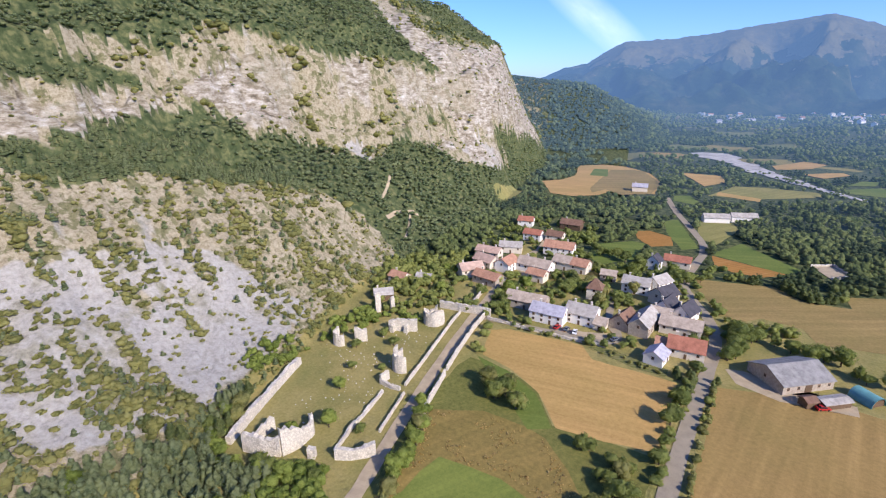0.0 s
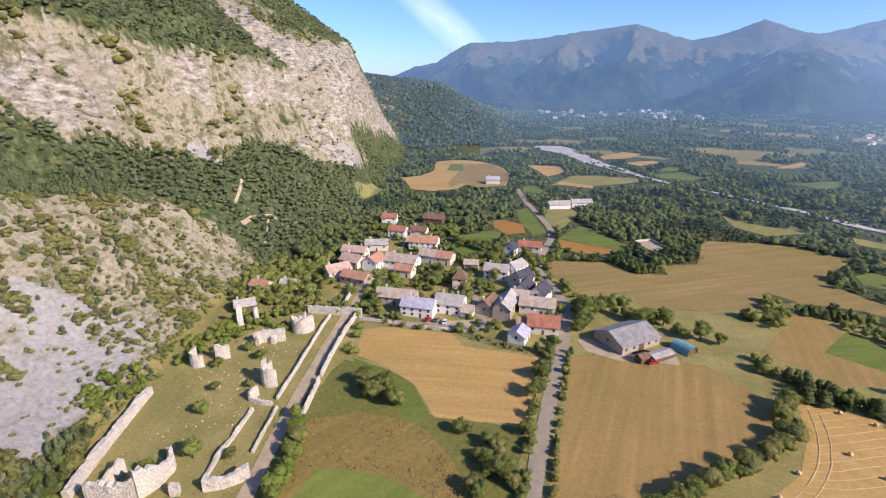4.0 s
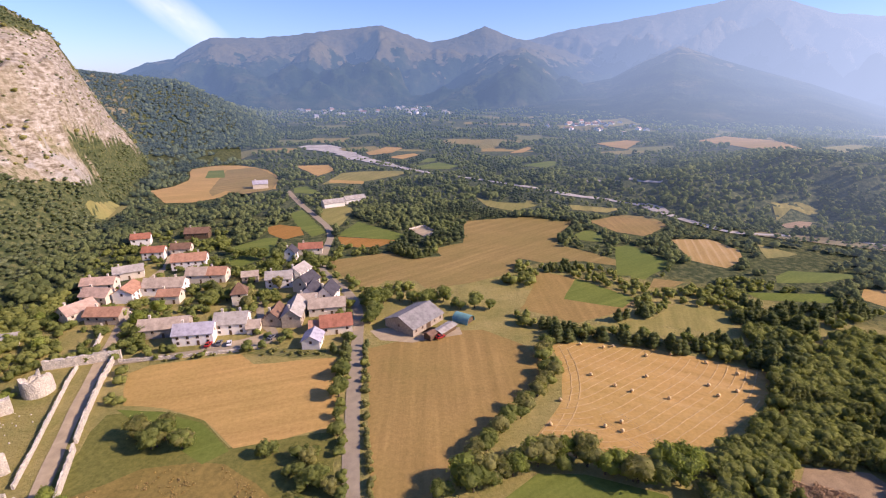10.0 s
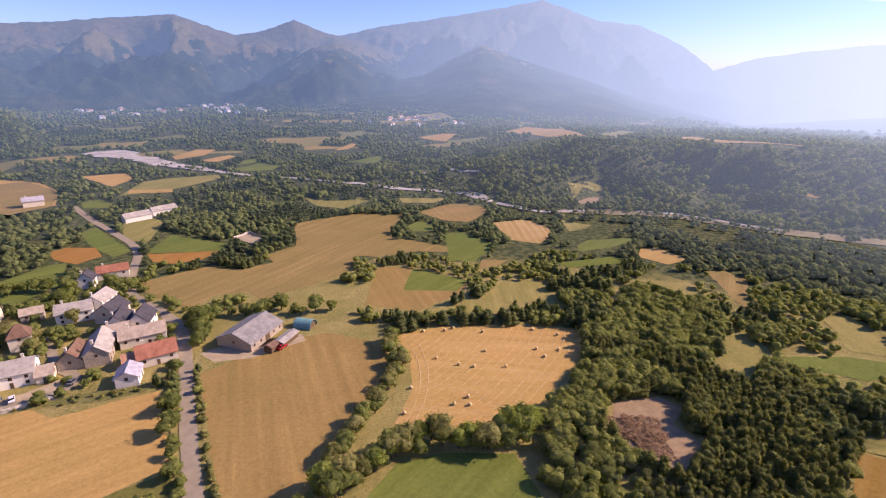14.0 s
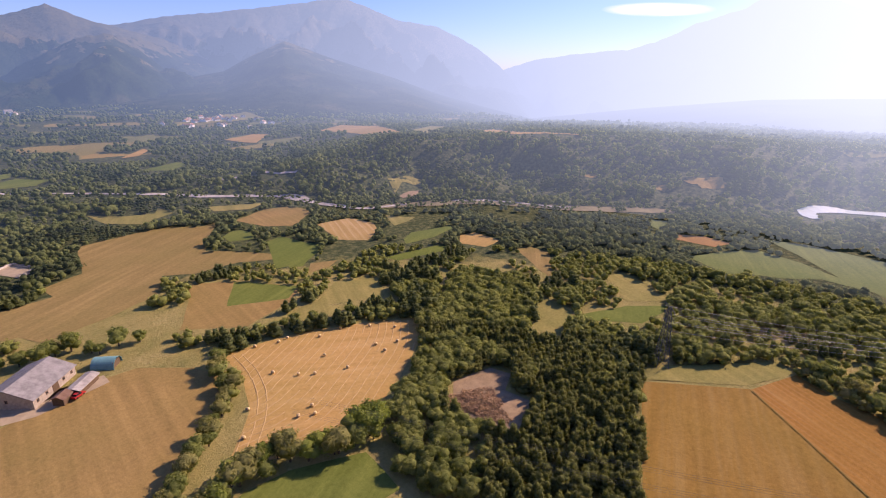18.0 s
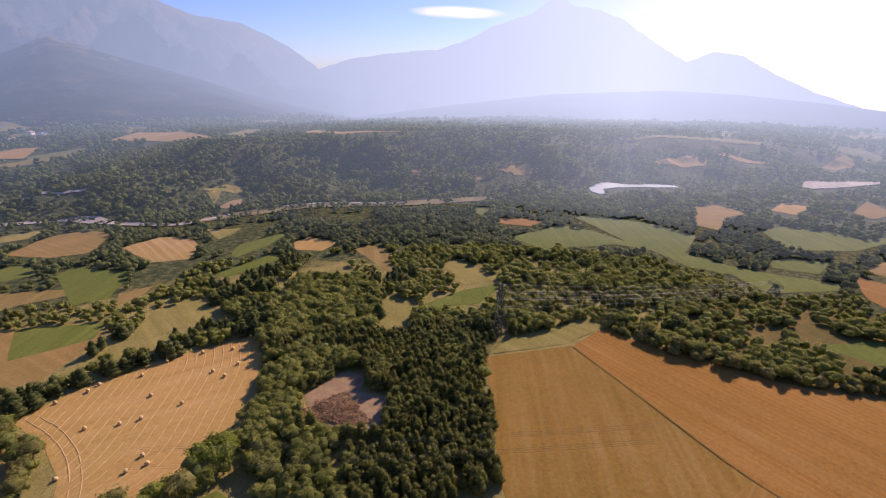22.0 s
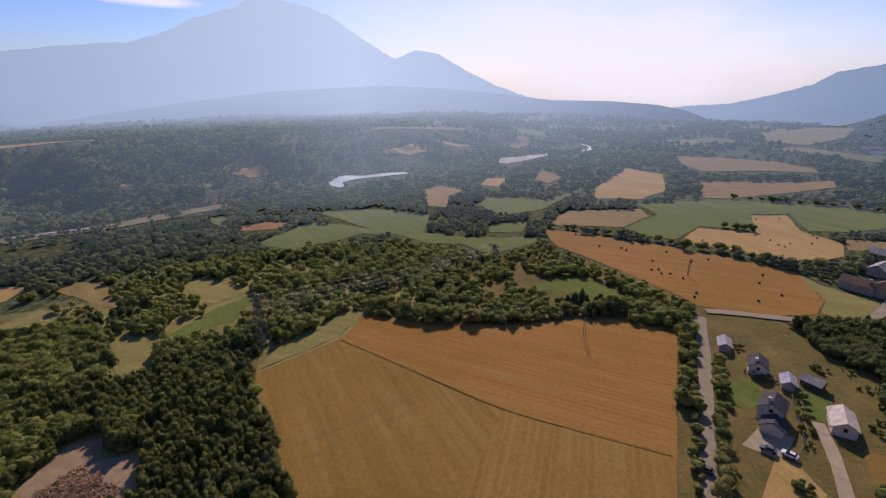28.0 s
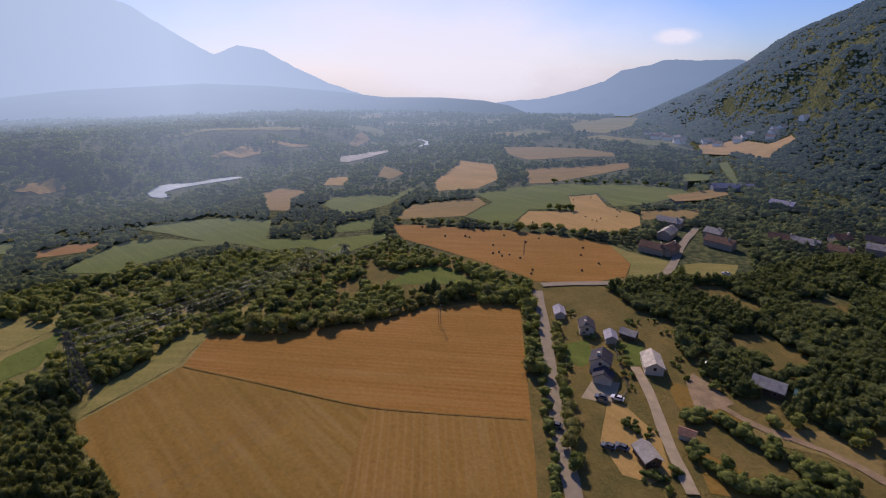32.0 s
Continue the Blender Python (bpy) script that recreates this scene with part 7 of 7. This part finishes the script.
dark_proto.matrix_world = pose(230, -165, 0.08)
for k in range(46):
    x, y = rr.uniform(165, 285), rr.uniform(-235, -135)
    if polygon_mask(np.array([x]), np.array([y]), [(290, -138), (246, -185), (199, -216), (184, -208), (162, -218), (152, -200), (178, -155), (225, -157)])[0]:
        copy_thing(dark_proto, pose(x, y, 0.08, 0, 0, rr.uniform(0, 180)))
for k in range(26):
    x, y = rr.uniform(215, 300), rr.uniform(-315, -205)
    if polygon_mask(np.array([x]), np.array([y]), [(255, -205), (295, -288), (290, -312), (241, -292), (222, -290), (226, -240)])[0]:
        copy_thing(bale_proto, pose(x, y, 0.09, 0, 0, rr.uniform(0, 180)))
# swaths of straw left by the harvester, curved along the field's borders
def swaths(border, guide, across, count, edge, label):
    rows = []
    for line, step, first, n in ((guide, across, 1, count), (edge, (2.8, -0.9), 1, 3)):
        g = np.array(line, float)
        for _ in range(2):
            g = np.array([g[0]] + [q for a, b in zip(g, g[1:]) for q in (a * 0.75 + b * 0.25, a * 0.25 + b * 0.75)] + [g[-1]])
        s = np.concatenate([[0], np.cumsum(np.hypot(*np.diff(g, axis=0).T))])
        u = np.arange(0, s[-1], 0.7)
        g = np.stack([np.interp(u, s, g[:, 0]), np.interp(u, s, g[:, 1])], 1)
        rows += [g + np.array(step) * (k + first) for k in range(n)]
    c = np.mean(border, 0)
    shrunk = c + (np.array(border, float) - c) * 0.955
    V, F = [], []
    for k, g in enumerate(rows):
        ok = polygon_mask(g[:, 0], g[:, 1], shrunk) & (vnoise(np.arange(len(g)) / 9.0, np.full(len(g), k * 3.7)) > 0.16)
        g = g + np.stack([fbm(g[:, 0] / 5 + k, g[:, 1] / 5, 2)] * 2, 1) * 0.35
        t = np.gradient(g, axis=0)
        t /= np.hypot(t[:, 0], t[:, 1])[:, None]
        nrm = np.stack([-t[:, 1], t[:, 0]], 1)
        wide = 0.13 + 0.12 * hash2(np.arange(len(g)) * 1.0, k)[:, None]
        base = len(V) * 0 + sum(len(v) for v in V)
        z = np.full((len(g), 1), 0.10)
        V += [np.hstack([g - nrm * wide, z]), np.hstack([g, z + 0.08]), np.hstack([g + nrm * wide, z])]
        m = len(g)
        for i in np.where(ok[:-1] & ok[1:])[0]:
            F += [(base + i, base + i + 1, base + m + i + 1, base + m + i), (base + m + i, base + m + i + 1, base + 2 * m + i + 1, base + 2 * m + i)]
    thing("straw_swaths", mesh_object("straw_swaths", np.vstack(V), [f[::-1] for f in F], plain("loose_straw", (0.47, 0.32, 0.135), 0.95, 0, 0.3, 0.5, 3)), label, "straw", "", "stuff")


swaths([(77, 166), (92, 163), (108, 158), (127, 145), (147, 130), (130, 114), (107, 104), (86, 95), (71, 98), (50, 108), (50, 114), (66, 129), (74, 147)],
       [(20, 112), (52, 100), (72, 94), (88, 93), (108, 102), (131, 112), (150, 130)], (-1.45, 2.85), 22,
       [(46, 112), (62, 128), (71, 147), (74, 168)], "pale straw swaths in curved mowing lines")
# brush heap in the clearing
bm = bmesh.new()
for k in range(1300):
    a, q = rr.uniform(0, 6.28), math.sqrt(rr.random())
    q *= 1 + 0.22 * math.sin(3 * a + 1) + 0.12 * math.sin(7 * a)
    x, y = 113.5 + 7.5 * q * math.cos(a), 74 + 10 * q * math.sin(a)
    l, z = rr.uniform(0.5, 1.8), max(0.1, 1 - q) * 2.0 * rr.random() + 0.2
    m = pose(x, y, z, rr.uniform(-35, 35), rr.uniform(-35, 35), rr.uniform(0, 360)) @ Matrix.Diagonal((l, rr.uniform(.08, .22), rr.uniform(.08, .2), 1))
    bmesh.ops.create_cube(bm, size=1, matrix=m)
tagged(part("brush_heap", bm, plain("brushwood", (0.36, 0.23, 0.12), 0.95, 0, 0.4, 1.5, 5), None), "heap of reddish-brown brushwood and logs", "brush heap", "", "stuff")


# ---- power line ----
def strut(bm, p, q, r):
    p, q = Vector(p), Vector(q)
    m = Matrix.Translation((p + q) / 2) @ (q - p).to_track_quat("Z", "Y").to_matrix().to_4x4()
    bmesh.ops.create_cone(bm, cap_ends=True, segments=4, radius1=r, radius2=r, depth=(q - p).length, matrix=m)


STEEL = plain("dull_steel", (0.13, 0.135, 0.13), 0.7, 0, 0.15, 2, 6)


def pylon(x, y, rot, h=16):
    root = tagged(new("pylon"), "grey steel lattice pylon carrying power lines", "pylon", "power line")
    root.matrix_world = pose(x, y, height(x, y), 0, 0, rot)
    corners = ((1, 1), (-1, 1), (-1, -1), (1, -1))

    def at(c, t):
        w = 2.2 * (1 - t) + 0.45 * t
        return (c[0] * w, c[1] * w, h * t - 0.3)

    for c in corners:
        bm = bmesh.new()
        strut(bm, at(c, 0), at(c, 1), 0.10)
        part("leg", bm, STEEL, root)
    bm = bmesh.new()
    lv = [0, 0.16, 0.31, 0.45, 0.58, 0.70, 0.80, 0.90, 1.0]
    for t0, t1 in zip(lv, lv[1:]):
        for a, b in zip(corners, corners[1:] + corners[:1]):
            strut(bm, at(a, t0), at(b, t1), 0.05), strut(bm, at(b, t0), at(a, t1), 0.05), strut(bm, at(a, t1), at(b, t1), 0.05)
    part("bracing", bm, STEEL, root)
    for t in (0.72, 0.85, 0.97):
        bm = bmesh.new()
        for s in (-1, 1):
            strut(bm, (0, 0.4, h * t), (s * 4.2, 0, h * t + 0.2), 0.06), strut(bm, (0, -0.4, h * t), (s * 4.2, 0, h * t + 0.2), 0.06), strut(bm, (0, 0, h * t + 1.2), (s * 4.2, 0, h * t + 0.2), 0.05)
            strut(bm, (s * 4.1, 0, h * t + 0.2), (s * 4.1, 0, h * t - 0.9), 0.07)
        part("cross_arm", bm, STEEL, root)
    return root


PYL = [(175, 35, 36, 24), (262, -83, 36, 5)]
for x, y, r, h in PYL:
    pylon(x, y, r, h)


def wire(p, q, sag, r=0.03, metal=None):
    cu = bpy.data.curves.new("power_cable", "CURVE")
    cu.dimensions, cu.bevel_depth, cu.bevel_resolution = "3D", r, 0
    s = cu.splines.new("POLY")
    s.points.add(16)
    for k in range(17):
        t = k / 16
        v = Vector(p).lerp(Vector(q), t)
        s.points[k].co = (v.x, v.y, v.z - sag * 4 * t * (1 - t), 1)
    cu.materials.append(metal or METAL)
    thing("power_cable", cu, "thin grey power cable sagging between pylons", "cable", "power line")


for t in (0.68, 0.81, 0.93):
    for s in (-1, 1):
        ends = [pose(x, y, height(x, y), 0, 0, r) @ Vector((s * 4.1, 0, h * t)) for x, y, r, h in PYL]
        wire(ends[0], ends[1], 2.0, 0.04)
        wire((64 + s * 3, 98, 13 + 5 * t), (112 + s * 3, -18, 13 + 5 * t), 1.0, 0.02, STEEL)


def h_pole(x, y, rot):
    root = tagged(new("wooden_pole"), "twin-legged grey wooden power pole on the field", "power pole", "power line")
    root.matrix_world = pose(x, y, height(x, y), 0, 0, rot)
    for s in (-0.8, 0.8):
        bm = bmesh.new()
        strut(bm, (s, 0, -0.5), (s * 0.8, 0, 9), 0.14)
        part("post", bm, WOODPOLE, root)
    bm = bmesh.new()
    strut(bm, (-1.8, 0, 8.6), (1.8, 0, 8.6), 0.10)
    part("cross_arm", bm, WOODPOLE, root)


h_pole(160, -89, -60)
h_pole(208, -171, -60)


# ---- vehicles ----
def car_meshes(paint):
    body = bmesh.new()
    prof = [(-2.05, 0.35), (-2.1, 0.75), (-1.95, 0.95), (-1.1, 1.0), (0.95, 0.98), (1.95, 0.82), (2.1, 0.55), (2.05, 0.3)]
    sides = [[body.verts.new((x, s * (0.86 if z > 0.9 else 0.9), z)) for x, z in prof] for s in (-1, 1)]
    body.faces.new(sides[0]), body.faces.new(sides[1][::-1])
    for k in range(len(prof)):
        j = (k + 1) % len(prof)
        body.faces.new((sides[0][j], sides[0][k], sides[1][k], sides[1][j]))
    bmesh.ops.recalc_face_normals(body, faces=body.faces[:])
    cab = bmesh.new()
    prof = [(-1.55, 0.97), (-1.25, 1.42), (0.15, 1.45), (0.95, 0.97)]
    sides = [[cab.verts.new((x, s * (0.66 if z > 1.2 else 0.82), z)) for x, z in prof] for s in (-1, 1)]
    cab.faces.new(sides[0]), cab.faces.new(sides[1][::-1])
    for k in range(4):
        j = (k + 1) % 4
        cab.faces.new((sides[0][j], sides[0][k], sides[1][k], sides[1][j]))
    bmesh.ops.recalc_face_normals(cab, faces=cab.faces[:])
    return shared("body", body, paint), shared("cabin", cab, DARKGLASS)


wheel = bmesh.new()
bmesh.ops.create_cone(wheel, cap_ends=True, segments=14, radius1=0.32, radius2=0.32, depth=0.22, matrix=pose(0, 0, 0, 90, 0, 0))
WHEEL = shared("wheel", wheel, RUBBER)


def car(x, y, rot, paint, label):
    root = tagged(new("car"), label, "car", "parked cars")
    root.matrix_world = pose(x, y, height(x, y) + 0.45, 0, 0, rot)
    body, cab = car_meshes(paint)
    place("body", body, root, Matrix()), place("cabin", cab, root, Matrix())
    roof = boxed(-1.2, 0.1, -0.62, 0.62, 1.44, 1.49)
    part("roof", roof, paint, root)
    for px in (-1.3, 1.3):
        for py in (-0.82, 0.82):
            place("wheel", WHEEL, root, pose(px, py, 0.3))


CARWHITE, CARRED = plain("white_car_paint", (0.7, 0.7, 0.7), 0.3, 0, 0.04, 1, 3), plain("red_car_paint", (0.4, 0.03, 0.025), 0.3, 0, 0.05, 1, 3)
CARGREY = plain("grey_car_paint", (0.12, 0.13, 0.15), 0.3, 0, 0.05, 1, 3)
for x, y, r, c, l in ((-58, 189.5, 80, CARRED, "red car parked before a white house"), (-54, 190, 85, CARGREY, "dark grey car parked before a white house"), (-50, 189, 100, CARWHITE, "white van-like car parked in a yard"),
                      (-34, 191, 60, CARGREY, "dark car parked on the lane corner"), (-101, 226, 75, CARWHITE, "white car parked in the village street"), (34, 178, 30, CARRED, "red car parked by the barn"),
                      (91, -110, 40, CARGREY, "dark car parked before a garage"), (88, -114, 30, CARWHITE, "white car parked before a garage"), (74, -95, 30, CARGREY, "dark car parked on a dry yard"),
                      (72, -98, 20, CARGREY, "dark car parked on a dry yard"), (88, -88, 40, CARGREY, "grey-blue car under roadside trees"), (86, -157, 60, CARWHITE, "white car at the wood's edge"), (133, -243, 10, CARWHITE, "white trailer-like car by the hamlet")):
    car(x, y, r, c, l)


# ---- clouds and painted haze: thin far sheets that glow ----
def cloud(bearing, elevation, wide, tall, tilt, label, dense, seed):
    m, n, l, b = mat("cloud", 1.0)
    tc = n.new("ShaderNodeTexCoord").outputs["Generated"]
    mp = n.new("ShaderNodeMapping")
    mp.inputs["Location"].default_value, mp.inputs["Scale"].default_value = (seed, seed * 2, 0), (2.2, 1.2, 1)
    l.new(tc, mp.inputs["Vector"])
    puff = noise_node(n, l, 1.6, 6, mp.outputs[0], 0.6)
    g = n.new("ShaderNodeTexGradient")
    g.gradient_type = "SPHERICAL"
    mg = n.new("ShaderNodeMapping")
    mg.inputs["Location"].default_value, mg.inputs["Scale"].default_value = (-1, -1, 0), (2, 2, 0)
    l.new(tc, mg.inputs["Vector"]), l.new(mg.outputs[0], g.inputs["Vector"])
    f = maths(n, l, "MULTIPLY", maths(n, l, "MULTIPLY", g.outputs["Fac"], puff), dense)
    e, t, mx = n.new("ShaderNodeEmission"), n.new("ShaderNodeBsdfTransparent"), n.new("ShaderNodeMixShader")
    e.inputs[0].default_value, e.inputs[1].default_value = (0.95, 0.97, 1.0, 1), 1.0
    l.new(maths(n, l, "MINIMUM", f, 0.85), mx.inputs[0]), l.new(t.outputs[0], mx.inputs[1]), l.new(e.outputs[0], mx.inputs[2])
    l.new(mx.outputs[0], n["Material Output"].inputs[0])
    d, a, el = 4880, radians(bearing), radians(elevation)
    v = [(-wide / 2, -tall / 2, 0), (wide / 2, -tall / 2, 0), (wide / 2, tall / 2, 0), (-wide / 2, tall / 2, 0)]
    ob = thing("backdrop_cloud", mesh_object("backdrop_cloud", v, [(0, 1, 2, 3)], m), label, "cloud", "", "structure")
    eye = (d * math.sin(a) * math.cos(el), d * math.cos(a) * math.cos(el), EYE + d * math.sin(el))
    ob.matrix_world = look(eye, (0, 0, EYE), tilt) @ pose(0, 0, 0, 0, 180, 0)
    ob.visible_shadow = False


cloud(-15.5, 6.5, 1500, 330, 38, "thin white streak of cirrus in blue sky", 0.75, 1.0)
cloud(73, 6.4, 900, 110, 2, "small flat white cloud beside the peak", 3.0, 2.0)
cloud(143, 3.0, 420, 150, 0, "small white puff of cloud over the ridge", 3.2, 3.0)
cloud(135, 8.0, 1500, 160, -3, "faint veil of high cloud", 1.0, 4.0)
# two wide glowing sheets added to whiten the sky as haze
cloud(104, 5.0, 5600, 2300, 0, "glowing sheet painting bright haze on the sun's side of the sky", 1.15, 5.0)
cloud(122, 1.2, 5200, 1500, 0, "glowing sheet painting pale haze along the valley's end", 2.6, 6.0)


# ---- garden fences ----
def fence(line, label):
    root = tagged(new("fence"), label, "fence", "garden fences")
    for (x0, y0), (x1, y1) in zip(line, line[1:]):
        n = max(1, round(math.hypot(x1 - x0, y1 - y0) / 2.2))
        for k in range(n + 1):
            x, y = x0 + (x1 - x0) * k / n, y0 + (y1 - y0) * k / n
            part("post", boxed(x - 0.07, x + 0.07, y - 0.07, y + 0.07, -0.3, 1.35), WOODPOLE, root)
        for z in (0.5, 1.1):
            bm = bmesh.new()
            strut(bm, (x0, y0, z), (x1, y1, z), 0.06)
            part("rail", bm, WOODPOLE, root)


fence([(122.3, -123.4), (109.1, -111.8)], "pale wooden garden fence by the lawn")
fence([(112.5, -138.9), (90.2, -121.7), (86.7, -114.6)], "wooden fence between two lawns")
fence([(122.8, -132.8), (113.4, -147.7)], "wooden fence behind a garden lawn")
